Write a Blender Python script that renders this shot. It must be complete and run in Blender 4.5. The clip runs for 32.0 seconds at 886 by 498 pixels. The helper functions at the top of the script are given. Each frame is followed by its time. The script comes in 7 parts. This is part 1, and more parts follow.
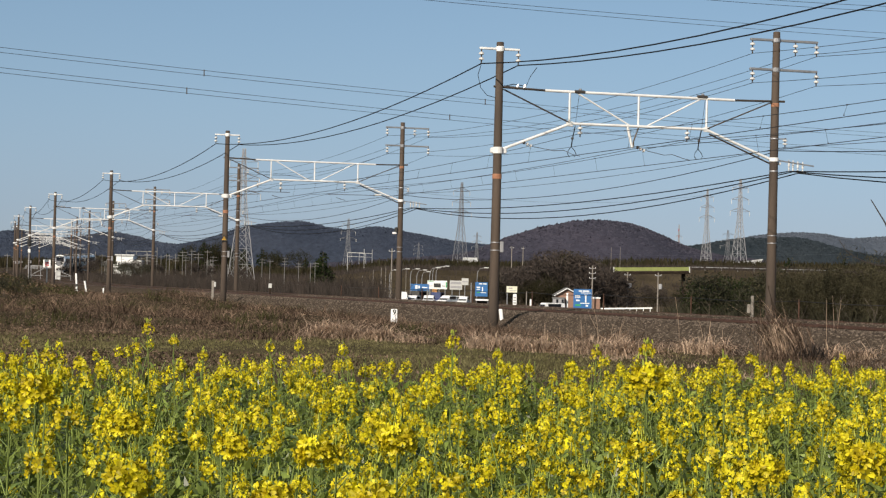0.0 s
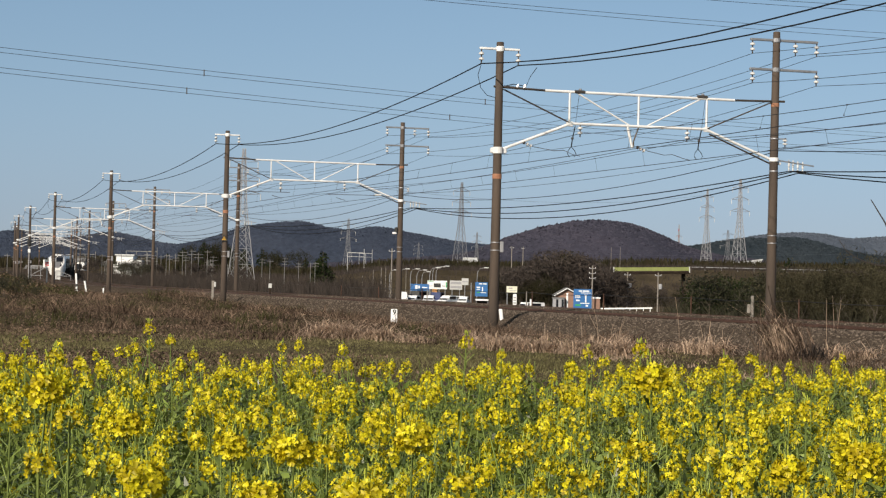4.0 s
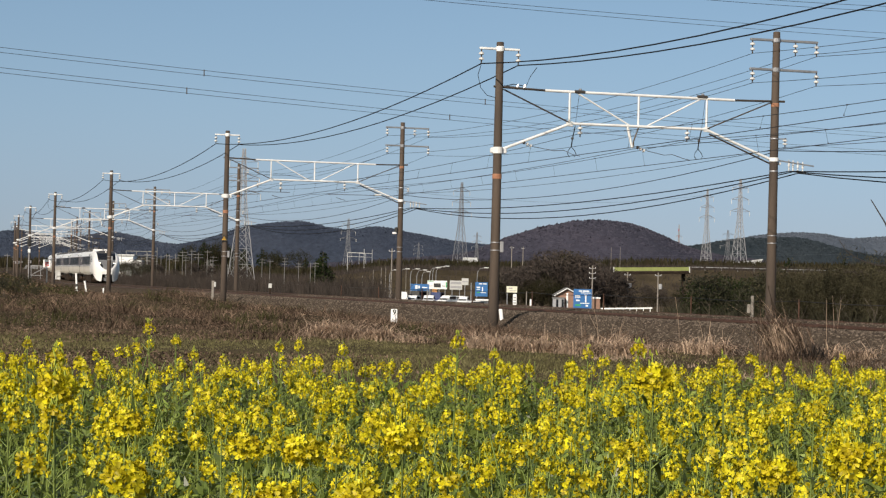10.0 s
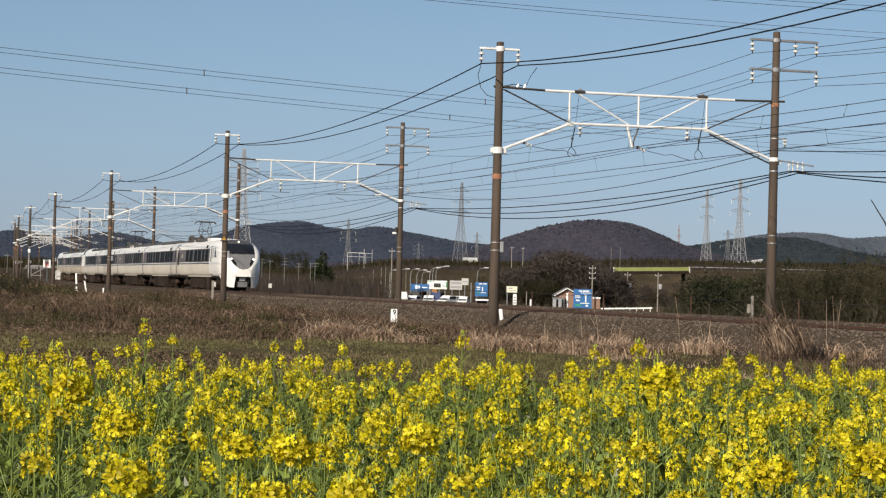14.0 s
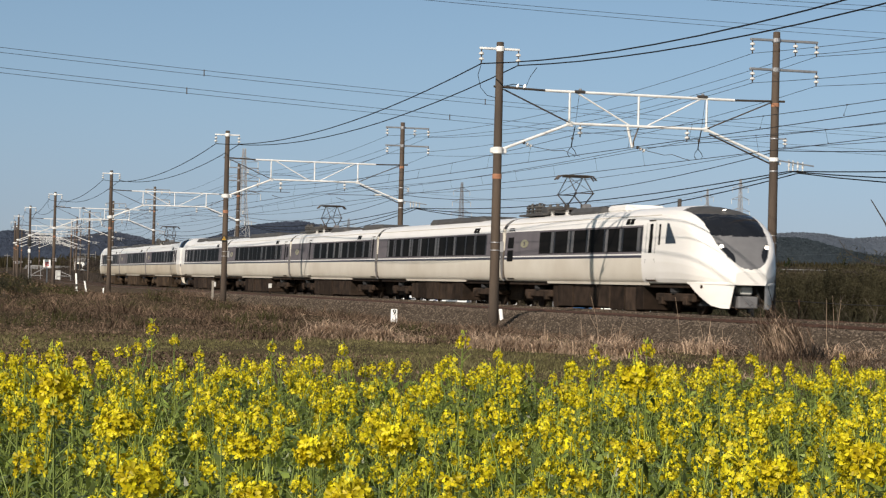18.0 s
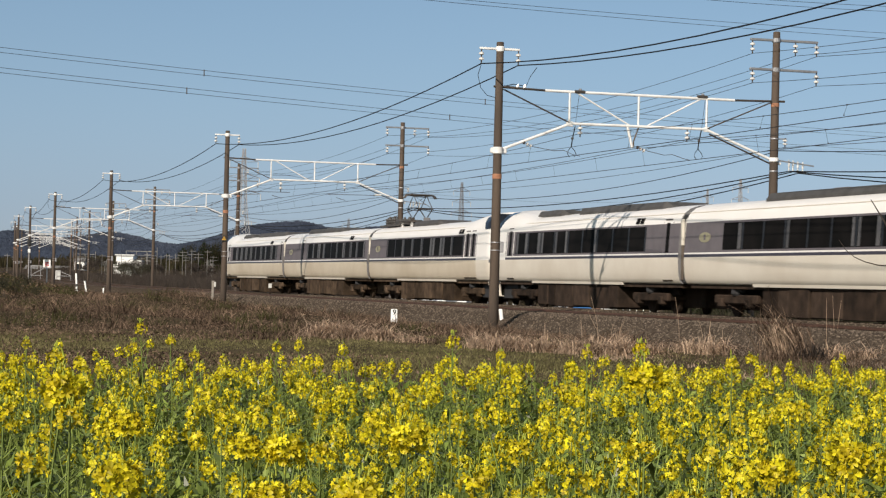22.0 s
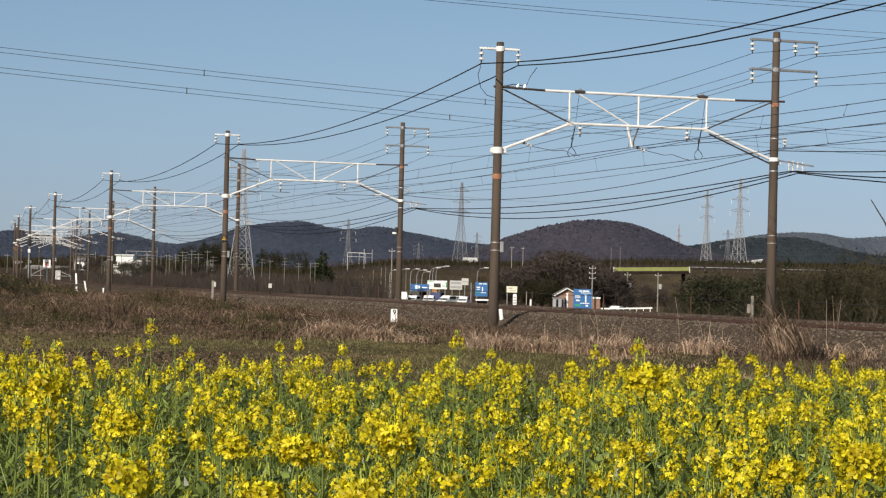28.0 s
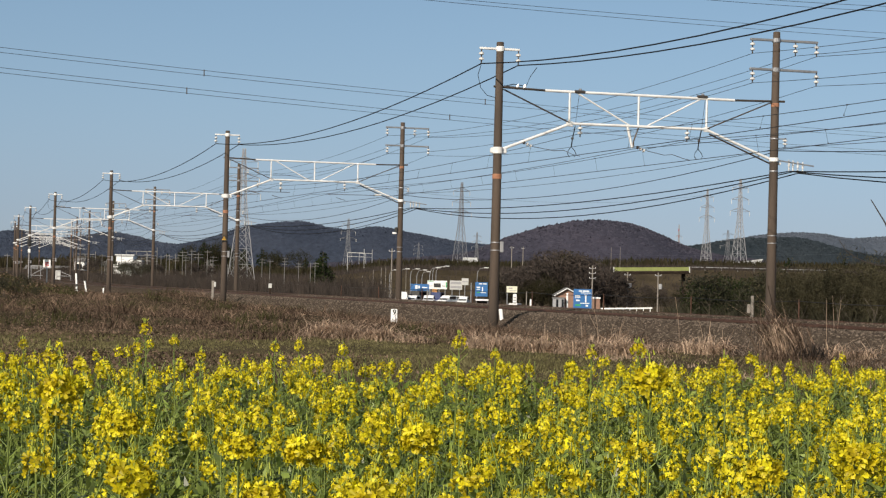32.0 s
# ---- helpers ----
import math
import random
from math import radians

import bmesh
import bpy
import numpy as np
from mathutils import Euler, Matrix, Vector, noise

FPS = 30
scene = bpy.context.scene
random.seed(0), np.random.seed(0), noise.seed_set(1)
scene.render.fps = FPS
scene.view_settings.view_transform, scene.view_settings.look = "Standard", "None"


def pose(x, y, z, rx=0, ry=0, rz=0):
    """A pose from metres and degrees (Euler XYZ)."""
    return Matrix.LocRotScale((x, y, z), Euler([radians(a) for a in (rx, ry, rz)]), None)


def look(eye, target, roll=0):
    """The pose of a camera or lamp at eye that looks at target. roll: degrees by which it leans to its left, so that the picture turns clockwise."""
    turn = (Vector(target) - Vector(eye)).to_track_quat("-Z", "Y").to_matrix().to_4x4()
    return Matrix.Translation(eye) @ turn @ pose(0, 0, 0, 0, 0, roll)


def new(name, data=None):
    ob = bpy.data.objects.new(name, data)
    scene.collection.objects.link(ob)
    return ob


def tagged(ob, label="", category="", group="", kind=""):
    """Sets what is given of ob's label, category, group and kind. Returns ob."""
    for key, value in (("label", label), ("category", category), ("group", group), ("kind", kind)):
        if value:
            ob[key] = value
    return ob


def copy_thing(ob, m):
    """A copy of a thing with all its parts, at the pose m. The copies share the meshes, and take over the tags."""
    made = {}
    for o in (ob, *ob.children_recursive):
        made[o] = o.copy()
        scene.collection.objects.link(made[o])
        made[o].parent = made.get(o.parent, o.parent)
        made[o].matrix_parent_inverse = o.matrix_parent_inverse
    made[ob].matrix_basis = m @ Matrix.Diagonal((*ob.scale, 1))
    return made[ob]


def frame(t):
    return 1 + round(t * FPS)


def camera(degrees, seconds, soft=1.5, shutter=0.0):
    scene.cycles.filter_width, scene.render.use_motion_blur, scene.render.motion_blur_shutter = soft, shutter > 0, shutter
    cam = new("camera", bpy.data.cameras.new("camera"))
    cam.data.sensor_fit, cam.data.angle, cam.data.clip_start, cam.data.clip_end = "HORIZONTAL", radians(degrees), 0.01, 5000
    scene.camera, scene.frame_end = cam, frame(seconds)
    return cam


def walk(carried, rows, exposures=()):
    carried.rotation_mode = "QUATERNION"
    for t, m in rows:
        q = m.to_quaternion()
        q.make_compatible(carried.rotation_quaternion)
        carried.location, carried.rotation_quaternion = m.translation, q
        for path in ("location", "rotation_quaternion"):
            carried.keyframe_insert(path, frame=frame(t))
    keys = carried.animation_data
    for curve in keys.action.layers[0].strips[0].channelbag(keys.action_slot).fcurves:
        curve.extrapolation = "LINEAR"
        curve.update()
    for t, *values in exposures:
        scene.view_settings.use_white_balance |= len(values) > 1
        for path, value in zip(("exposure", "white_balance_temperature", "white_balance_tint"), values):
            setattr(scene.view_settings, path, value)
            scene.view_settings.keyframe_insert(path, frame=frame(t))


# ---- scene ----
# ---------- camera ----------
EYE = Vector((0.0, 0.0, 1.75))
cam = camera(22.70, 32.0, soft=1.25, shutter=0.15)
AIM = look(EYE, EYE + Vector((0.0, math.cos(0.0133), math.sin(0.0133))), 1.467)
walk(cam, [(0.0, AIM), (32.0, AIM)], exposures=((0.0, 0.06, 7200, 14), (32.0, 0.06, 7200, 14)))

# ---------- world and sun ----------
SUN_FROM = Vector((-0.43, -0.90, 0.577)).normalized()
world = bpy.data.worlds.new("world")
scene.world = world
world.use_nodes = True
wn, wl = world.node_tree.nodes, world.node_tree.links
layers = []
for air, dust, ozone, tint in ((0.6, 0.0, 0.0, (0.272, 0.325, 0.503)), (1.0, 3.0, 2.0, (0.428, 0.54, 0.43))):
    # clear air, and the haze that whitens the horizon
    sky = wn.new("ShaderNodeTexSky")
    sky.sky_type, sky.sun_disc = "NISHITA", False
    sky.sun_elevation = math.asin(SUN_FROM.z)
    sky.sun_rotation = math.atan2(SUN_FROM.x, SUN_FROM.y)
    sky.air_density, sky.dust_density, sky.ozone_density, sky.altitude = air, dust, ozone, 100
    tone = wn.new("ShaderNodeMix")
    tone.data_type, tone.blend_type = "RGBA", "MULTIPLY"
    tone.inputs[0].default_value, tone.inputs[7].default_value = 1.0, (*tint, 1.0)
    wl.new(sky.outputs[0], tone.inputs[6])
    layers.append(tone)
both = wn.new("ShaderNodeMix")
both.data_type, both.blend_type = "RGBA", "ADD"
both.inputs[0].default_value = 1.0
for k, tone in enumerate(layers):
    wl.new(tone.outputs[2], both.inputs[6 + k])
wl.new(both.outputs[2], wn["Background"].inputs[0])
wn["Background"].inputs[1].default_value = 0.10
sun = bpy.data.lights.new("sun", "SUN")
sun.energy, sun.angle, sun.color = 4.9, radians(0.7), (1.0, 0.96, 0.90)
new("sun", sun).matrix_basis = look(SUN_FROM * 50, (0, 0, 0))


# ---------- materials ----------
def mat(name, a, b=None, scale=4.0, rough=0.7, metal=0.0, bump=0.0, detail_scale=40.0, island=0.0, per_object=0.0,
        spec=0.4, translucent=0.0, streak=None, fine=0.25, bump_size=0.02):
    """A surface that wanders between colours a and b at two scales, with bump; island / per_object: brightness spread of pieces."""
    m = bpy.data.materials.new(name)
    m.use_nodes = True
    n, l = m.node_tree.nodes, m.node_tree.links
    p = n["Principled BSDF"]
    b = b or tuple(c * 0.7 for c in a)
    co = n.new("ShaderNodeTexCoord")
    mp = n.new("ShaderNodeMapping")
    if streak:
        mp.inputs["Scale"].default_value = streak
    l.new(co.outputs["Object"], mp.inputs[0])
    n1, n2 = n.new("ShaderNodeTexNoise"), n.new("ShaderNodeTexNoise")
    n1.inputs["Scale"].default_value, n1.inputs["Detail"].default_value = scale, 4
    n2.inputs["Scale"].default_value, n2.inputs["Detail"].default_value = detail_scale, 3
    for k in (n1, n2):
        l.new(mp.outputs[0], k.inputs["Vector"])
    ramp = n.new("ShaderNodeMapRange")
    ramp.inputs["From Min"].default_value, ramp.inputs["From Max"].default_value = 0.32, 0.68
    l.new(n1.outputs["Fac"], ramp.inputs["Value"])
    mix = n.new("ShaderNodeMix")
    mix.data_type = "RGBA"
    mix.inputs[6].default_value, mix.inputs[7].default_value = (*a, 1), (*b, 1)
    l.new(ramp.outputs[0], mix.inputs[0])
    val = n.new("ShaderNodeMath")
    val.operation = "MULTIPLY_ADD"
    val.inputs[1].default_value, val.inputs[2].default_value = fine * 2, 1 - fine
    l.new(n2.outputs["Fac"], val.inputs[0])
    last = val.outputs[0]
    for amount, node, sock in ((island, "ShaderNodeNewGeometry", "Random Per Island"), (per_object, "ShaderNodeObjectInfo", "Random")):
        if amount:
            g, k, mu = n.new(node), n.new("ShaderNodeMath"), n.new("ShaderNodeMath")
            k.operation, mu.operation = "MULTIPLY_ADD", "MULTIPLY"
            k.inputs[1].default_value, k.inputs[2].default_value = 2 * amount, 1 - amount
            l.new(g.outputs[sock], k.inputs[0])
            l.new(k.outputs[0], mu.inputs[0])
            l.new(last, mu.inputs[1])
            last = mu.outputs[0]
    hsv = n.new("ShaderNodeHueSaturation")
    l.new(mix.outputs[2], hsv.inputs["Color"])
    l.new(last, hsv.inputs["Value"])
    l.new(hsv.outputs[0], p.inputs["Base Color"])
    p.inputs["Roughness"].default_value, p.inputs["Metallic"].default_value = rough, metal
    p.inputs["Specular IOR Level"].default_value = spec
    if bump:
        bp = n.new("ShaderNodeBump")
        bp.inputs["Strength"].default_value, bp.inputs["Distance"].default_value = bump, bump_size
        l.new(n2.outputs["Fac"], bp.inputs["Height"])
        l.new(bp.outputs[0], p.inputs["Normal"])
    if translucent:
        tr, ad = n.new("ShaderNodeBsdfTranslucent"), n.new("ShaderNodeMixShader")
        l.new(hsv.outputs[0], tr.inputs[0])
        ad.inputs[0].default_value = translucent
        l.new(p.outputs[0], ad.inputs[1])
        l.new(tr.outputs[0], ad.inputs[2])
        l.new(ad.outputs[0], n["Material Output"].inputs[0])
    return m


def glow(name, color, strength):
    m = bpy.data.materials.new(name)
    m.use_nodes = True
    p = m.node_tree.nodes["Principled BSDF"]
    p.inputs["Base Color"].default_value = (*color, 1)
    p.inputs["Emission Color"].default_value, p.inputs["Emission Strength"].default_value = (*color, 1), strength
    return m


CONCRETE = mat("pole concrete", (0.080, 0.057, 0.042), (0.043, 0.032, 0.025), 2.5, 0.85, bump=0.3, streak=(1, 1, 0.15))
WHITE_STEEL = mat("white painted steel", (0.76, 0.76, 0.75), (0.60, 0.60, 0.59), 3, 0.45, fine=0.1)
DARK_STEEL = mat("dark weathered steel", (0.055, 0.05, 0.048), (0.09, 0.07, 0.055), 5, 0.6, 0.4)
GREY_STEEL = mat("galvanised steel", (0.36, 0.36, 0.37), (0.26, 0.26, 0.27), 6, 0.5, 0.6)
RUST_BAND = mat("orange rust band", (0.36, 0.17, 0.095), (0.27, 0.12, 0.07), 8, 0.8)
PORCELAIN = mat("white porcelain", (0.66, 0.65, 0.63), (0.50, 0.49, 0.47), 9, 0.2, spec=0.6, fine=0.05)
BLACK_WIRE = mat("black sheathed cable", (0.010, 0.010, 0.011), (0.016, 0.016, 0.017), 9, 0.8, spec=0.08)
GREY_WIRE = mat("weathered copper wire", (0.022, 0.022, 0.024), (0.034, 0.033, 0.033), 9, 0.7, spec=0.12)
PALE_WIRE = mat("aluminium conductor", (0.085, 0.088, 0.10), (0.06, 0.064, 0.075), 9, 0.5, 0.3)
RAIL_STEEL = mat("rusty rail steel", (0.10, 0.047, 0.030), (0.058, 0.030, 0.020), 3, 0.65, 0.3)
BALLAST = mat("brown ballast stone", (0.088, 0.068, 0.052), (0.052, 0.040, 0.031), 3, 0.95, bump=0.8, detail_scale=18, fine=0.6, spec=0.0)
STONE = mat("ballast stones", (0.175, 0.138, 0.108), (0.045, 0.035, 0.027), 20, 0.9, island=0.75, spec=0.05)
SLEEPER = mat("concrete sleeper", (0.26, 0.23, 0.20), (0.18, 0.16, 0.14), 4, 0.9)
DUSTY_SLEEPER = mat("brown dusted concrete", (0.13, 0.105, 0.085), (0.08, 0.063, 0.05), 4, 0.9)
STRAW = mat("dry straw", (0.50, 0.37, 0.27), (0.36, 0.255, 0.18), 0.8, 0.8, spec=0.1, island=0.5, translucent=0.25)
WEED = mat("brown dead weeds", (0.188, 0.130, 0.094), (0.056, 0.039, 0.029), 0.5, 0.85, spec=0.0, island=0.8, translucent=0.2)
GREEN_WEED = mat("olive weeds", (0.082, 0.074, 0.036), (0.050, 0.047, 0.023), 0.5, 0.8, spec=0.0, island=0.4, translucent=0.25)
GRASS = mat("short meadow grass", (0.158, 0.140, 0.070), (0.092, 0.084, 0.041), 0.3, 0.85, spec=0.0, island=0.5, translucent=0.2)
PETAL = mat("yellow petals", (0.61, 0.55, 0.022), (0.42, 0.325, 0.011), 30, 0.5, island=0.5, translucent=0.2, fine=0.1, spec=0.25)
BUD = mat("green yellow buds", (0.42, 0.44, 0.05), (0.30, 0.36, 0.05), 30, 0.6, translucent=0.2)
STEM = mat("green plant stems", (0.225, 0.285, 0.062), (0.145, 0.195, 0.045), 12, 0.45, island=0.35, translucent=0.15)
LEAF = mat("green plant leaves", (0.195, 0.245, 0.050), (0.085, 0.125, 0.028), 14, 0.36, island=0.65, translucent=0.3)
EVERGREEN = mat("dark evergreen leaves", (0.015, 0.023, 0.009), (0.026, 0.033, 0.013), 0.4, 0.8, spec=0.05, island=0.5, translucent=0.15)
OLIVE = mat("olive bush leaves", (0.036, 0.033, 0.016), (0.024, 0.023, 0.011), 0.4, 0.75, island=0.5, translucent=0.2)
TWIG = mat("bare brown twigs", (0.038, 0.027, 0.021), (0.021, 0.016, 0.013), 0.4, 0.85, island=0.5)
WOOD_TWIG = mat("dark bare twigs", (0.042, 0.031, 0.025), (0.026, 0.020, 0.016), 0.3, 0.85, island=0.5)
WOODLAND = mat("dark mixed wood leaves", (0.026, 0.026, 0.014), (0.037, 0.029, 0.019), 0.25, 0.9, spec=0.0, island=0.35, translucent=0.1)
BRUSH = mat("brown olive brush", (0.062, 0.055, 0.034), (0.038, 0.035, 0.021), 0.4, 0.85, spec=0.0, island=0.55, translucent=0.1)
PYLON = mat("weathered pylon steel", (0.36, 0.36, 0.37), (0.28, 0.28, 0.29), 2, 0.6, 0.2)
BARK = mat("grey brown bark", (0.11, 0.085, 0.065), (0.07, 0.055, 0.045), 3, 0.9, bump=0.5)
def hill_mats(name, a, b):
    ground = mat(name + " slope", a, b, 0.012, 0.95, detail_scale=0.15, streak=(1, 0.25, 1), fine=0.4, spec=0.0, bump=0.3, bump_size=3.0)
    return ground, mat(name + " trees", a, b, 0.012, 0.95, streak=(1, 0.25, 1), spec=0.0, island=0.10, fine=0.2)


# distance haze is mixed into these base colours as blue and paleness
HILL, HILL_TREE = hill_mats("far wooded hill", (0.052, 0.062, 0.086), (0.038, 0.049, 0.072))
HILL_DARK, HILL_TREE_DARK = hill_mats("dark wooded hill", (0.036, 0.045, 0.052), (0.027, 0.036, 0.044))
HILL_HAZE_TINTED, HILL_TREE_HAZE_TINTED = hill_mats("hazy wooded hill", (0.088, 0.102, 0.126), (0.068, 0.084, 0.108))
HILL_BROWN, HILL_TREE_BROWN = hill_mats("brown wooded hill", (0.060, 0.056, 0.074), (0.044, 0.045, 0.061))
EARTH = mat("bare brown earth", (0.088, 0.068, 0.044), (0.056, 0.045, 0.029), 0.12, 0.95, bump=0.4, detail_scale=3, fine=0.4, spec=0.0)
CAR_WHITE = mat("white train paint", (0.775, 0.752, 0.728), (0.735, 0.71, 0.675), 0.7, 0.32, spec=0.35, fine=0.05)
CAR_CREAM = mat("cream train paint dusty", (0.65, 0.605, 0.53), (0.56, 0.505, 0.43), 0.5, 0.42, spec=0.3, fine=0.1, streak=(0.4, 1, 1))
CAR_DUSTY = mat("tan dusted train paint", (0.56, 0.495, 0.40), (0.46, 0.39, 0.30), 0.5, 0.45, spec=0.3, fine=0.15, streak=(0.4, 1, 1))
CAR_GREY = mat("purple grey window band", (0.138, 0.126, 0.138), (0.116, 0.106, 0.117), 2, 0.6, fine=0.06, spec=0.05)
CAR_STRIPE = mat("dark purple stripe", (0.040, 0.034, 0.046), (0.050, 0.043, 0.056), 5, 0.35, fine=0.05)
CAR_GLASS = mat("tinted train glass", (0.018, 0.02, 0.024), (0.012, 0.013, 0.016), 1.2, 0.10, spec=0.3, fine=0.1)
SIDE_GLASS = mat("dark side window glass", (0.012, 0.011, 0.011), (0.007, 0.007, 0.007), 1.2, 0.28, spec=0.1, fine=0.1)
SIDE_GLASS.node_tree.nodes["Principled BSDF"].inputs["IOR"].default_value = 1.06
CURTAIN = mat("grey window curtain", (0.13, 0.125, 0.125), (0.075, 0.072, 0.074), 9, 0.5, streak=(1, 1, 0.15), per_object=0.4)
PILLAR = mat("black window pillar", (0.012, 0.012, 0.013), (0.018, 0.018, 0.02), 4, 0.4, spec=0.2)
UNDER = mat("brown dusted underframe", (0.046, 0.031, 0.023), (0.019, 0.014, 0.011), 2.5, 0.85, spec=0.08, bump=0.3, per_object=0.45)
UNDER_DUSTY = mat("light brown dusted underframe", (0.088, 0.060, 0.041), (0.034, 0.024, 0.017), 2.5, 0.9, spec=0.05, bump=0.3, per_object=0.45)
ROOF_GREY = mat("dark roof equipment", (0.075, 0.072, 0.07), (0.05, 0.048, 0.046), 3, 0.7)
GANGWAY = mat("black rubber gangway", (0.03, 0.03, 0.032), (0.02, 0.02, 0.022), 6, 0.8)
NOSE_GREY = mat("grey nose panel", (0.165, 0.163, 0.168), (0.14, 0.138, 0.143), 3, 0.4, fine=0.06)
HEADLIGHT = glow("lit headlamp", (1.0, 0.96, 0.86), 4.0)
GOLD = mat("gold emblem", (0.42, 0.38, 0.24), (0.34, 0.30, 0.19), 9, 0.4, 0.4)
WHITE_PLAIN = mat("white paint", (0.80, 0.80, 0.79), (0.70, 0.70, 0.69), 2, 0.5, fine=0.1)
BLACK_PAINT = mat("black paint", (0.02, 0.02, 0.02), (0.03, 0.03, 0.03), 4, 0.5)
BLUE_SIGN = mat("blue sign sheet", (0.028, 0.135, 0.34), (0.024, 0.115, 0.29), 2, 0.4, fine=0.06)
YELLOW_SIGN = mat("yellow sign sheet", (0.62, 0.34, 0.03), (0.52, 0.28, 0.03), 6, 0.5)
RED_PAINT = mat("red paint", (0.55, 0.03, 0.04), (0.45, 0.03, 0.035), 5, 0.5)
GREEN_PAINT = mat("green sign sheet", (0.03, 0.30, 0.12), (0.03, 0.26, 0.10), 5, 0.5)
LIME_FENCE = mat("lime green fence panel", (0.22, 0.25, 0.075), (0.17, 0.195, 0.06), 0.8, 0.6, fine=0.1)
BRICK_WALL = mat("brown cladding", (0.28, 0.16, 0.115), (0.22, 0.13, 0.095), 2, 0.85)
ROOF_TILE = mat("grey roof tiles", (0.20, 0.195, 0.19), (0.14, 0.135, 0.13), 2, 0.7)
ASPHALT = mat("asphalt", (0.055, 0.055, 0.057), (0.045, 0.045, 0.047), 0.6, 0.9, detail_scale=30)
BOARD_CREAM = mat("cream sign board", (0.70, 0.68, 0.54), (0.60, 0.58, 0.46), 3, 0.6)
TYRE = mat("tyre rubber", (0.02, 0.02, 0.02), (0.03, 0.03, 0.03), 5, 0.8)
BLUE_CAR = mat("dark blue car paint", (0.03, 0.045, 0.13), (0.025, 0.038, 0.11), 4, 0.3)
PALE_ROOF = mat("weathered white roof sheet", (0.50, 0.50, 0.48), (0.42, 0.42, 0.41), 0.8, 0.6)
GREY_PAINT = mat("grey paint", (0.32, 0.32, 0.33), (0.26, 0.26, 0.27), 4, 0.55)
ORANGE_GLOW = mat("ochre cloth", (0.5, 0.24, 0.08), (0.4, 0.2, 0.07), 4, 0.8)


# ---------- mesh tools ----------
class Mesh:
    """Collects vertices and faces."""

    def __init__(self):
        self.v, self.f = [], []

    def add(self, vs, fs):
        k = len(self.v)
        self.v += [tuple(p) for p in vs]
        self.f += [tuple(i + k for i in f) for f in fs]
        return self

    def box(self, x0, y0, z0, x1, y1, z1, bevel=0.0):
        if bevel <= 0:
            vs = [(x, y, z) for z in (z0, z1) for y in (y0, y1) for x in (x0, x1)]
            return self.add(vs, [(0, 2, 3, 1), (4, 5, 7, 6), (0, 1, 5, 4), (2, 6, 7, 3), (0, 4, 6, 2), (1, 3, 7, 5)])
        b, rings = bevel, []
        for z, i in ((z0, b), (z0 + b, 0), (z1 - b, 0), (z1, b)):
            rings.append([(x0 + i + b, y0 + i, z), (x1 - i - b, y0 + i, z), (x1 - i, y0 + i + b, z), (x1 - i, y1 - i - b, z),
                          (x1 - i - b, y1 - i, z), (x0 + i + b, y1 - i, z), (x0 + i, y1 - i - b, z), (x0 + i, y0 + i + b, z)])
        return self.loft(rings, True, True)

    def loft(self, rings, closed=True, caps=False):
        n, k = len(rings[0]), len(self.v)
        for r in rings:
            self.v += [tuple(p) for p in r]
        for i in range(len(rings) - 1):
            for j in range(n if closed else n - 1):
                a, b = k + i * n + j, k + i * n + (j + 1) % n
                self.f.append((a, b, b + n, a + n))
        if caps:
            self.f.append(tuple(k + j for j in reversed(range(n))))
            self.f.append(tuple(k + (len(rings) - 1) * n + j for j in range(n)))
        return self

    def tube(self, pts, r, n=6, r2=None, caps=True):
        pts = [Vector(p) for p in pts]
        rings = []
        for i, p in enumerate(pts):
            d = (pts[min(i + 1, len(pts) - 1)] - pts[max(i - 1, 0)]).normalized()
            a = d.cross(Vector((0, 0, 1)) if abs(d.z) < 0.9 else Vector((1, 0, 0))).normalized()
            b = d.cross(a)
            t = i / max(1, len(pts) - 1)
            rr = r if r2 is None else r + (r2 - r) * t
            rings.append([p + a * (rr * math.cos(2 * math.pi * j / n)) + b * (rr * math.sin(2 * math.pi * j / n)) for j in range(n)])
        return self.loft(rings, True, caps)

    def bar(self, p, q, w, h):
        """A flat bar from p to q, w wide across and h high."""
        p, q = Vector(p), Vector(q)
        d = (q - p).normalized()
        a = d.cross(Vector((0, 0, 1)) if abs(d.z) < 0.95 else Vector((0, 1, 0))).normalized()
        b = a.cross(d)
        rings = [[c + a * (w / 2 * i) + b * (h / 2 * j) for i, j in ((-1, -1), (1, -1), (1, 1), (-1, 1))] for c in (p, q)]
        return self.loft(rings, True, True)

    def lathe(self, rz, n=10, c=(0, 0, 0)):
        rings = [[(c[0] + r * math.cos(2 * math.pi * j / n), c[1] + r * math.sin(2 * math.pi * j / n), c[2] + z) for j in range(n)] for r, z in rz]
        return self.loft(rings, True, True)

    def data(self, name, material, smooth=False):
        me = bpy.data.meshes.new(name)
        me.from_pydata(self.v, [], self.f)
        me.materials.append(material)
        if smooth:
            me.polygons.foreach_set("use_smooth", [True] * len(me.polygons))
        me.update()
        return me


def part(name, mesh, material, parent=None, label="", smooth=False):
    ob = new(name, mesh.data(name, material, smooth))
    ob.parent = parent
    if label:
        tagged(ob, label)
    return ob


def thing(name, m, label, category, group=""):
    ob = new(name)
    ob.empty_display_size = 0.1
    ob.matrix_basis = m
    return tagged(ob, label, category, group)


def single(name, mesh, material, m, label, category, group="", kind="", smooth=False):
    ob = part(name, mesh, material, None, "", smooth)
    ob.matrix_basis = m
    return tagged(ob, label, category, group, kind)


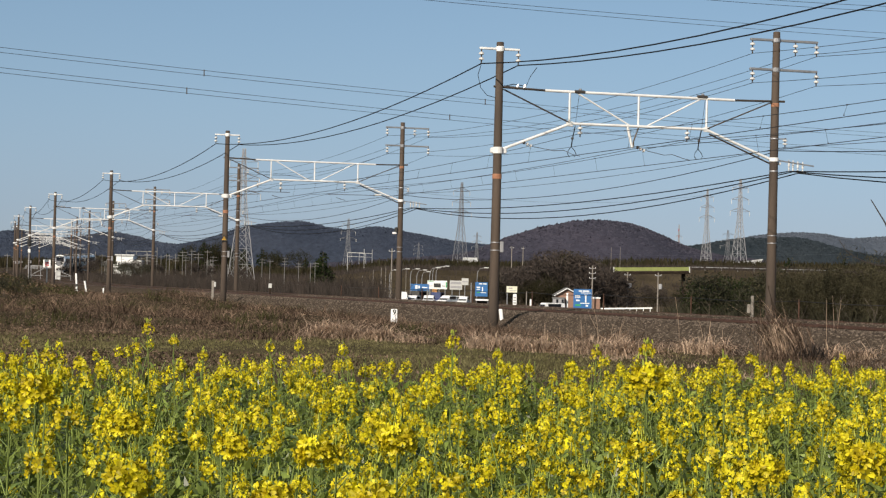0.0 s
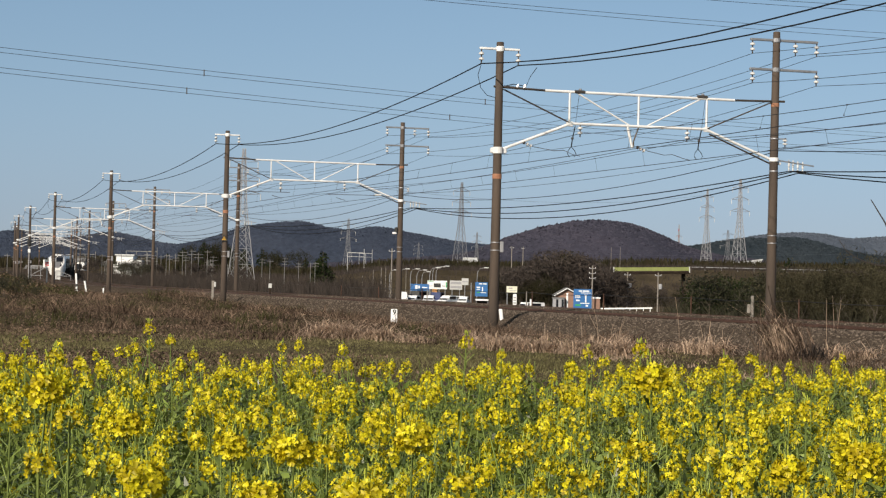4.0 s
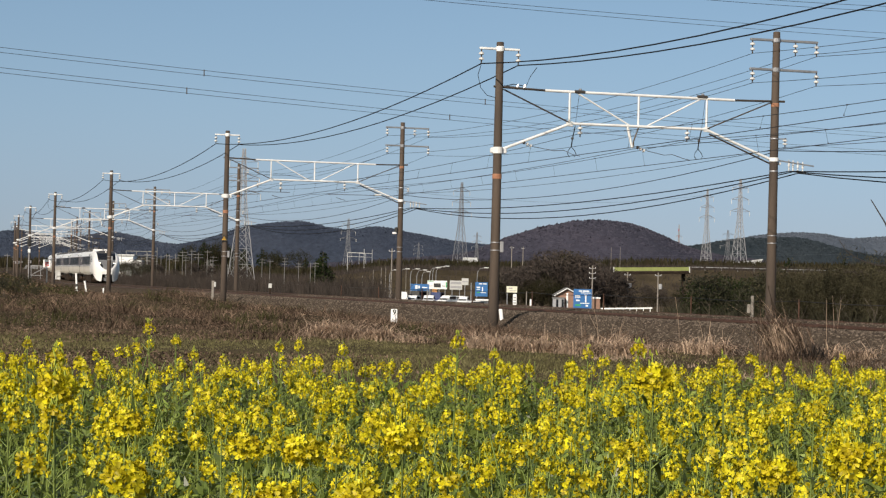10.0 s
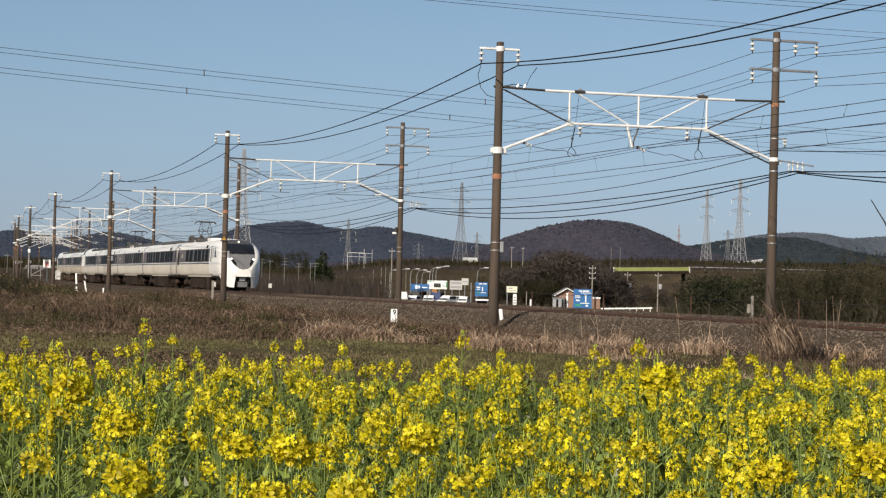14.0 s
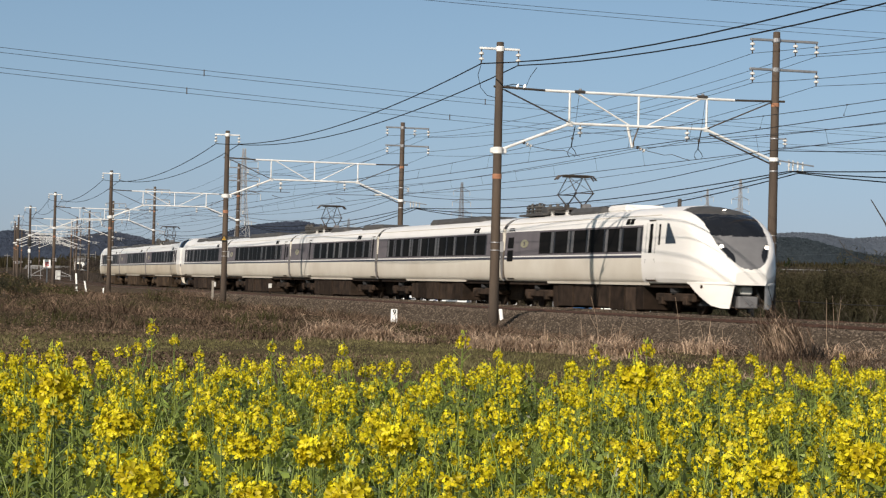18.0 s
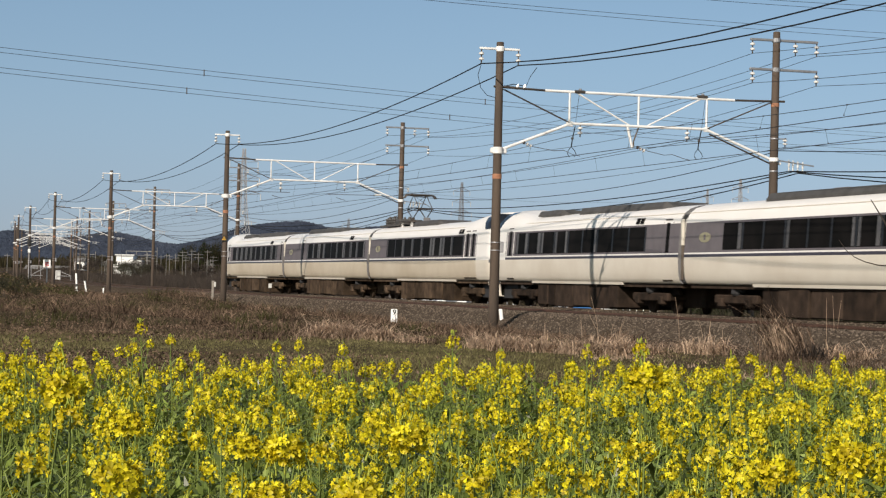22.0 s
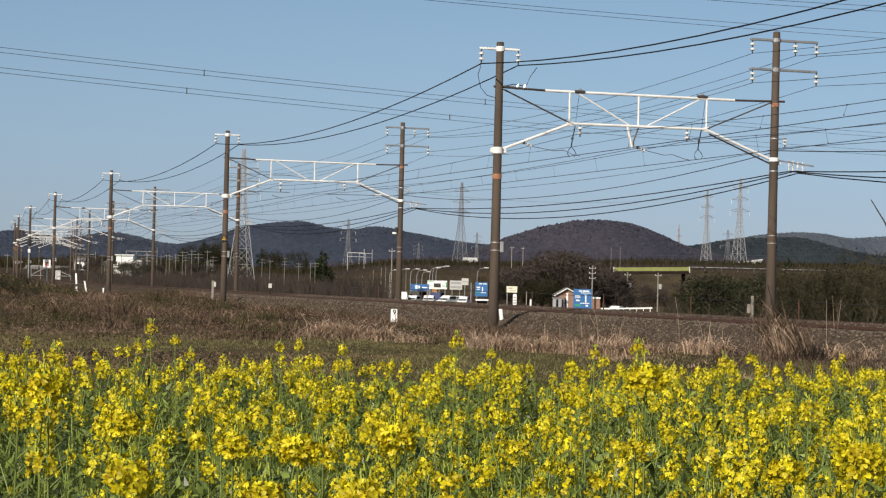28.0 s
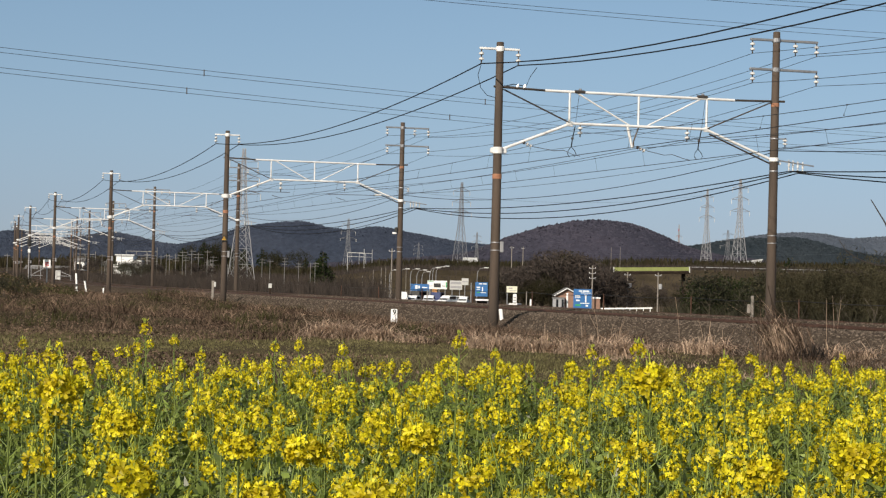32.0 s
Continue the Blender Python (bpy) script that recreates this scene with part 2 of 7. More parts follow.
def big_mesh(name, verts, faces, material, smooth=False):
    """A mesh from arrays: verts (n, 3), faces (m, 3 or 4)."""
    me = bpy.data.meshes.new(name)
    m, k = faces.shape
    me.vertices.add(len(verts))
    me.vertices.foreach_set("co", np.ascontiguousarray(verts, dtype=np.float32).ravel())
    me.loops.add(m * k)
    me.loops.foreach_set("vertex_index", np.ascontiguousarray(faces, dtype=np.int32).ravel())
    me.polygons.add(m)
    me.polygons.foreach_set("loop_start", np.arange(0, m * k, k, dtype=np.int32))
    me.polygons.foreach_set("loop_total", np.full(m, k, dtype=np.int32))
    if smooth:
        me.polygons.foreach_set("use_smooth", np.ones(m, dtype=bool))
    me.materials.append(material)
    me.update(calc_edges=True)
    me.validate()
    return me


# ---------- the line of the railway ----------
TH = 0.2773
LU, LN = np.array((-math.sin(TH), math.cos(TH))), np.array((math.cos(TH), math.sin(TH)))
D_LEFT, D_NEAR, D_FAR, D_RIGHT = 20.94, 24.05, 27.93, 30.55
D_REF = 26.48
CURVE_FROM, CURVE_K = 133.8, 0.000379
TS = np.arange(-480.0, 900.0, 2.0)
_turn = np.cumsum(np.where(TS > CURVE_FROM, CURVE_K, 0.0)) * 2
_along, _side = np.cumsum(np.cos(_turn)) * 2, np.cumsum(np.sin(_turn)) * 2
_zero = int(np.searchsorted(TS, 0.0))
_along, _side = _along - _along[_zero], _side - _side[_zero]


def rail_z(s):
    return 0.986 - 0.0031 * s + 1.8e-5 * np.maximum(s - 200.0, 0.0) ** 2


def on_line(s, d, z=0.0):
    """The point s metres up the line, d from its base line, z over the rails."""
    a, al, si = np.interp(s, TS, _turn), np.interp(s, TS, _along), np.interp(s, TS, _side)
    n = LN * math.cos(a) - LU * math.sin(a)
    p = LU * al + LN * (D_REF + si) + n * (d - D_REF)
    return Vector((p[0], p[1], float(rail_z(s)) + z))


def line_pose(s, d, z=0.0):
    """x across the line away from the field, y up the line, z up."""
    a = float(np.interp(s, TS, _turn))
    return Matrix.Translation(on_line(s, d, z)) @ Matrix.Rotation(TH - a, 4, "Z")


def line_coords(x, y):
    """(s, d) of ground points, arrays."""
    s0, d0 = x * LU[0] + y * LU[1], x * LN[0] + y * LN[1]
    return s0, d0 - np.interp(s0, TS, _side)


def sweep(name, profile, s_list, material, d0, label, category):
    """A profile of (across, up) swept along the line."""
    mb = Mesh()
    mb.loft([[on_line(s, d0 + dx, dz) for dx, dz in profile] for s in s_list], True, True)
    return single(name, mb, material, Matrix.Identity(4), label, category, kind="structure")


def noise2(x, y, k=0):
    return (np.sin(x * 1.0 + 1.3 * np.sin(y * 0.7 + k) + k) + np.sin(y * 1.1 + 1.7 * np.sin(x * 0.6 - k) + 2 * k)
            + 0.5 * np.sin(2.3 * x - 1.9 * y + k)) / 2.5


def sstep(a, b, v):
    t = np.clip((v - a) / (b - a), 0, 1)
    return t * t * (3 - 2 * t)


def ground_z(x, y):
    x, y = np.asarray(x, float), np.asarray(y, float)
    s, d = line_coords(x, y)
    bed = rail_z(np.clip(s, -200, 600)) - 0.62
    meadow = 0.02 * noise2(x * 0.8, y * 0.8)
    toe = 58.0 - 8.0 * sstep(0.0, 12.0, x)
    scrub = sstep(toe, toe + 7.0, y) * (0.22 + 0.22 * noise2(x * 0.35, y * 0.22, 1) + 0.10 * noise2(x * 1.1, y * 0.55, 2))
    knoll = 1.15 * np.exp(-(((x + 22.3) / 3.2) ** 2 + ((y - 104) / 12) ** 2)) + 0.25 * np.exp(-(((x + 13) / 4) ** 2 + ((y - 98) / 12) ** 2))
    near_land = meadow + scrub + knoll
    low = -0.9 - 2.8 * sstep(-45.0, -8.0, x)
    far_land = bed + (low - bed) * sstep(4.0, 60.0, d - D_RIGHT)
    w = sstep(D_LEFT - 4.0, D_LEFT - 1.2, d)
    z = near_land * (1 - w) + bed * w
    w2 = sstep(D_RIGHT + 2.0, D_RIGHT + 4.0, d)
    z = z * (1 - w2) + far_land * w2
    return np.where(y > 480, z + (1.2 + 6.5 * sstep(-45.0, -8.0, x) + 1.9 * sstep(18.0, 70.0, x)) * sstep(556, 586, y), z)


def pole_pitch(i):
    """Distance up the line of the gantries; 1 is the one in full view."""
    return (19.0, 67.48, 115.94, 165.2, 216.0, 261.5, 307.0, 352.0, 397.0, 442.0, 487.0, 532.0)[i]


def pole_lift(i):
    """How far a gantry's foot stands above the even fall of the line."""
    return (0.0, 0.0, 0.09, 0.11, 0.25, 0.2, 0.2, 0.2, 0.2, 0.2, 0.2, 0.2)[i]


# ---------- ground ----------
def ground_sheet():
    ys = np.concatenate([np.arange(-40, 0, 8), np.arange(0, 120, 1.2), np.arange(120, 260, 5), np.geomspace(262, 4600, 60)])
    xs = np.concatenate([-np.geomspace(4000, 62, 30), np.arange(-60, 61, 1.2), np.geomspace(62, 4000, 30)])
    gx, gy = np.meshgrid(xs, ys)
    v = np.stack([gx, gy, ground_z(gx, gy)], -1).reshape(-1, 3)
    n, k = len(ys), len(xs)
    a = (np.arange(n - 1)[:, None] * k + np.arange(k - 1)[None]).ravel()
    ob = new("ground", big_mesh("ground", v, np.stack([a, a + 1, a + k + 1, a + k], 1), EARTH, True))
    tagged(ob, "brown earth ground with thin grass", "ground", kind="structure")


ground_sheet()

# ---------- track bed, rails, sleepers ----------
S_BED = [*np.arange(-60, 140, 10), *np.arange(140, 700, 12)]
BED = [(-3.3, -0.95), (-2.75, -0.62), (-1.75, -0.15), (-1.2, -0.07), (-0.62, -0.062), (-0.46, -0.035), (0.46, -0.03), (0.64, -0.04), (1.5, 0.02), (2.1, 0.035), (2.6, 0.0), (3.2, -0.065),
       (5.1, -0.065), (5.65, -0.15), (6.6, -0.62), (7.2, -0.95)]
TRACK_BED = sweep("track_bed", BED, S_BED, BALLAST, D_NEAR, "brown ballast bed of a double track railway", "track bed")
RAIL = [(-0.032, 0.0), (-0.036, -0.035), (-0.01, -0.05), (-0.01, -0.125), (-0.06, -0.15), (0.06, -0.15), (0.01, -0.125), (0.01, -0.05), (0.036, -0.035), (0.032, 0.0)]
for d_track in (D_NEAR, D_FAR):
    for side in (-0.55, 0.55):
        sweep("rail", RAIL, S_BED, RAIL_STEEL, d_track + side, "rusty steel rail on concrete sleepers", "rail")


def sleepers():
    mb = Mesh()
    one = Mesh().box(-1.0, -0.12, -0.1, 1.0, 0.12, 0.012, 0.015).data("sleeper", DUSTY_SLEEPER)
    for d_track in (D_NEAR, D_FAR):
        for i in range(420):
            m = line_pose(-20 + i * 0.62, d_track, -0.072)
            if 85 <= i < 230:
                ob = new("sleeper", one)
                ob.parent, ob.matrix_basis = TRACK_BED, m
                continue
            k = len(mb.v)
            mb.box(-1.0, -0.12, -0.1, 1.0, 0.12, 0.012)
            mb.v[k:] = [tuple(m @ Vector(p)) for p in mb.v[k:]]
    single("sleepers", mb, DUSTY_SLEEPER, Matrix.Identity(4), "weathered concrete sleepers set in ballast", "sleepers", kind="stuff")


sleepers()


# ---------- overhead line gantries ----------
def insulator(parent, x, y, z, drop, name="insulator"):
    h = drop
    rod = part(name, Mesh().lathe([(0.022, 0), (0.022, -h)], 6, (x, y, z)), DARK_STEEL, parent, "white porcelain insulator on a dark pin")
    for k in (0.3, 0.68):
        part("disc", Mesh().lathe([(0.03, -h * (k - 0.13)), (0.08, -h * (k - 0.06)), (0.085, -h * (k + 0.05)), (0.03, -h * (k + 0.10))], 8, (x, y, z)), PORCELAIN, rod, "white porcelain disc")
    return rod


def gantry(strain):
    """x 0 is the pole on the field side, z 0 the rail head. strain: wires are anchored here, with a V of posts under the truss."""
    g = thing("catenary_gantry", Matrix.Identity(4), "white steel truss between two brown concrete poles over the tracks", "catenary gantry", "gantries along the railway")
    lp = part("pole", Mesh().lathe([(0.168, -1.2), (0.165, 0), (0.12, 8.57), (0.10, 8.59)], 14), CONCRETE, g, "weathered brown concrete pole", True)
    rp = part("pole", Mesh().lathe([(0.172, -1.2), (0.17, 0), (0.118, 9.43), (0.10, 9.45)], 14, (9.61, 0, 0)), CONCRETE, g, "weathered brown concrete pole", True)
    part("clamp_band", Mesh().lathe([(0.149, 4.20), (0.153, 4.22), (0.153, 4.34), (0.149, 4.36)], 14), RUST_BAND, lp, "faded orange band")
    part("clamp_band", Mesh().lathe([(0.137, 6.95), (0.141, 6.97), (0.141, 7.05), (0.137, 7.07)], 14, (9.61, 0, 0)), RUST_BAND, rp, "faded orange band")
    for z in (1.9, 2.15):
        part("clamp_band", Mesh().lathe([(0.160, z), (0.164, z + 0.015), (0.160, z + 0.03)], 14), GREY_STEEL, lp)
        part("clamp_band", Mesh().lathe([(0.160, z + 0.5), (0.164, z + 0.515), (0.160, z + 0.53)], 14, (9.61, 0, 0)), GREY_STEEL, rp)
    for z in (4.78, 5.86):
        part("clamp_band", Mesh().lathe([(0.147, z), (0.155, z + 0.02), (0.147, z + 0.05)], 14, (9.61, 0, 0)), GREY_STEEL, rp)
    part("junction_box", Mesh().box(0.14, -0.09, 1.85, 0.26, 0.09, 2.2, 0.015), GREY_PAINT, lp)
    part("arm_bracket", Mesh().lathe([(0.155, 5.0), (0.178, 5.02), (0.178, 5.2), (0.155, 5.22)], 14), WHITE_STEEL, g)
    part("bracket_plate", Mesh().box(-0.24, -0.05, 5.02, 0.3, 0.05, 5.2, 0.02), WHITE_STEEL, g)
    part("arm_bracket", Mesh().lathe([(0.15, 5.12), (0.168, 5.14), (0.168, 5.24), (0.15, 5.26)], 14, (9.61, 0, 0)), WHITE_STEEL, g)
    part("top_chord_end", Mesh().tube([(-0.18, 0, 7.16), (1.6, 0, 7.11)], 0.04), DARK_STEEL, g, "dark steel tube")
    part("top_chord_end", Mesh().tube([(8.12, 0, 7.1), (9.95, 0, 7.14)], 0.04), DARK_STEEL, g, "dark steel tube")
    part("top_chord", Mesh().tube([(1.55, 0, 7.11), (8.15, 0, 7.1)], 0.045, 8), WHITE_STEEL, g)
    part("bottom_chord", Mesh().tube([(2.3, 0, 6.08), (7.25, 0, 6.1)], 0.045, 8), WHITE_STEEL, g)
    for x in (2.4, 4.78, 7.17):
        part("vertical_strut", Mesh().tube([(x, 0, 6.06), (x, 0, 7.1)], 0.036), WHITE_STEEL, g)
    part("diagonal_strut", Mesh().tube([(2.65, 0, 7.08), (4.5, 0, 6.10)], 0.027), WHITE_STEEL, g)
    part("diagonal_strut", Mesh().tube([(5.05, 0, 6.10), (6.95, 0, 7.08)], 0.027), WHITE_STEEL, g)
    for x, z in ((2.4, 6.07), (7.17, 6.09)):
        part("gusset", Mesh().box(x - 0.09, -0.02, z - 0.08, x + 0.12, 0.02, z + 0.08, 0.008), WHITE_STEEL, g, "white gusset plate")
    for off in (-0.05, 0.05):
        part("tension_rod", Mesh().tube([(0.15, off, 7.08), (2.38, off, 6.12)], 0.016), DARK_STEEL, g)
        part("tension_rod", Mesh().tube([(9.5, off, 7.1), (7.2, off, 6.12)], 0.02), DARK_STEEL, g)
    part("lower_arm", Mesh().tube([(0.05, 0, 5.12), (2.4, 0, 6.06)], 0.047, 8), WHITE_STEEL, g)
    part("lower_arm", Mesh().tube([(9.85, 0, 5.06), (7.2, 0, 6.07)], 0.047, 8), WHITE_STEEL, g)
    part("lower_rod", Mesh().tube([(9.6, 0.06, 5.02), (7.3, 0.06, 5.95)], 0.028), DARK_STEEL, g)
    # arms for the feeders
    part("crossarm", Mesh().box(-0.68, -0.05, 8.33, 0.66, 0.05, 8.4, 0.01), WHITE_STEEL, g)
    part("arm_bracket", Mesh().lathe([(0.125, 8.28), (0.138, 8.3), (0.138, 8.43), (0.125, 8.45)], 14), WHITE_STEEL, g)
    for x in (-0.62, 0.62):
        insulator(g, x, 0, 8.33, 0.46)
    for z, ins in ((9.17, (-0.86, 0.69, 1.46)), (8.19, (-0.84, 1.47))):
        part("crossarm", Mesh().box(9.61 - 0.94, -0.05, z - 0.05, 9.61 + 1.49, 0.05, z + 0.03, 0.01), GREY_STEEL, g, "grey steel crossarm")
        part("arm_bracket", Mesh().lathe([(0.13, z - 0.09), (0.142, z - 0.07), (0.142, z + 0.04), (0.13, z + 0.06)], 12, (9.61, 0, 0)), GREY_STEEL, g)
        for x in ins:
            insulator(g, 9.61 + x, 0, z - 0.04, 0.45)
    part("cable_bracket", Mesh().bar((9.7, 0, 5.18), (11.06, 0, 5.03), 0.05, 0.045), GREY_STEEL, g)
    for x in (10.16, 10.31, 10.48, 10.66):
        z = 5.18 - 0.11 * (x - 9.7)
        part("cable_hook", Mesh().lathe([(0.012, 0.08), (0.03, 0.04), (0.012, 0.0), (0.035, -0.06), (0.035, -0.14), (0.012, -0.17), (0.03, -0.22), (0.012, -0.3)], 7, (x, 0, z)), PORCELAIN, g, "pale cable hook")
    part("side_arm", Mesh().tube([(9.45, 0, 5.88), (10.05, 0, 5.9)], 0.022), GREY_STEEL, g)
    insulator(g, 10.0, 0, 5.93, 0.3)
    if not strain:
        # hangers with level steady arms
        for sx, drop, a, b, c in ((2.95, 0.62, 0.97, 3.45, 2.48), (6.46, 0.46, 5.56, 8.14, 6.0)):
            insulator(g, sx, 0, 6.06, drop)
            part("steady_rod", Mesh().tube([(a, 0, 5.40), (b, 0, 5.43)], 0.016), DARK_STEEL, g, "thin dark steady rod")
            part("steady_arm", Mesh().tube([(c, 0, 5.24), (c + 0.52, 0, 5.10)], 0.014), DARK_STEEL, g, "thin dark steady arm")
        part("arm_insulator", Mesh().tube([(8.14, 0, 5.45), (8.5, 0, 5.46)], 0.05), PORCELAIN, g, "white porcelain insulator")
        return g
    for x, w, r, m in ((4.40, 0.19, 0.045, WHITE_STEEL), (4.81, -0.18, 0.025, DARK_STEEL)):
        part("drop_post", Mesh().tube([(x, 0, 6.1), (x + w, 0, 5.38 if w > 0 else 5.6)] + ([] if w > 0 else [(x + w, 0, 5.4)]), r), m, g)
    # jumpers and strain insulators
    part("jumper", Mesh().tube([(-0.62, 0, 7.84), (-0.72, 0, 7.5), (-0.62, 0, 7.1), (-0.4, 0, 6.86), (-0.1, 0, 6.8), (0.1, 0, 6.95)], 0.011, 5), BLACK_WIRE, g, "black jumper cable")
    part("jumper", Mesh().tube([(1.26, 0, 7.84), (1.05, 0, 7.55), (0.92, 0, 7.25)], 0.011, 5), BLACK_WIRE, g, "black jumper cable")
    part("jumper", Mesh().tube([(0.1, 0.1, 7.16), (0.5, 0.1, 7.27), (0.8, 0.1, 7.24), (1.0, 0.1, 7.12)], 0.014, 5), BLACK_WIRE, g, "black jumper cable")
    part("strain_rod", Mesh().tube([(0.2, 0.12, 7.2), (1.5, 0.12, 7.12)], 0.022), DARK_STEEL, g)
    for x in (0.62, 0.86):
        part("strain_insulator", Mesh().tube([(x, 0.12, 7.11), (x + 0.06, 0.12, 7.27)], 0.045), PORCELAIN, g, "white porcelain insulator")
    for x, z in ((2.75, 7.12), (7.02, 7.16)):
        part("chord_clamp", Mesh().box(x - 0.2, -0.07, z - 0.05, x + 0.16, 0.07, z + 0.05, 0.02), DARK_STEEL, g)
        part("chord_bolt", Mesh().lathe([(0.05, -0.02), (0.06, 0.02), (0.03, 0.06)], 8, (x, 0, z + 0.05)), GREY_STEEL, g)
    # pull-off yokes hung from the top chord
    for x, z in ((2.52, 5.0), (6.92, 5.1)):
        part("yoke_wire", Mesh().tube([(x + 0.2, 0, z + 2.05), (x + 0.08, 0, z + 0.95)], 0.007, 5), GREY_WIRE, g)
        part("yoke_stem", Mesh().tube([(x + 0.08, 0, z + 0.98), (x, 0, z + 0.58), (x - 0.03, 0, z + 0.33)], 0.02, 5), BLACK_WIRE, g, "black pull-off stem")
        part("yoke_clamp", Mesh().lathe([(0.02, -0.05), (0.045, -0.02), (0.045, 0.03), (0.02, 0.05)], 8, (x, 0, z + 0.6)), DARK_STEEL, g)
        for w in (-1, 1):
            part("yoke", Mesh().tube([(x - 0.03, 0, z + 0.33), (x - 0.02 + w * 0.1, 0, z + 0.22), (x - 0.01 + w * 0.15, 0, z + 0.1), (x + w * 0.08, 0, z)], 0.012, 5), BLACK_WIRE, g, "black pull-off yoke")
    # hangers and steady wires of the two contact lines
    for sx in (2.78, 6.5):
        insulator(g, sx, 0, 6.06, 0.4)
    for x, pts in ((0.86, ((1.16, 5.29), (1.9, 5.18), (2.24, 5.21), (2.52, 5.09), (2.79, 5.04))), (4.75, ((5.08, 5.31), (5.7, 5.19), (6.0, 5.22), (6.4, 5.1), (6.62, 5.06)))):
        for k in range(3):
            part("arm_insulator", Mesh().tube([(x + 0.11 * k, 0, 5.41 - 0.045 * k), (x + 0.11 * k + 0.05, 0, 5.39 - 0.045 * k)], 0.055, 8), PORCELAIN if k else DARK_STEEL, g, "white porcelain insulator")
        part("steady_wire", Mesh().tube([(x - 0.03, 0, 5.44), *((px, 0, pz) for px, pz in pts)], 0.01, 5), DARK_STEEL, g, "thin dark steady wire")
    return g


for kind, at in ((True, (1, 4)), (False, (2, 0, 3, 5, 6, 7, 8, 9, 10, 11))):
    GANTRY = gantry(kind)
    GANTRY.matrix_basis = line_pose(pole_pitch(at[0]), D_LEFT, pole_lift(at[0]))
    for i in at[1:]:
        copy_thing(GANTRY, line_pose(pole_pitch(i), D_LEFT, pole_lift(i)))


# ---------- wires of the railway ----------
def span(p, q, sag, n=12):
    return [p.lerp(q, i / n) - Vector((0, 0, 4 * sag * (i / n) * (1 - i / n))) for i in range(n + 1)]


def wires():
    g_at = [pole_pitch(i) for i in range(12)]
    g_at = [g_at[0] - 48.5] + g_at
    up = [0.0] + [pole_lift(i) for i in range(12)]
    kinds = (
        ("feeder_cable", [(-0.62, 7.87), (0.62, 7.87)], (0.80, 0.77), (1.02, 0.94), 0.02, BLACK_WIRE, "black feeder cable hung between the poles"),
        ("power_wire", [(8.76, 8.69), (10.3, 8.68), (11.08, 8.70), (8.78, 7.71), (11.08, 7.71)], (0.6, 0.63, 0.74, 0.53, 0.76), (0.74, 0.72, 0.85, 0.74, 0.82), 0.009, GREY_WIRE, "thin grey power wire on insulators"),
        ("bundled_cable", [(10.16, 4.83), (10.31, 4.82), (10.5, 4.78)], (0.47, 0.74, 0.96), (0.63, 0.99, 1.2), 0.02, BLACK_WIRE, "black bundled cable sagging between the poles"),
        ("messenger_wire", [(2.7, 5.75), (6.8, 5.75)], (0.34, 0.28), (0.46, 0.42), 0.009, GREY_WIRE, "grey messenger wire over the track"),
        ("contact_wire", [(2.62, 5.06), (6.9, 5.10)], (0.0, 0.0), (0.05, 0.03), 0.011, GREY_WIRE, "grey contact wire over the track"),
        ("earth_wire", [(10.0, 5.62)], (0.35,), (0.4,), 0.009, GREY_WIRE, "thin grey earth wire"),
        ("telephone_cable", [(9.8, 5.5)], (0.8,), (0.78,), 0.014, BLACK_WIRE, "black telephone cable hung between the poles"),
        ("return_wire", [(4.6, 5.35)], (0.25,), (0.3,), 0.009, GREY_WIRE, "thin grey return wire"),
    )
    for name, places, sags, first, r, material, label in kinds:
        for j, (x, z) in enumerate(places):
            mb, pts = Mesh(), []
            for i, (a, b) in enumerate(zip(g_at, g_at[1:])):
                p, q = on_line(a, D_LEFT + x, z + up[i]), on_line(b, D_LEFT + x, z + up[i + 1])
                pts += span(p, q, (first if i < 2 else sags)[j], 16)[:-1]
            pts.append(q)
            mb.tube(pts, r, 5)
            single(name, mb, material, Matrix.Identity(4), label, "overhead wire", "wires of the railway")
    for j, (x, zt, xc, zc, sag) in enumerate(((2.7, 5.75, 2.62, 5.06, (0.46, 0.34)), (6.8, 5.75, 6.9, 5.10, (0.42, 0.28)))):
        mb = Mesh()
        for i, (a, b) in enumerate(zip(g_at[:6], g_at[1:7])):
            for k in range(1, 10):
                t = k / 10
                s = a + (b - a) * t
                top = zt - 4 * sag[0 if i < 2 else 1] * t * (1 - t)
                rise = up[i] + (up[i + 1] - up[i]) * t
                top, low = top + rise, zc + rise
                mb.tube([on_line(s, D_LEFT + x, top), on_line(s, D_LEFT + xc, low)], 0.0038, 4)
                for c, w in ((on_line(s, D_LEFT + x, top), 0.016), (on_line(s, D_LEFT + xc, low), 0.014)):
                    mb.box(c[0] - w, c[1] - w, c[2] - w, c[0] + w, c[1] + w, c[2] + w)
        single("droppers", mb, GREY_WIRE, Matrix.Identity(4), "thin droppers between messenger and contact wire", "droppers", kind="stuff")


wires()


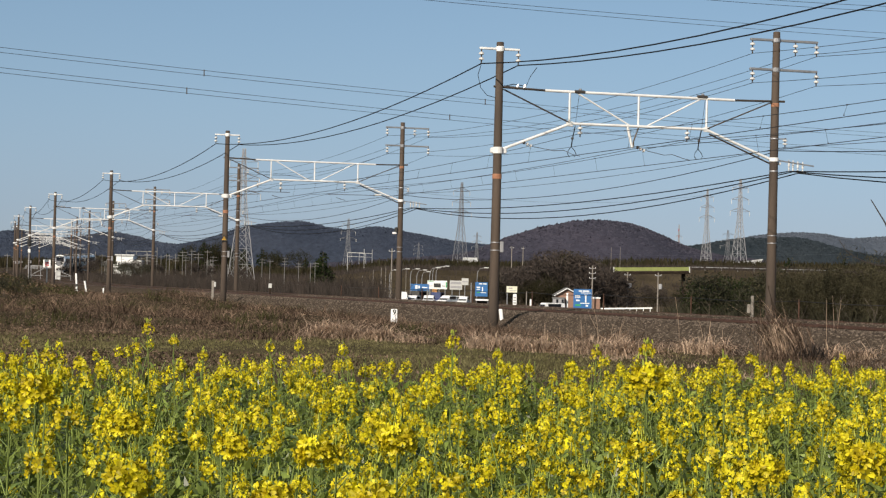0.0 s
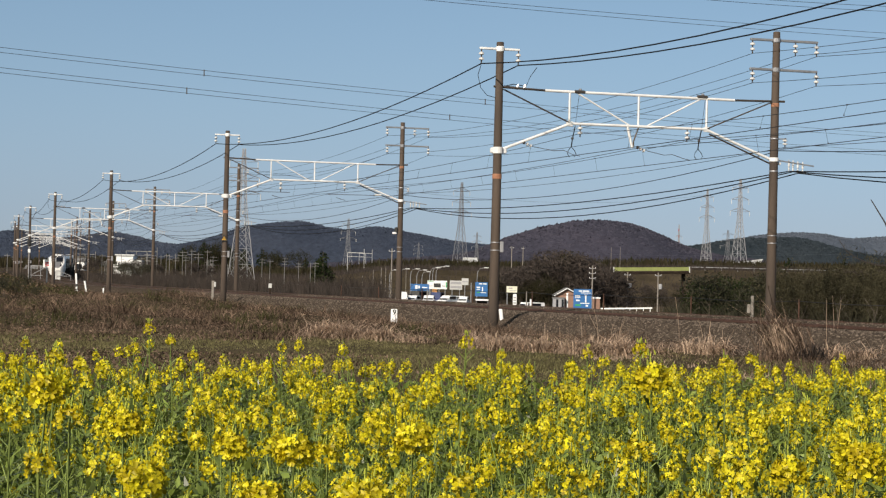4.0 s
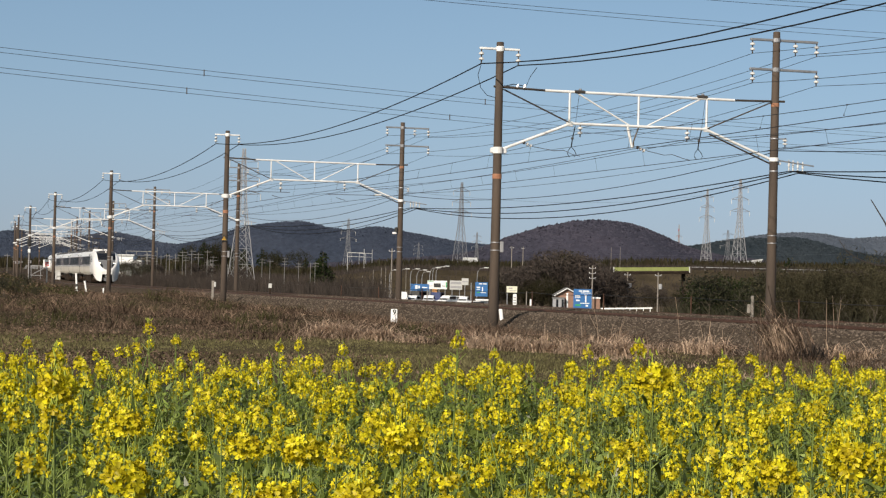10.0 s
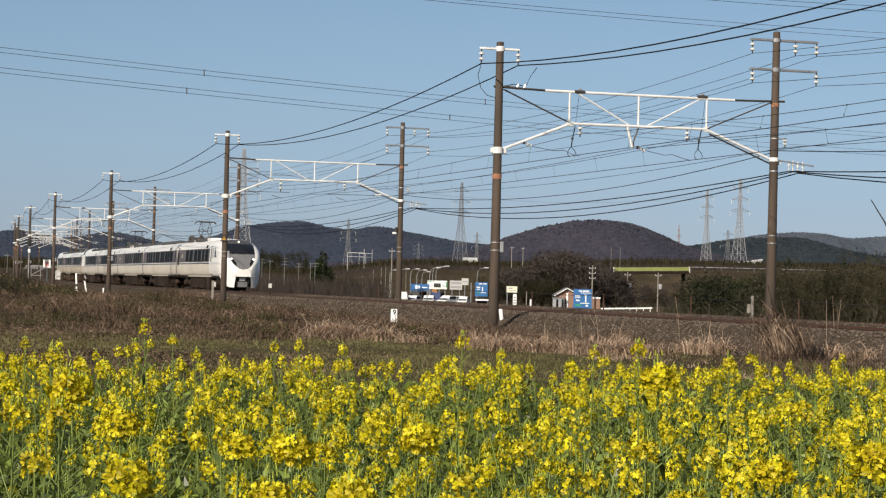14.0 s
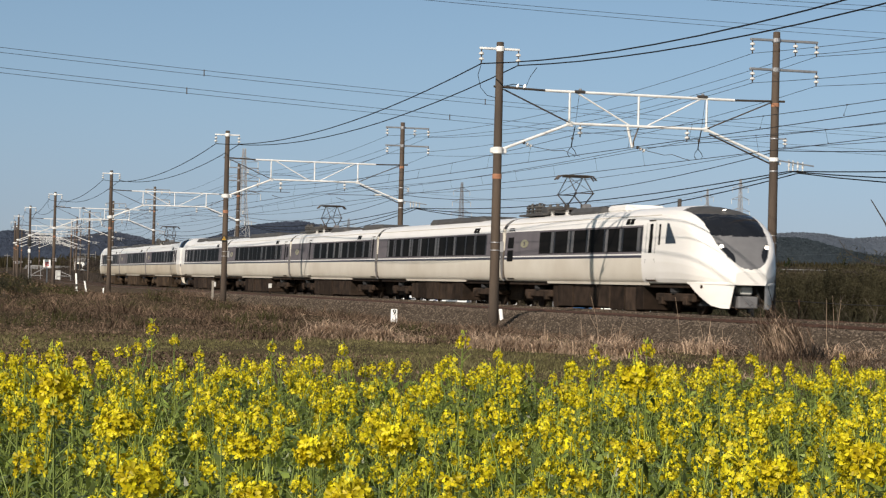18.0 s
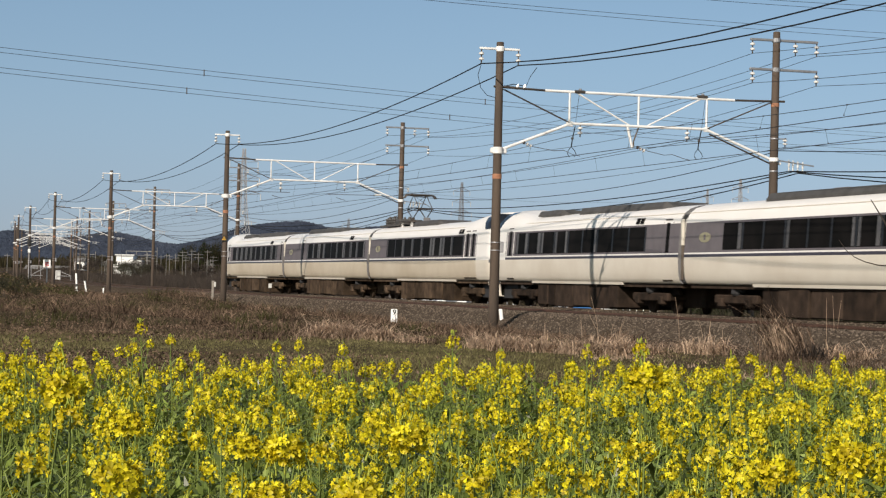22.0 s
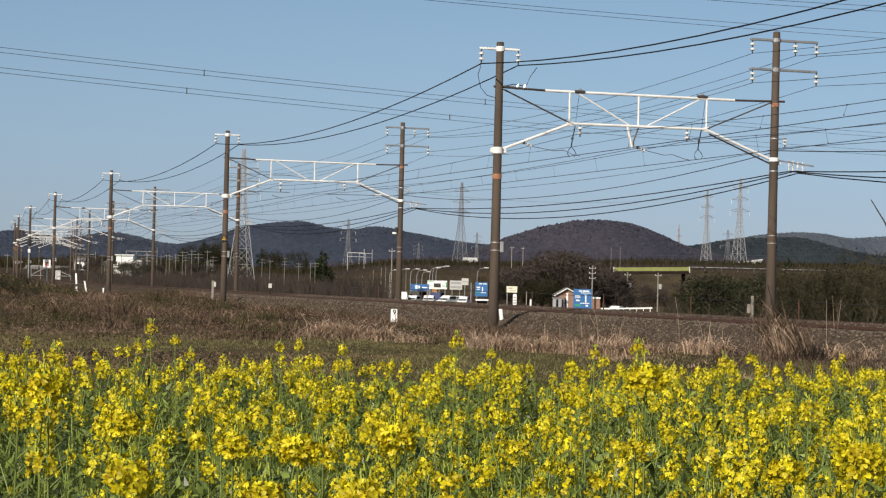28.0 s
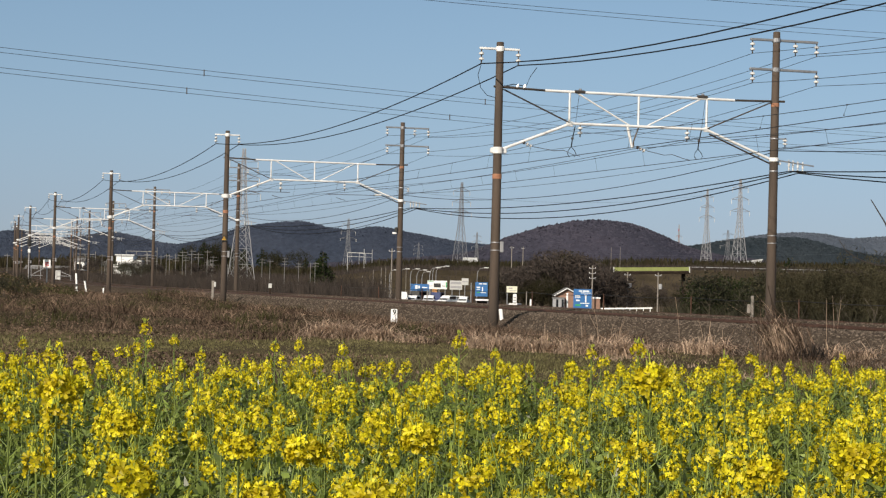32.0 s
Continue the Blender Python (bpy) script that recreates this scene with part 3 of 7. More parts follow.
# ---------- far hills ----------
def hills():
    def ridge(name, y0, line, base, depth, label, look_of, trees_of):
        """line: places along the ridge and its height there."""
        xs = np.arange(-1500, 1500, 8.0)
        px, pz = zip(*line)
        crest = np.mean([np.interp(xs + k, (px[0] - 260, *px, px[-1] + 260), (base - 4, *pz, base - 4)) for k in range(-14, 15, 4)], axis=0) - base
        rows = []
        for k in range(22):
            t = k / 21
            spur = 0.10 * noise2(xs * 0.021, t * 2.2, 2) * crest * math.sin(math.pi * t)
            h = crest + 0.5 * noise2(xs * 0.16 + 1.7 * t, depth * t * 0.09, 3) + 0.4 * noise2(xs * 0.43, depth * t * 0.21, 5)
            fall = math.sin(t * math.pi / 2)
            rows.append(np.stack([xs, np.full_like(xs, y0 - depth * (1 - t)) + 6 * noise2(xs * 0.02, t * 3.0), base + h * fall + spur], -1))
        rows.append(np.stack([xs, np.full_like(xs, y0 + 200.0), np.full_like(xs, base - 30)], -1))
        v = np.concatenate(rows)
        n, k = len(rows), len(xs)
        a = (np.arange(n - 1)[:, None] * k + np.arange(k - 1)[None]).ravel()
        ob = new(name, big_mesh(name, v, np.stack([a, a + 1, a + k + 1, a + k], 1), look_of, True))
        tagged(ob, label, "hill", kind="structure")
        # trees that roughen the slope and its skyline
        rng = np.random.default_rng(int(y0))
        m = 13000
        grid = np.stack(rows[:22])
        cols = np.where((np.abs(xs) < 0.215 * y0) & (crest > 6))[0]
        i, j = (21 * rng.uniform(0, 1, m) ** 0.7), rng.choice(cols[:-1], m)
        i0, fx = i.astype(int).clip(0, 20), rng.uniform(0, 1, m)
        fi = i - i0
        low = grid[i0, j] * (1 - fx)[:, None] + grid[i0, j + 1] * fx[:, None]
        high = grid[i0 + 1, j] * (1 - fx)[:, None] + grid[i0 + 1, j + 1] * fx[:, None]
        c = low * (1 - fi)[:, None] + high * fi[:, None]
        th, size = rng.uniform(-0.9, 0.9, m), rng.uniform(0.6, 1.5, m) * (1 + 1.3 * (i / 21) ** 5 * rng.uniform(0, 1, m))
        side = np.stack([np.cos(th), np.sin(th), np.zeros(m)], 1) * size[:, None]
        up = np.stack([np.zeros(m), rng.uniform(-0.5, 0.5, m) * size, size * rng.uniform(0.4, 0.9, m)], 1)
        quads = np.stack([c - side, c - up * 0.6, c + side, c + up], 1).reshape(-1, 3)
        woods = new("hill_trees", big_mesh("hill_trees", quads, np.arange(4 * m).reshape(-1, 4), trees_of))
        tagged(woods, "far trees covering " + label, "trees", kind="stuff")

    # haze is in each ridge's colour, palest on the one behind
    ridge("backdrop_hill_behind", 3300.0, ((335, 50), (402, 63), (436, 71), (486, 81), (537, 84), (571, 82), (596, 75), (630, 78), (664, 81), (723, 80)), 8.0, 300.0, "wooded hills tinted pale with haze on the horizon", HILL_HAZE_TINTED, HILL_TREE_HAZE_TINTED)
    ridge("backdrop_hill_far", 2950.0, ((-366, 35), (-335, 38), (-302, 46), (-261, 63.5), (-215, 70), (-181, 72.5), (-159, 65.5), (-123, 62), (-88, 69.5), (-60, 63.5), (-19, 57), (19, 51), (72, 46), (163, 42)), 8.0, 500.0, "wooded hills tinted blue grey for haze", HILL, HILL_TREE)
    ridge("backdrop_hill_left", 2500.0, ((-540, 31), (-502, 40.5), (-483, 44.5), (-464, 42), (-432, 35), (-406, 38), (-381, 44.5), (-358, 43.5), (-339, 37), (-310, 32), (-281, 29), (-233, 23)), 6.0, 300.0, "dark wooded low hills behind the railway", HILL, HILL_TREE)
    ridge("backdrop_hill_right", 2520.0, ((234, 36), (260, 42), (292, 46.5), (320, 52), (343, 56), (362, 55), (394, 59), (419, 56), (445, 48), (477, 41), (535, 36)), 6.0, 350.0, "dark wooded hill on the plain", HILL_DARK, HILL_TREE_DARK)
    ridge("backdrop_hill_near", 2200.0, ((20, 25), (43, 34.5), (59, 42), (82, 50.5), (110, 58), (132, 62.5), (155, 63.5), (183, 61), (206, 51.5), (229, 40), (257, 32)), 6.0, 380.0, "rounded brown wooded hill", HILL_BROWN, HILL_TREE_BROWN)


hills()
# ---------- the train ----------
SECTION = [(1.29, 0.985), (1.345, 1.02), (1.40, 1.15), (1.437, 1.36), (1.457, 1.70), (1.455, 1.83), (1.452, 1.92), (1.45, 1.97), (1.392, 2.92), (1.352, 3.08),
           (1.25, 3.25), (1.06, 3.40), (0.75, 3.50), (0.38, 3.56), (0.0, 3.58)]
ZONES = (("lower_body", 0, 5, CAR_CREAM, "dusty cream lower panel"), ("stripe", 5, 6, CAR_STRIPE, "thin dark purple stripe"),
         ("stripe_edge", 6, 7, CAR_WHITE, "thin white line"), ("window_band", 7, 8, CAR_GREY, "purple grey window band"),
         ("roof", 8, 14, CAR_WHITE, "white rounded roof"))


def side_x(z):
    zs, xs = [p[1] for p in SECTION], [p[0] for p in SECTION]
    return float(np.interp(z, zs, xs))


def shell(car, y0, y1, trim0=0.0, trim1=0.0, dusty=False):
    """The side and roof panels; the band and stripe stop short of the ends by the trims, where the panel is white."""
    pieces = [(*zone, y0 + (trim0 if zone[1] < 8 else 0), y1 - (trim1 if zone[1] < 8 else 0)) for zone in ZONES]
    pieces += [("door_panel", 0, 8, CAR_WHITE, "white side panel", p, q) for p, q, t in ((y0, y0 + trim0, trim0), (y1 - trim1, y1, trim1)) if t > 0]
    for name, a, b, material, label, p, q in pieces:
        for side in (-1, 1):
            mb = Mesh()
            rows = [[(side * x, y, z) for x, z in SECTION[a:b + 1]] for y in (p, q)]
            if side > 0:
                rows.reverse()
            mb.loft(rows, False)
            if dusty and name == "lower_body":
                material, label = CAR_DUSTY, "tan dusted cream lower panel"
            part(name, mb, material, car, label, a in (0, 8))


def end_wall(car, y):
    mb = Mesh()
    ring = [(x, y, z) for x, z in SECTION] + [(-x, y, z) for x, z in reversed(SECTION[:-1])]
    mb.add(ring, [tuple(range(len(ring)))])
    part("end_wall", mb, NOSE_GREY, car, "grey end wall")


def pane(car, name, y0, y1, z0, z1, material, proud=0.006, label="", thick=0.012):
    for side in (-1, 1):
        mb, r = Mesh(), []
        for z in (z0, z1):
            x = side_x(z)
            r.append([(side * (x + proud), y0, z), (side * (x + proud), y1, z), (side * (x + proud - thick), y1, z), (side * (x + proud - thick), y0, z)])
        if side > 0:
            r = [list(reversed(k)) for k in r]
        mb.loft(r, True, True)
        part(name, mb, material, car, label)


def bogie(car, y, paint=UNDER):
    b = part("bogie", Mesh().box(-1.05, y - 1.55, 0.42, 1.05, y + 1.55, 0.62, 0.04), paint, car, "dusty brown bogie")
    for side in (-1, 1):
        part("side_frame", Mesh().box(side * 1.02 - 0.09, y - 1.6, 0.40, side * 1.02 + 0.09, y + 1.6, 0.68, 0.04), paint, b)
        part("air_spring", Mesh().lathe([(0.22, 0.66), (0.27, 0.72), (0.27, 0.86), (0.22, 0.93)], 10, (side * 0.95, y, 0)), GANGWAY, b)
        for dy in (-1.05, 1.05):
            mb = Mesh()
            mb.loft([[(side * 0.535 + w, y + dy + r * math.cos(a * math.pi / 9), 0.43 + r * math.sin(a * math.pi / 9)) for a in range(18)]
                     for w, r in ((-0.06, 0.36), (-0.06, 0.43), (0.05, 0.43), (0.065, 0.40), (0.065, 0.12))], True, True)
            part("wheel", mb, paint, b, "steel wheel")
            part("axle_box", Mesh().box(side * 1.05 - 0.12, y + dy - 0.17, 0.29, side * 1.05 + 0.12, y + dy + 0.17, 0.58, 0.04), paint, b)


def underfloor(car, rng, y0, y1, paint=UNDER):
    y = y0
    while y < y1 - 0.5:
        w = min(rng.uniform(0.7, 2.1), y1 - y)
        part("equipment_box", Mesh().box(-1.27 + rng.uniform(0, 0.08), y, rng.uniform(0.04, 0.14), 1.27 - rng.uniform(0, 0.08), y + w, 0.93, 0.025), paint, car, "brown dusted underfloor box")
        y += w + rng.uniform(0.02, 0.09)
    part("centre_sill", Mesh().box(-0.42, -9.9, 0.22, 0.42, 9.9, 0.9, 0.03), paint, car, "dark centre sill with drives")
    part("underframe", Mesh().box(-1.24, -9.9, 0.86, 1.24, 9.9, 0.96), paint, car)


def roof_unit(car, y0, y1, z1=3.72, w=0.86):
    mb = Mesh()
    prof = [(-w, 3.40), (-w, z1 - 0.16), (-w * 0.85, z1), (w * 0.85, z1), (w, z1 - 0.16), (w, 3.40)]
    mb.loft([[(x * k, y, 3.4 + (z - 3.4) * h) for x, z in prof] for y, k, h in ((y0, 0.86, 0.55), (y0 + 0.35, 1, 1), (y1 - 0.35, 1, 1), (y1, 0.86, 0.55))], True, True)
    u = part("roof_unit", mb, ROOF_GREY, car, "dark grey roof air conditioner")
    part("fan_hood", Mesh().box(-w * 0.7, (y0 + y1) / 2 - 0.45, z1 - 0.03, w * 0.7, (y0 + y1) / 2 + 0.45, z1 + 0.03, 0.01), GREY_STEEL, u)


def pantograph(car, y):
    top = 5.09
    base = part("pantograph", Mesh().box(-0.75, y - 1.0, 3.72, 0.75, y + 1.0, 3.78, 0.01), DARK_STEEL, car, "dark steel diamond pantograph, raised")
    for x in (-0.6, 0.6):
        for dy in (-0.85, 0.85):
            part("base_insulator", Mesh().lathe([(0.05, 3.5), (0.09, 3.54), (0.05, 3.58), (0.09, 3.62), (0.05, 3.66), (0.07, 3.72)], 8, (x, y + dy, 0)), PORCELAIN, base, "pale insulator")
    foot, mid = 3.92, 4.36
    for x in (-0.33, 0.33):
        part("pivot_post", Mesh().box(x - 0.06, y - 0.16, 3.77, x + 0.06, y + 0.16, foot + 0.04, 0.015), DARK_STEEL, base)
        for sgn in (-1, 1):
            part("lower_arm", Mesh().tube([(x, y + sgn * 0.05, foot), (x, y + sgn * 1.1, mid)], 0.026), DARK_STEEL, base)
            part("upper_arm", Mesh().tube([(x, y + sgn * 1.1, mid), (x * 0.95, y + sgn * 0.07, top - 0.08)], 0.021), DARK_STEEL, base)
    for sgn in (-1, 1):
        part("knee_tube", Mesh().tube([(-0.37, y + sgn * 1.1, mid), (0.37, y + sgn * 1.1, mid)], 0.024), DARK_STEEL, base)
        part("cross_brace", Mesh().tube([(-0.33 * sgn, y + sgn * 1.1, mid), (0.31 * sgn, y + sgn * 0.07, top - 0.08)], 0.01), DARK_STEEL, base)
        part("collector_head", Mesh().tube([(-0.80, y + sgn * 0.15, top - 0.20), (-0.66, y + sgn * 0.15, top - 0.05), (-0.45, y + sgn * 0.15, top - 0.025), (0.45, y + sgn * 0.15, top - 0.025), (0.66, y + sgn * 0.15, top - 0.05), (0.80, y + sgn * 0.15, top - 0.20)], 0.034), DARK_STEEL, base)
    part("head_bar", Mesh().box(-0.5, y - 0.14, top - 0.10, 0.5, y + 0.14, top - 0.05, 0.01), DARK_STEEL, base)
    # roof switchgear behind it
    tray = part("switchgear_tray", Mesh().box(-0.85, y + 1.3, 3.56, 0.85, y + 4.3, 3.64, 0.01), ROOF_GREY, car, "dark roof tray with switchgear")
    part("spring_box", Mesh().box(-0.15, y - 1.45, 3.5, 0.15, y - 1.2, 3.94, 0.03), NOSE_GREY, base, "pale box")
    part("spring_box", Mesh().box(-0.7, y + 1.15, 3.6, 0.5, y + 1.9, 3.9, 0.04), ROOF_GREY, tray)
    for k, dy in enumerate((2.2, 2.6, 3.0, 3.5, 4.0)):
        for x in (-0.55, 0.2):
            part("roof_insulator", Mesh().lathe([(0.06, 3.6), (0.11, 3.68), (0.06, 3.72), (0.11, 3.8), (0.06, 3.84), (0.10, 3.92), (0.05, 3.98 + 0.1 * (k % 2))], 8, (x, y + dy, 0)), ROOF_GREY, tray)
    part("roof_cable", Mesh().tube([(-0.55, y + 1.9, 3.98), (-0.55, y + 2.4, 4.05), (-0.55, y + 3.5, 4.0), (-0.55, y + 4.0, 4.02)], 0.025), DARK_STEEL, tray)


# the streamlined nose: its top line, and the half width of the dark mask by height
NOSE_TOP = ((0.0, 1.40), (0.04, 1.56), (0.12, 1.74), (0.3, 1.97), (0.6, 2.27), (0.9, 2.56), (1.4, 2.97), (1.9, 3.23), (2.4, 3.39), (3.0, 3.50), (3.7, 3.565), (4.4, 3.58))
MASK_EDGE = ((1.47, 0.0), (1.50, 0.22), (1.56, 0.36), (1.66, 0.50), (1.85, 0.68), (2.05, 0.80), (2.3, 0.89), (2.6, 0.94), (3.0, 0.975), (3.3, 0.985), (3.6, 0.99))


def cab(car, y_tip, sign, kind):
    """A driving end whose tip is at y_tip; sign -1 looks down the line, 1 up the line. kind 'stream' or 'gangway'."""
    length = 4.4 if kind == "stream" else 2.0
    rows, ds = [], []
    nd, sub = (84, 9) if kind == "stream" else (48, 7)
    half = [(x, z) for x, z in SECTION]
    fine = []
    for (x0, z0), (x1, z1) in zip(half, half[1:]):
        fine += [(x0 + (x1 - x0) * k / sub, z0 + (z1 - z0) * k / sub) for k in range(sub)]
    fine.append(half[-1])
    for i in range(nd + 1):
        d = length * (i / nd) ** 1.7
        if kind == "stream":
            w = 0.36 + 0.64 * (1 - (1 - min(1.0, d / 3.0)) ** 4.0)
            top = float(np.mean(np.interp([d + k * 0.03 * (1 + 2 * d) for k in (-2, -1, 0, 1, 2)] if 0.06 < d < 4.0 else [d], *zip(*NOSE_TOP))))
        else:
            w = min(1.0, 0.82 + 0.18 * (1 - max(0, 1 - d / 0.7) ** 2.2) ** 0.5)
            top = 3.25 + 0.61 * min(1.0, d / 0.9) ** 0.75
        rise = (lambda z: 0.985 + (z - 0.985) * (top - 0.985) / 2.595) if kind == "stream" else (lambda z: z if z < 2.9 else 2.9 + (z - 2.9) * (top - 2.9) / 0.68)
        rows.append([(x * w, y_tip - sign * d, rise(z)) for x, z in fine])
        ds.append(d)
    n = len(fine)
    groups = {}
    for i in range(nd):
        for j in range(n - 1):
            for side in (-1, 1):
                q = [rows[i][j], rows[i + 1][j], rows[i + 1][j + 1], rows[i][j + 1]]
                q = [(side * p[0], p[1], p[2]) for p in q]
                if side * sign < 0:
                    q.reverse()
                cx, cz = abs(sum(p[0] for p in q) / 4), sum(p[2] for p in q) / 4
                d = (ds[i] + ds[i + 1]) / 2
                key = "hull"
                if kind == "stream":
                    edge = float(np.interp(cz, *zip(*MASK_EDGE)))
                    if cx < edge and cz > 1.47 and d < 3.5 - 0.6 * max(0.0, cx - 0.6):
                        key = "roof_hood" if cz > 3.23 else "windshield" if cz > 2.52 else "visor"
                        t = (cz - 1.68) / 0.62
                        if 0 < t < 1 and edge - 0.03 - 0.24 * math.sin(math.pi * t) ** 0.8 < cx < edge - 0.03:
                            key = "lamp_glass" if side < 0 else "lamp_glass_"
                else:
                    if 3.10 < cz < 3.76 and 0.03 < d < 1.0 + (cz - 3.10) * 1.2:
                        key = "windshield"
                    elif cz < 1.83:
                        key = "lower_hull" if side < 0 else "lower_hull_"
                groups.setdefault(key, []).append(q)
    looks = {"hull": (CAR_WHITE, "white painted nose"), "windshield": (CAR_GLASS, "black windshield"), "visor": (NOSE_GREY, "grey nose panel"), "lower_hull": (CAR_CREAM, "dusty cream lower end panel"), "roof_hood": (ROOF_GREY, "dark grey hood over the windshield"), "lamp_glass": (CAR_GLASS, "dark headlamp glass")}
    for key, quads in groups.items():
        mb, index = Mesh(), {}
        for q in quads:
            f = []
            for p in q:
                k = tuple(round(c, 5) for c in p)
                if k not in index:
                    index[k] = len(mb.v)
                    mb.v.append(p)
                if index[k] not in f:
                    f.append(index[k])
            if len(f) > 2:
                mb.f.append(tuple(f))
        key = key.rstrip("_")
        part("nose_shell" if key == "hull" else key, mb, looks[key][0], car, looks[key][1], True)
    tip = [rows[0][j] for j in range(n)] + [(-p[0], p[1], p[2]) for p in reversed(rows[0][:-1])]
    mb = Mesh().add(tip, [tuple(range(len(tip)))])
    part("nose_cap", mb, CAR_WHITE, car)
    y = lambda d: y_tip - sign * d
    if kind == "stream":
        for side in (-1, 1):
            hx, hz = 0.76, 2.17
            _, hy = min((abs(p[0] - hx) + abs(p[2] - hz), p[1]) for r in rows for p in r)
            lamp = part("headlamp", Mesh().lathe([(0.02, -0.05), (0.055, -0.04), (0.07, 0.0), (0.055, 0.025), (0.02, 0.035)], 12), HEADLIGHT, car, "lit round headlamp")
            lamp.matrix_basis = pose(side * hx, hy + sign * 0.02, hz, 90)
            sk = Mesh()
            sk.loft([[(side * 0.50, y(0.06), 1.0), (side * 0.86, y(0.3), 1.0), (side * 1.22, y(0.95), 1.0), (side * 1.36, y(1.75), 1.0)],
                     [(side * 0.53, y(0.12), 0.8), (side * 0.86, y(0.34), 0.78), (side * 1.2, y(0.92), 0.78), (side * 1.31, y(1.5), 0.82)],
                     [(side * 0.56, y(0.2), 0.5), (side * 0.86, y(0.4), 0.48), (side * 1.14, y(0.88), 0.52), (side * 1.22, y(1.15), 0.6)],
                     [(side * 0.58, y(0.28), 0.24), (side * 0.82, y(0.42), 0.25), (side * 1.02, y(0.72), 0.33), (side * 1.1, y(0.86), 0.42)]], False)
            part("skirt", sk, CAR_WHITE, car, "white front skirt", True)
        part("coupler_recess", Mesh().box(-0.8, min(y(0.75), y(2.4)), 0.3, 0.8, max(y(0.75), y(2.4)), 0.985), GANGWAY, car, "black coupler recess")
        part("nose_lip", Mesh().loft([[(sx * k, y(d), z) for sx, d in ((-1.34, 1.9), (-1.24, 0.98), (-0.88, 0.28), (-0.5, 0.02), (0.0, -0.02), (0.5, 0.02), (0.88, 0.28), (1.24, 0.98), (1.34, 1.9))] for k, z in ((1.0, 1.07), (1.012, 1.03), (1.0, 0.985))], False), CAR_WHITE, car, "white lip under the nose", True)
        part("coupler_head", Mesh().box(-0.2, min(y(0.3), y(0.8)), 0.68, 0.2, max(y(0.3), y(0.8)), 0.95, 0.04), PALE_ROOF, car, "pale coupler head")
        part("coupler_box", Mesh().box(-0.32, min(y(0.16), y(0.8)), 0.26, 0.32, max(y(0.16), y(0.8)), 0.64, 0.03), NOSE_GREY, car, "grey box under the coupler")
        for side in (-1, 1):
            part("air_hose", Mesh().tube([(side * 0.36, y(0.4), 0.9), (side * 0.42, y(0.3), 0.6), (side * 0.4, y(0.4), 0.32)], 0.03, 6), GANGWAY, car, "black air hose")
        part("roof_lamp", Mesh().lathe([(0.05, 0), (0.05, 0.03), (0.02, 0.045)], 8, (0, y(2.2), 3.36)), HEADLIGHT, car, "lit roof lamp")
        for side in (-1, 1):
            mb = Mesh()
            r = [(side * (side_x(z) * k + 0.012), y(d), z) for d, z, k in ((3.62, 2.28, 1.0), (2.72, 2.28, 0.997), (2.78, 2.36, 0.997), (3.42, 2.93, 1.0), (3.58, 2.95, 1.0))]
            mb.add(r + [(p[0] - side * 0.05, p[1], p[2]) for p in r], [tuple(range(5)), tuple(range(9, 4, -1))] + [(i, (i + 1) % 5, 5 + (i + 1) % 5, 5 + i) for i in range(5)])
            part("cab_window", mb, CAR_GLASS, car, "dark cab side window")
    else:
        part("gangway_door", Mesh().box(-0.52, min(y(-0.05), y(0.3)), 0.98, 0.52, max(y(-0.05), y(0.3)), 2.8, 0.03), CAR_WHITE, car, "white gangway door")
        for side in (-1, 1):
            part("lamp_cover", Mesh().box(min(side * 0.95, side * 1.41), min(y(-0.02), y(0.42)), 1.70, max(side * 0.95, side * 1.41), max(y(-0.02), y(0.42)), 1.88, 0.03), NOSE_GREY, car, "grey lamp cover")
            sk = Mesh()
            sk.loft([[(side * 0.45, y(0.0), 0.98), (side * 0.92, y(0.1), 0.98), (side * 1.2, y(0.42), 0.98), (side * 1.27, y(0.85), 0.98)],
                     [(side * 0.45, y(0.12), 0.38), (side * 0.85, y(0.2), 0.36), (side * 1.08, y(0.45), 0.42), (side * 1.15, y(0.65), 0.55)]], False)
            part("skirt", sk, CAR_CREAM, car, "dusty cream front skirt", True)
        part("coupler_recess", Mesh().box(-1.0, min(y(0.55), y(2.3)), 0.3, 1.0, max(y(0.55), y(2.3)), 0.985), GANGWAY, car, "black coupler recess")
        part("coupler", Mesh().box(-0.2, min(y(-0.25), y(1.2)), 0.55, 0.2, max(y(-0.25), y(1.2)), 0.95, 0.04), GANGWAY, car, "black coupler")


def oval(car, y):
    for side in (-1, 1):
        mb, rings = Mesh(), []
        for off in (-0.004, 0.012):
            ring = []
            for k in range(14):
                c, s = math.cos(k * math.pi / 7), math.sin(k * math.pi / 7)
                z = 2.44 + 0.16 * s
                ring.append((side * (side_x(z) + off), y + side * 0.46 * c, z))
            rings.append(ring)
        mb.loft(rings, True, True)
        badge = part("emblem", mb, GOLD, car, "gold oval emblem")
        x = side * (side_x(2.44) + 0.013)
        part("bar", Mesh().box(x - 0.006, y - 0.09, 2.36, x + 0.006, y + 0.07, 2.52), CAR_GREY, badge, "dark bar")


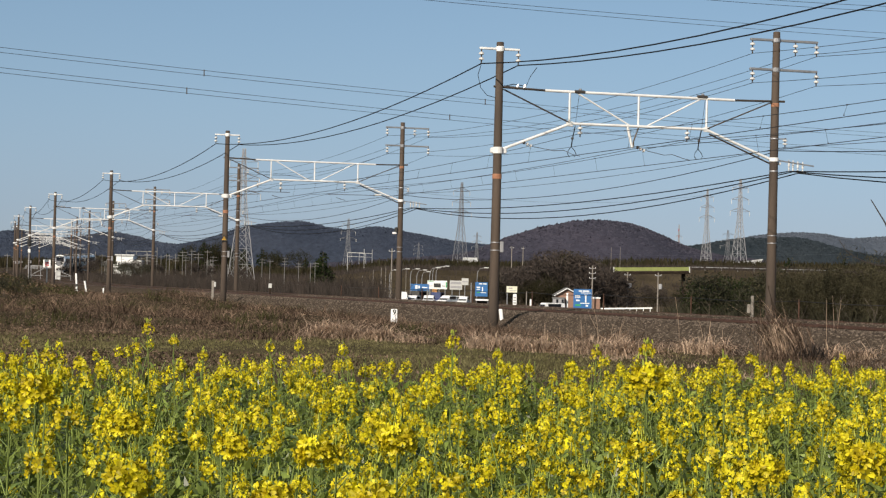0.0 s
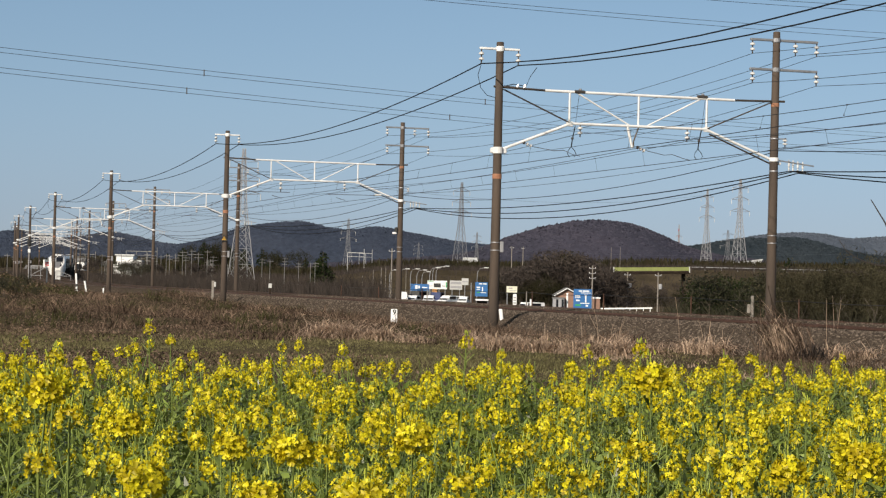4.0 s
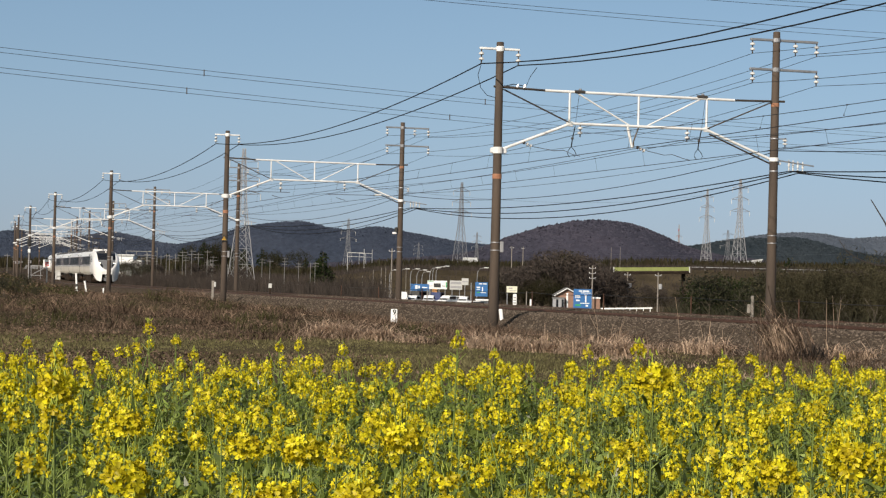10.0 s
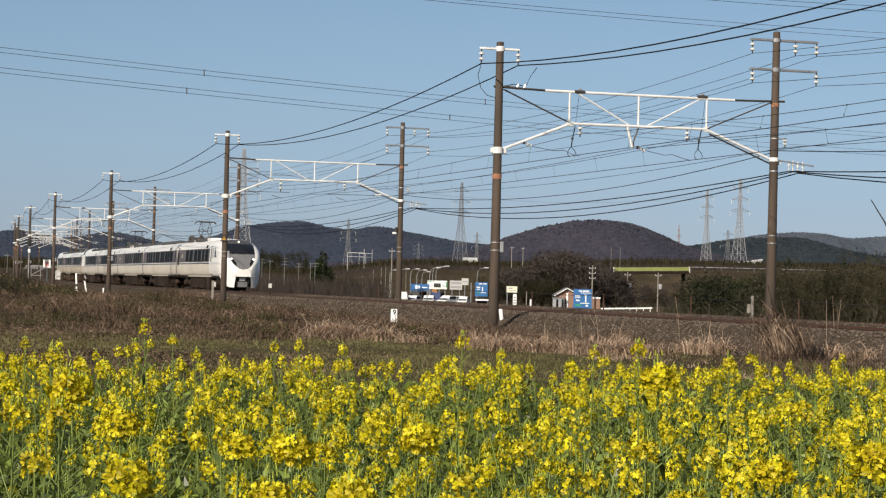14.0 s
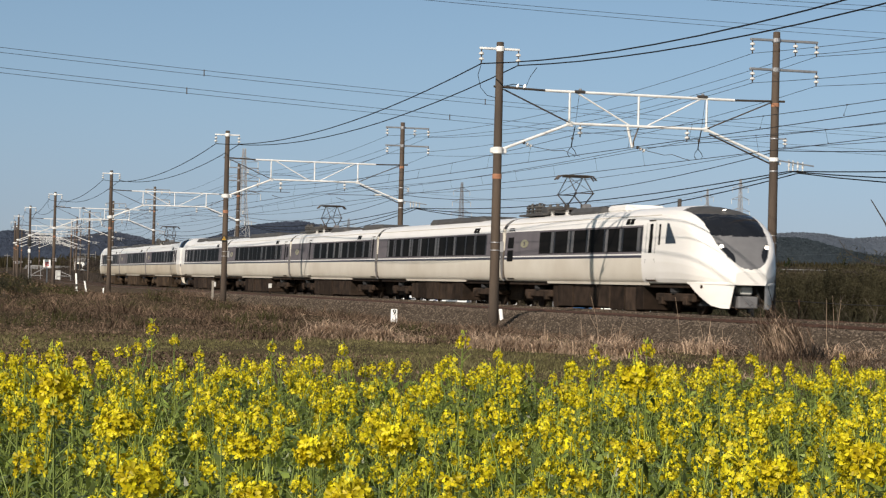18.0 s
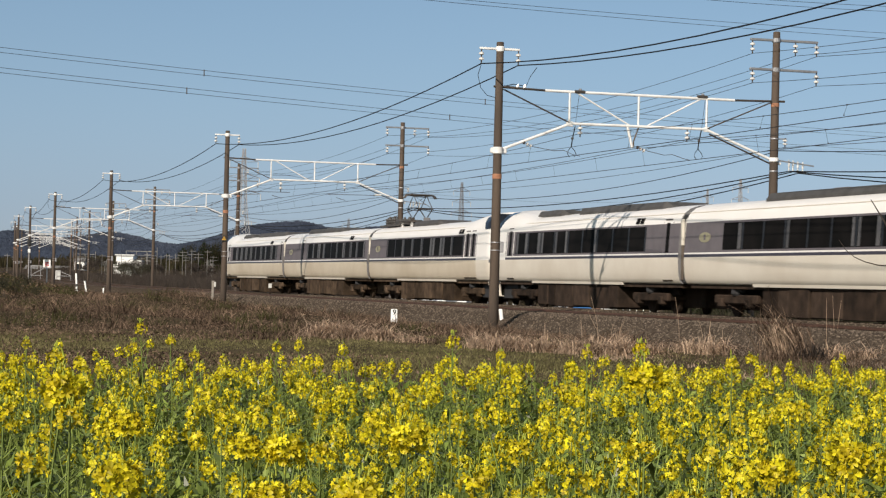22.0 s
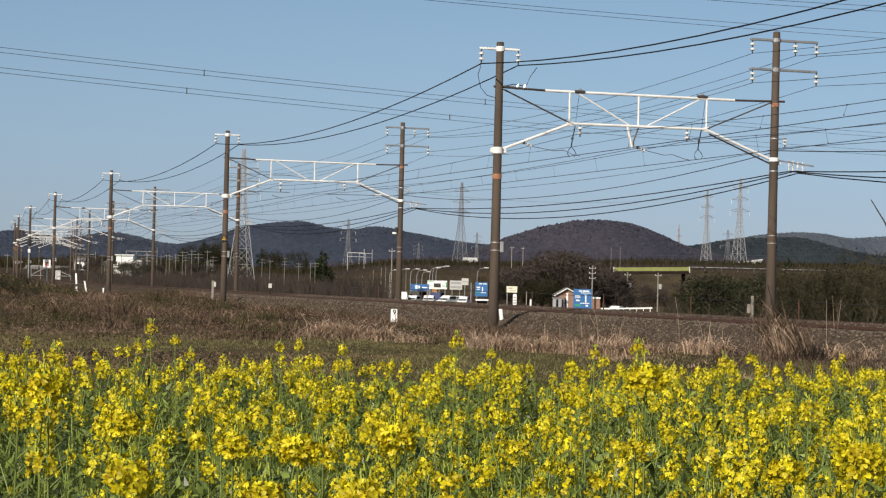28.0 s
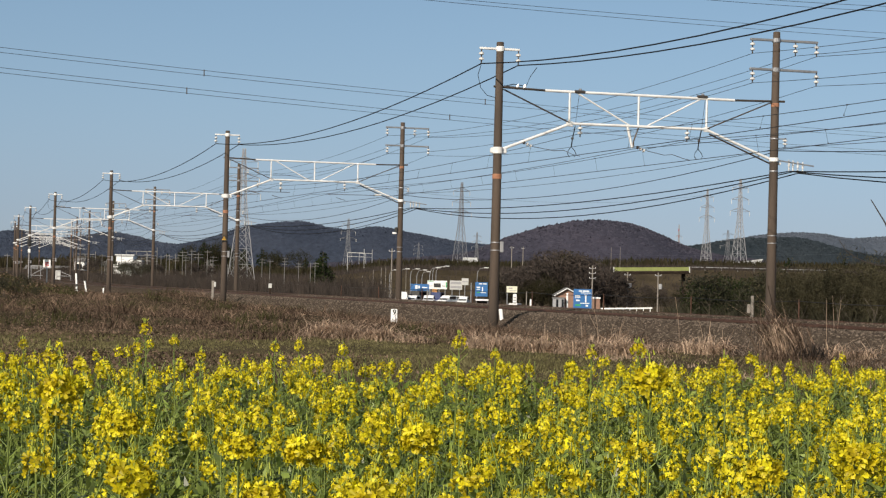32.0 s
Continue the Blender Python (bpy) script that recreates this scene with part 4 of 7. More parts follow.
# per car: glass and door offsets from its ends
LAYOUT = {
    1: dict(front_glass=1.4, front_door=0.54, rear_glass=4.3, rear_door=0.75, emblem=2.5),
    2: dict(front_glass=2.1, front_door=0.65, rear_glass=1.7, rear_door=None, emblem=0),
    3: dict(front_glass=1.06, front_door=0.6, rear_glass=6.0, rear_door=5.05, emblem=1.75),
    4: dict(front_glass=2.2, front_door=1.1, rear_glass=3.0, rear_door=None, emblem=1.6),
    5: dict(front_glass=3.0, front_door=1.0, rear_glass=1.25, rear_door=0.55, emblem=0),
    6: dict(front_glass=2.0, front_door=0.5, rear_glass=3.3, rear_door=None, emblem=1.6),
    7: dict(front_glass=0.65, front_door=None, rear_glass=6.0, rear_door=5.0, emblem=1.75),
    8: dict(front_glass=1.9, front_door=0.6, rear_glass=1.9, rear_door=0.5, emblem=0),
}


def train_car(front, rear, panto, seed, y_front, y_rear, unit):
    """Ends at y_front (down the line, negative) and y_rear."""
    rng = random.Random(seed)
    car = thing("train_car", Matrix.Identity(4), "white and cream express train car with dark window band", "train car", "cars of the train")
    a = y_front + (4.4 if front == "stream" else 2.0 if front == "gangway" else 0.0)
    b = y_rear - (2.0 if rear == "gangway" else 0.0)
    shell(car, a, b, 1.3 if front == "stream" else 0.0, dusty=seed > 5)
    for end, y, sgn in ((front, y_front, -1), (rear, y_rear, 1)):
        if end:
            cab(car, y, sgn, end)
            if end == "gangway":
                mb = Mesh()
                arch = [p for p in SECTION[8:]] + [(-x, z) for x, z in reversed(SECTION[8:-1])]
                lift = lambda z, k: z if z < 2.9 else 2.9 + (z - 2.9) * (1 + k)
                mb.loft([[(x, y - sgn * d, lift(z, k)) for x, z in arch] for d, k in ((1.97, 0.40), (2.6, 0.36), (3.4, 0.22), (4.2, 0.08), (4.9, 0.01))], False)
                part("roof_fairing", mb, CAR_WHITE, car, "white raised cab roof", True)
        else:
            end_wall(car, y)
            part("bellows", Mesh().box(-1.3, min(y, y + sgn * 0.245), 1.0, 1.3, max(y, y + sgn * 0.245), 3.2, 0.04), GANGWAY, car, "black rubber bellows")
            for side in (-1, 1):
                part("end_fairing", Mesh().box(side * 1.33 - 0.04, min(y, y + sgn * 0.16), 2.2, side * 1.33 + 0.04, max(y, y + sgn * 0.16), 3.05, 0.02), CAR_CREAM, car, "dusty cream end fairing")
                # brown strip: the gap is darker in its lower half
                part("end_buffer", Mesh().box(side * 1.32 - 0.04, min(y, y + sgn * 0.13), 1.1, side * 1.32 + 0.04, max(y, y + sgn * 0.13), 2.2, 0.02), DUSTY_SLEEPER, car, "brown lower strip in the gap between cars")
    # windows: a dark glass band in panes with grey curtains between
    lay = LAYOUT[seed]
    w0, w1 = a + lay["front_glass"], b - lay["rear_glass"]
    count = max(5, round((w1 - w0) / (1.75 if front == "stream" else 1.55)))
    step = (w1 - w0) / count
    for k in range(count):
        y = w0 + k * step
        pane(car, "window", y + 0.03, y + step - 0.03, 2.04, 2.86, SIDE_GLASS, 0.006, "dark tinted window")
        pane(car, "window_pillar", y - 0.06, y + 0.06, 2.045, 2.855, PILLAR, 0.008, "black pillar between windows", 0.012)
        for c in (0.10, step - 0.42):
            if rng.random() < 0.55:
                wide = rng.uniform(0.12, 0.32)
                pane(car, "curtain", y + c + (0.32 - wide) * (c > 0.2), y + c + (0.32 - wide) * (c > 0.2) + wide, 2.06, 2.84, CURTAIN, 0.009, "grey drawn curtain", 0.012)
    # doors near the ends
    doors = [] if lay["front_door"] is None else [(a + lay["front_door"], front)] if front != "gangway" else [(a + 0.5, front), (a + 1.35, front)]
    if lay["rear_door"] is not None:
        doors.append((b - lay["rear_door"], rear))
    for yd, end in doors:
        lo, hi = yd - 0.42, yd + 0.42
        edge = NOSE_GREY if end == "stream" else CAR_WHITE if end == "gangway" else CAR_GREY
        wide = 0.03 if end == "gangway" else 0.012
        for e in (lo, hi):
            pane(car, "door_edge", e - 0.012, e + 0.012, 1.12, 1.79, CAR_CREAM if end != "stream" else edge, 0.012, "thin door edge", 0.02)
            pane(car, "door_edge", e - wide, e + wide, 1.98, 2.98, edge, 0.012, "thin door edge", 0.02)
        if end == "stream":
            pane(car, "door_window", lo - 0.42, lo - 0.26, 2.25, 2.93, SIDE_GLASS, 0.008, "narrow dark cab window")
        tall = seed == 1 and end != "stream"
        pane(car, "door_window", yd - (0.36 if tall else 0.14), yd + (0.36 if tall else 0.14), 2.28 if tall else 1.99, 3.0 if tall else 2.95, SIDE_GLASS, 0.009, "narrow dark door window")
        if tall:
            pane(car, "door_window", yd - 0.36, yd + 0.36, 1.76, 2.2, SIDE_GLASS, 0.009, "dark lower door window")
        pane(car, "door_step", lo, hi, 1.07, 1.11, UNDER, 0.03, "dark door step", 0.05)
        pane(car, "door_lamp", yd - 0.28, yd + 0.28, 3.04, 3.08, DARK_STEEL, 0.02, "", 0.03)
    yb = a + (2.6 if front == "stream" else 2.4 if front else 3.6)
    for k in (-0.34, 0.06):
        pane(car, "indicator", yb + k, yb + k + 0.30, 2.97, 3.16, SIDE_GLASS, 0.032, "dark display window", 0.06)
    if seed == 4:
        pane(car, "end_window", a + 0.30, a + 0.66, 2.15, 2.78, SIDE_GLASS, 0.008, "small dark end window")
    if lay["emblem"]:
        oval(car, b - lay["emblem"])
    for side in (-1, 1):
        plate = Mesh()
        plate.loft([[(side * x, y, z) for x, z in ((1.300, 0.99), (1.341, 1.018), (1.322, 0.925), (1.285, 0.925))] for y in (y_front + 5.3, y_rear - 5.1)], True, True)
        part("side_skirt", plate, CAR_CREAM, car, "cream lower skirt between the bogies")
    for y in (y_front + (3.6 if front else 3.3), y_rear - (3.4 if rear else 3.3)):
        bogie(car, y, UNDER_DUSTY if seed > 5 else UNDER)
    underfloor(car, rng, y_front + 5.9, y_rear - 5.5, UNDER_DUSTY if seed > 5 else UNDER)
    for u0, u1 in unit:
        roof_unit(car, u0, u1)
    if front == "stream":
        part("roof_box", Mesh().box(-0.75, -1.75, 3.46, 0.75, 0.1, 3.73, 0.08), CAR_WHITE, car, "white roof box")
        part("antenna", Mesh().box(-0.05, -4.9, 3.5, 0.05, -4.75, 3.86, 0.02), DARK_STEEL, car, "dark stub antenna")
    if panto is not None:
        pantograph(car, panto)
    part("rain_gutter", Mesh().box(-1.275, a, 3.225, -1.235, b, 3.25), CAR_CREAM, car, "thin roof gutter")
    part("rain_gutter", Mesh().box(1.235, a, 3.225, 1.275, b, 3.25), CAR_CREAM, car, "thin roof gutter")
    return car


PITCH = 20.6
CARS = [
    (train_car("stream", "", 5.8, 1, -10.85, 10.05, ((0.2, 4.2),)), -0.0),
    (train_car("", "", None, 2, -10.05, 10.05, ((-5.5, 3.0),)), 0.0),
    (train_car("", "", 6.0, 3, -10.05, 10.05, ((-8.5, -4.5), (-1.0, 2.6))), 0.0),
    (train_car("", "", None, 4, -10.05, 10.05, ((-4.0, 5.5),)), 0.0),
    (train_car("", "gangway", None, 5, -10.05, 10.25, ((-7.5, 1.5), (3.0, 6.3))), 0.0),
    (train_car("gangway", "", 6.1, 6, -10.25, 10.05, ((-0.5, 4.4),)), 0.0),
    (train_car("", "", None, 7, -10.05, 10.05, ((-2.0, 6.5),)), 0.0),
    (train_car("", "gangway", None, 8, -10.05, 10.25, ((-8.0, 0.8), (2.8, 5.8))), 0.0),
]


def train_head(t):
    """Where the joint behind the first car is, in metres up the line."""
    k = t - 18.0
    lag = float(np.interp(t, (0, 6, 9, 12, 14.5, 16, 18, 20, 32), (-2.5, -2.5, 1.6, 2.0, 0.3, 0.3, 0.2, 0, 0)))
    return 84.12 - 20.545 * k + 0.102 * k * k + lag


def car_pose(s_mid):
    p, q = on_line(s_mid - 6.9, D_FAR), on_line(s_mid + 6.9, D_FAR)
    d = (q - p).normalized()
    x = d.cross(Vector((0, 0, 1))).normalized()
    m = Matrix((x, d, x.cross(d))).transposed().to_4x4()
    return Matrix.Translation((p + q) / 2) @ m


def train_motion():
    for i, (car, shift) in enumerate(CARS):
        rows = []
        for k in range(33):
            rows.append((float(k), car_pose(train_head(k) + PITCH * (i - 0.5) + shift)))
        walk(car, rows)
# ---------- rapeseed field ----------
def quads_along(c, d, w, length, bend, n=2):
    """A leaf-like strip from c along d, width w, that bends down."""
    d = d / np.linalg.norm(d)
    a = np.cross(d, (0, 0, 1.0))
    a = a / (np.linalg.norm(a) + 1e-9)
    vs = []
    for i in range(n + 1):
        t = i / n
        k = w * (0.25 + 1.5 * t * (1.15 - t) * 1.4) if i < n else w * 0.08
        p = c + d * (length * t) + np.array((0, 0, -bend * length * t * t))
        vs += [p - a * k / 2, p + a * k / 2]
    return np.array(vs), np.array([(2 * i, 2 * i + 1, 2 * i + 3, 2 * i + 2) for i in range(n)])


def stick(p, q, r, r2):
    d = (q - p) / (np.linalg.norm(q - p) + 1e-9)
    a = np.cross(d, (0.3, 0.9, 0.1))
    a /= np.linalg.norm(a)
    b = np.cross(d, a)
    ring = [(math.cos(k * 2.0944), math.sin(k * 2.0944)) for k in range(3)]
    v = [p + (a * x + b * y) * r for x, y in ring] + [q + (a * x + b * y) * r2 for x, y in ring]
    return np.array(v), np.array([(0, 1, 4, 3), (1, 2, 5, 4), (2, 0, 3, 5)])


def cluster_geo(rng, c, size, fine, big=1.0, squat=False):
    """A dense dome-shaped raceme of four-petalled flowers under c's tip; returns petals, buds."""
    pv, pf, k = [], [], 0
    n = int((5 + 620 * size) * (1.15 if fine else 1.0) * (2.0 if size > 0.032 else 1.0) * rng.uniform(0.8, 1.2))
    tall = rng.uniform(1.0, 1.4) if squat else rng.uniform(1.5, 2.4)
    for i in range(n):
        th, t = i * 2.39996 + rng.normal(0, 0.3), (i + rng.uniform(0, 1)) / n
        rad = size * (0.28 + 0.66 * math.sqrt(t)) * rng.uniform(0.72, 1.08) * (1.0 if t < 0.75 else rng.uniform(0.6, 1.0))
        o = np.array((math.cos(th) * rad, math.sin(th) * rad, size * (0.7 - tall * t) + rng.normal(0, size * 0.1)))
        nrm = np.array((math.cos(th), math.sin(th), 0.75 - 1.25 * t)) + rng.normal(0, 0.3, 3)
        nrm /= np.linalg.norm(nrm)
        a = np.cross(nrm, rng.normal(0, 1, 3))
        a /= np.linalg.norm(a)
        b = np.cross(nrm, a)
        r = rng.uniform(0.0062, 0.0098) * (0.85 if fine else 1.0) * big * (0.7 if t < 0.12 else 1.0)
        cup = r * rng.uniform(0.15, 1.15)
        fc = c + o
        if fine:
            for u, w in ((a, b), (b, -a), (-a, -b), (-b, a)):
                roll = nrm * r * rng.uniform(-0.25, 0.25)
                pv += [fc, fc + u * r * 0.5 - w * r * 0.38 + nrm * cup * 0.7, fc + u * r * 0.98 - w * r * 0.42 + nrm * cup + roll, fc + u * r * 1.18 + nrm * cup * 0.8,
                       fc + u * r * 0.98 + w * r * 0.42 + nrm * cup - roll, fc + u * r * 0.5 + w * r * 0.38 + nrm * cup * 0.7]
                pf += [(k, k + 1, k + 2, k + 3), (k, k + 3, k + 4, k + 5)]
                k += 6
        else:
            for u, w in ((a, b), (b, -a)):
                pv += [fc - u * r * 1.05 - w * r * 0.42 + nrm * cup, fc + u * r * 1.05 - w * r * 0.42 + nrm * cup * 0.5, fc + u * r * 1.05 + w * r * 0.42 + nrm * cup, fc - u * r * 1.05 + w * r * 0.42]
                pf.append((k, k + 1, k + 2, k + 3))
                k += 4
    bv, bf, k = [], [], 0
    for i in range(9 if fine else 5):
        o = rng.normal(0, size * 0.2, 3) + np.array((0, 0, size * 0.9))
        v, f = stick(c + o, c + o + np.array((0, 0, 0.009)) + rng.normal(0, 0.002, 3), 0.0024, 0.0013)
        bv.append(v)
        bf.append(f + k)
        k += 6
    return (np.array(pv), np.array(pf)), (np.concatenate(bv), np.concatenate(bf))


def merge(pieces):
    vs, fs, k = [], [], 0
    for v, f in pieces:
        vs.append(v)
        fs.append(f + k)
        k += len(v)
    return np.concatenate(vs), np.concatenate(fs)


def plant_geo(rng, height, fine, big=1.0, branches=3):
    """Dict of stems, leaves, and a list of clusters (petals, buds), base at the origin."""
    stems, leaves, clusters = [], [], []
    lean = rng.normal(0, 0.105, 2) * (0 if not branches else 0.3 if big > 1.1 else 1)
    top = np.array((lean[0] * height, lean[1] * height, height))
    mid = top * 0.55 + np.array((rng.normal(0, 0.02), rng.normal(0, 0.02), 0))
    stems += [stick(np.zeros(3), mid, 0.0048, 0.0038), stick(mid, top, 0.0038, 0.0022)]
    tips = [(top, rng.uniform(0.022, 0.034) * big)]
    for i in range(int(rng.integers(0, branches) if branches else 0)):
        t = rng.uniform(0.45, 0.85)
        p = mid + (top - mid) * max(0, (t - 0.55) / 0.45) if t > 0.55 else mid * (t / 0.55)
        th, out = rng.uniform(0, 2 * math.pi), rng.uniform(0.05, 0.16)
        q = np.array((p[0] + math.cos(th) * out, p[1] + math.sin(th) * out, min(height * rng.uniform(0.62, 0.97), p[2] + rng.uniform(0.15, 0.38))))
        stems.append(stick(p, q, 0.0032, 0.002))
        tips.append((q, rng.uniform(0.013, 0.024)))
        leaves.append(quads_along(p, np.array((math.cos(th), math.sin(th), 0.6)), rng.uniform(0.015, 0.03), rng.uniform(0.06, 0.12), 0.5))
    for i in range(2):
        t, th = rng.uniform(0.3, 0.8), rng.uniform(0, 2 * math.pi)
        p = mid * min(1.0, t / 0.55)
        q = p + np.array((math.cos(th) * 0.16, math.sin(th) * 0.16, 0.34)) * rng.uniform(0.5, 1.25)
        stems.append(stick(p, q, 0.003, 0.0016))
    for p, size in tips:
        clusters.append(cluster_geo(rng, p, size, fine, min(1.4, 1 + max(0, big - 1) * 0.55), not branches))
        for i in range(9 if fine else 5):
            th = rng.uniform(0, 2 * math.pi)
            z = p - np.array((0, 0, rng.uniform(0.04, 0.2)))
            stems.append(stick(z, z + np.array((math.cos(th) * 0.03, math.sin(th) * 0.03, 0.028)), 0.0016, 0.001))
    for i in range(int(rng.integers(19, 27))):
        t, th = rng.uniform(0.3, 0.93), rng.uniform(0, 2 * math.pi)
        p = mid * (t / 0.55) if t < 0.55 else mid + (top - mid) * (t - 0.55) / 0.45
        big_leaf = rng.uniform(0.06, 0.11 if fine else 0.16) * (1.25 - t * 0.7)
        leaves.append(quads_along(p, np.array((math.cos(th), math.sin(th), rng.uniform(0.0, 1.0))), big_leaf * (0.30 if t < 0.6 else 0.22), big_leaf * (1.25 if t < 0.6 else 1.45), rng.uniform(0.2, 0.8), 3))
    return merge(stems), merge(leaves), clusters


def field_edge(x):
    return 13.4 + 0.45 * x


def rapeseed_field():
    rng = np.random.default_rng(5)
    step = 0.15
    spots = []
    for y in np.arange(4.3, 16.2, step):
        w = 0.208 * y + 0.35
        for x in np.arange(-w, w, step):
            px, py = x + rng.uniform(-0.09, 0.09), y + rng.uniform(-0.09, 0.09)
            if py < field_edge(px) + 0.25 * noise2(px * 3, py * 2):
                patch = 0.035 * noise2(px * 1.3, py * 0.9, 4)
                spots.append((px, py, 1.21 + patch + rng.normal(0, 0.042) - 0.10 * (rng.random() < 0.25)))
    spots = [s for s in spots if not (s[1] < 6.2 and s[0] < -0.45 and rng.random() < 0.6)]
    near = sorted((s for s in spots if s[1] < 5.6), key=lambda s: s[1])[:150]
    near_set = set(near)
    # the many: joined foliage and blossoms
    kinds = [plant_geo(np.random.default_rng(100 + i), 1.0, False) for i in range(14)]
    green, leaf, gold, bud = [], [], [], []
    for s in spots:
        if s in near_set:
            continue
        k = kinds[int(rng.integers(len(kinds)))]
        th, h = rng.uniform(0, 2 * math.pi), s[2]
        c, sn = math.cos(th), math.sin(th)
        rot = np.array(((c, -sn, 0), (sn, c, 0), (0, 0, 1.0)))
        off = np.array((s[0], s[1], 0.0))

        def put(g, lift):
            v = (g[0] * np.array((1, 1, 1.0))) @ rot.T
            v[:, 2] += lift
            return v + off, g[1]

        lift = h - 1.0
        green.append(put(k[0], lift))
        leaf.append(put(k[1], lift))
        bare = (0.27 if s[1] > 7.5 else 0.36 if s[0] > 0.3 else 0.40 if s[0] > -0.3 else 0.46) - 0.36 * noise2(s[0] * 4.0, s[1] * 2.6, 9)
        for petals, buds in k[2]:
            if rng.random() < bare + (0.12 if s[1] < 7.5 else 0.0):
                continue
            gold.append(put(petals, lift))
            bud.append(put(buds, lift))
    m = 58000
    y = 3.2 + 12.8 * rng.uniform(0, 1, m) ** 0.8
    x = rng.uniform(-1, 1, m) * (0.208 * y + 0.3)
    ok = y < field_edge(x) + 0.25 * noise2(x * 3, y * 2)
    x, y = x[ok], y[ok]
    m = len(x)
    size = (0.012 + 0.026 * rng.uniform(0, 1, m) ** 2)[:, None]
    c = np.stack([x, y, 1.14 + 0.035 * noise2(x * 1.3, y * 0.9, 4) - 0.5 * rng.uniform(0, 1, m) ** 1.5], 1)
    a, b = rng.normal(0, 1, (m, 3)), rng.normal(0, 1, (m, 3))
    a[:, 2] = np.abs(a[:, 2]) * 0.8
    a /= np.linalg.norm(a, axis=1)[:, None]
    b = np.cross(a, b)
    b /= np.linalg.norm(b, axis=1)[:, None]
    leaf.append((np.stack([c, c + a * size * 0.6 - b * size * 0.32, c + a * size * 1.7, c + a * size * 0.6 + b * size * 0.32], 1).reshape(-1, 3), np.arange(4 * m).reshape(-1, 4)))
    for name, pieces, material, label in (("rapeseed_stems", green, STEM, "crowded green rapeseed stems of the field"), ("rapeseed_leaves", leaf, LEAF, "green rapeseed leaves of the field"),
                                          ("rapeseed_blossoms", gold, PETAL, "bright yellow rapeseed blossoms of the field"), ("rapeseed_buds", bud, BUD, "yellow green rapeseed buds of the field")):
        v, f = merge(pieces)
        tagged(new(name, big_mesh(name, v, f, material)), label, "rapeseed field", kind="stuff")
    return near


def rapeseed_plant(seed, height, big=1.0, branches=3):
    rng = np.random.default_rng(seed)
    stems, leaves, clusters = plant_geo(rng, height, True, big, branches)
    p = thing("rapeseed_plant", Matrix.Identity(4), "tall green rapeseed plant in yellow flower", "rapeseed plant", "rapeseed plants at the field's near edge")
    for name, g, material in (("stem", stems, STEM), ("leaves", leaves, LEAF)):
        new(name, big_mesh(name, *g, material)).parent = p
    for petals, buds in clusters:
        c = new("blossom", big_mesh("blossom", *petals, PETAL))
        c.parent = p
        tagged(c, "bright yellow flower cluster")
        new("bud_tip", big_mesh("bud_tip", *buds, BUD)).parent = c
    return p


NEAR_SPOTS = rapeseed_field()
PLANT_KINDS = [rapeseed_plant(40 + i, 1.2, (0.95, 0.9, 0.45, 0.95, 0.75, 0.4)[i], 2 if i in (0, 3) else 1) for i in range(6)]
TALL_KINDS = [rapeseed_plant(240 + i, 1.2, 0.9, 0) for i in range(3)]
BIG_KINDS = [rapeseed_plant(140 + i, 1.2, (1.45, 1.0, 1.2, 0.9)[i], 0) for i in range(4)]
TALL_SPOTS = ((-1.13, 8.5, 1.56), (-1.69, 9.0, 1.47), (-0.91, 5.2, 1.57), (-1.11, 8.0, 1.5), (-1.15, 9.5, 1.48), (-0.75, 10.0, 1.45), (0.06, 7.0, 1.58), (0.54, 6.0, 1.6), (0.84, 6.5, 1.55), (0.62, 9.0, 1.49), (0.26, 10.0, 1.44), (-0.99, 9.0, 1.44))
BIG_SPOTS = ((-0.68, 3.9, 1.57), (-0.64, 3.75, 1.535), (-0.60, 4.2, 1.495), (-0.62, 3.4, 1.485), (-0.50, 3.6, 1.445), (-0.84, 4.3, 1.50), (-0.24, 3.2, 1.46), (-0.21, 4.2, 1.45), (-0.11, 3.3, 1.45), (0.04, 3.5, 1.46), (0.39, 4.1, 1.61), (0.36, 3.9, 1.49), (0.65, 3.4, 1.52), (0.26, 3.8, 1.44), (0.6, 3.9, 1.46), (0.81, 4.8, 1.52), (-0.06, 4.3, 1.47), (0.16, 4.1, 1.47), (-0.39, 4.3, 1.45), (0.41, 3.4, 1.45), (-0.26, 4.2, 1.45))
SWAYING = []


def near_plants():
    rng = random.Random(8)
    for i, (x, y, h) in enumerate(NEAR_SPOTS):
        m = pose(x, y, h - 1.2, 0, 0, rng.uniform(0, 360))
        p = PLANT_KINDS[i] if i < 6 else copy_thing(PLANT_KINDS[i % 6], m)
        p.matrix_basis = m
        if i % 3 == 0:
            SWAYING.append((p, m))
    # single plants that stand above the rest: place and height of the tip
    for k, (x, y, top) in enumerate(TALL_SPOTS):
        m = pose(x, y, top - 1.23, 0, 0, rng.uniform(0, 360))
        p = TALL_KINDS[k] if k < 3 else copy_thing(TALL_KINDS[k % 3], m)
        p.matrix_basis = m
        p["label"] = "tallest rapeseed plant rising above the field"
        SWAYING.append((p, m))
    for k, (x, y, top) in enumerate(BIG_SPOTS):
        m = pose(x, y, top - 1.24, 0, 0, rng.uniform(0, 360))
        p = BIG_KINDS[k] if k < len(BIG_KINDS) else copy_thing(BIG_KINDS[k % len(BIG_KINDS)], m)
        p.matrix_basis = m
        p["label"] = "rapeseed plant with a large full yellow flower head"
        SWAYING.append((p, m))


near_plants()


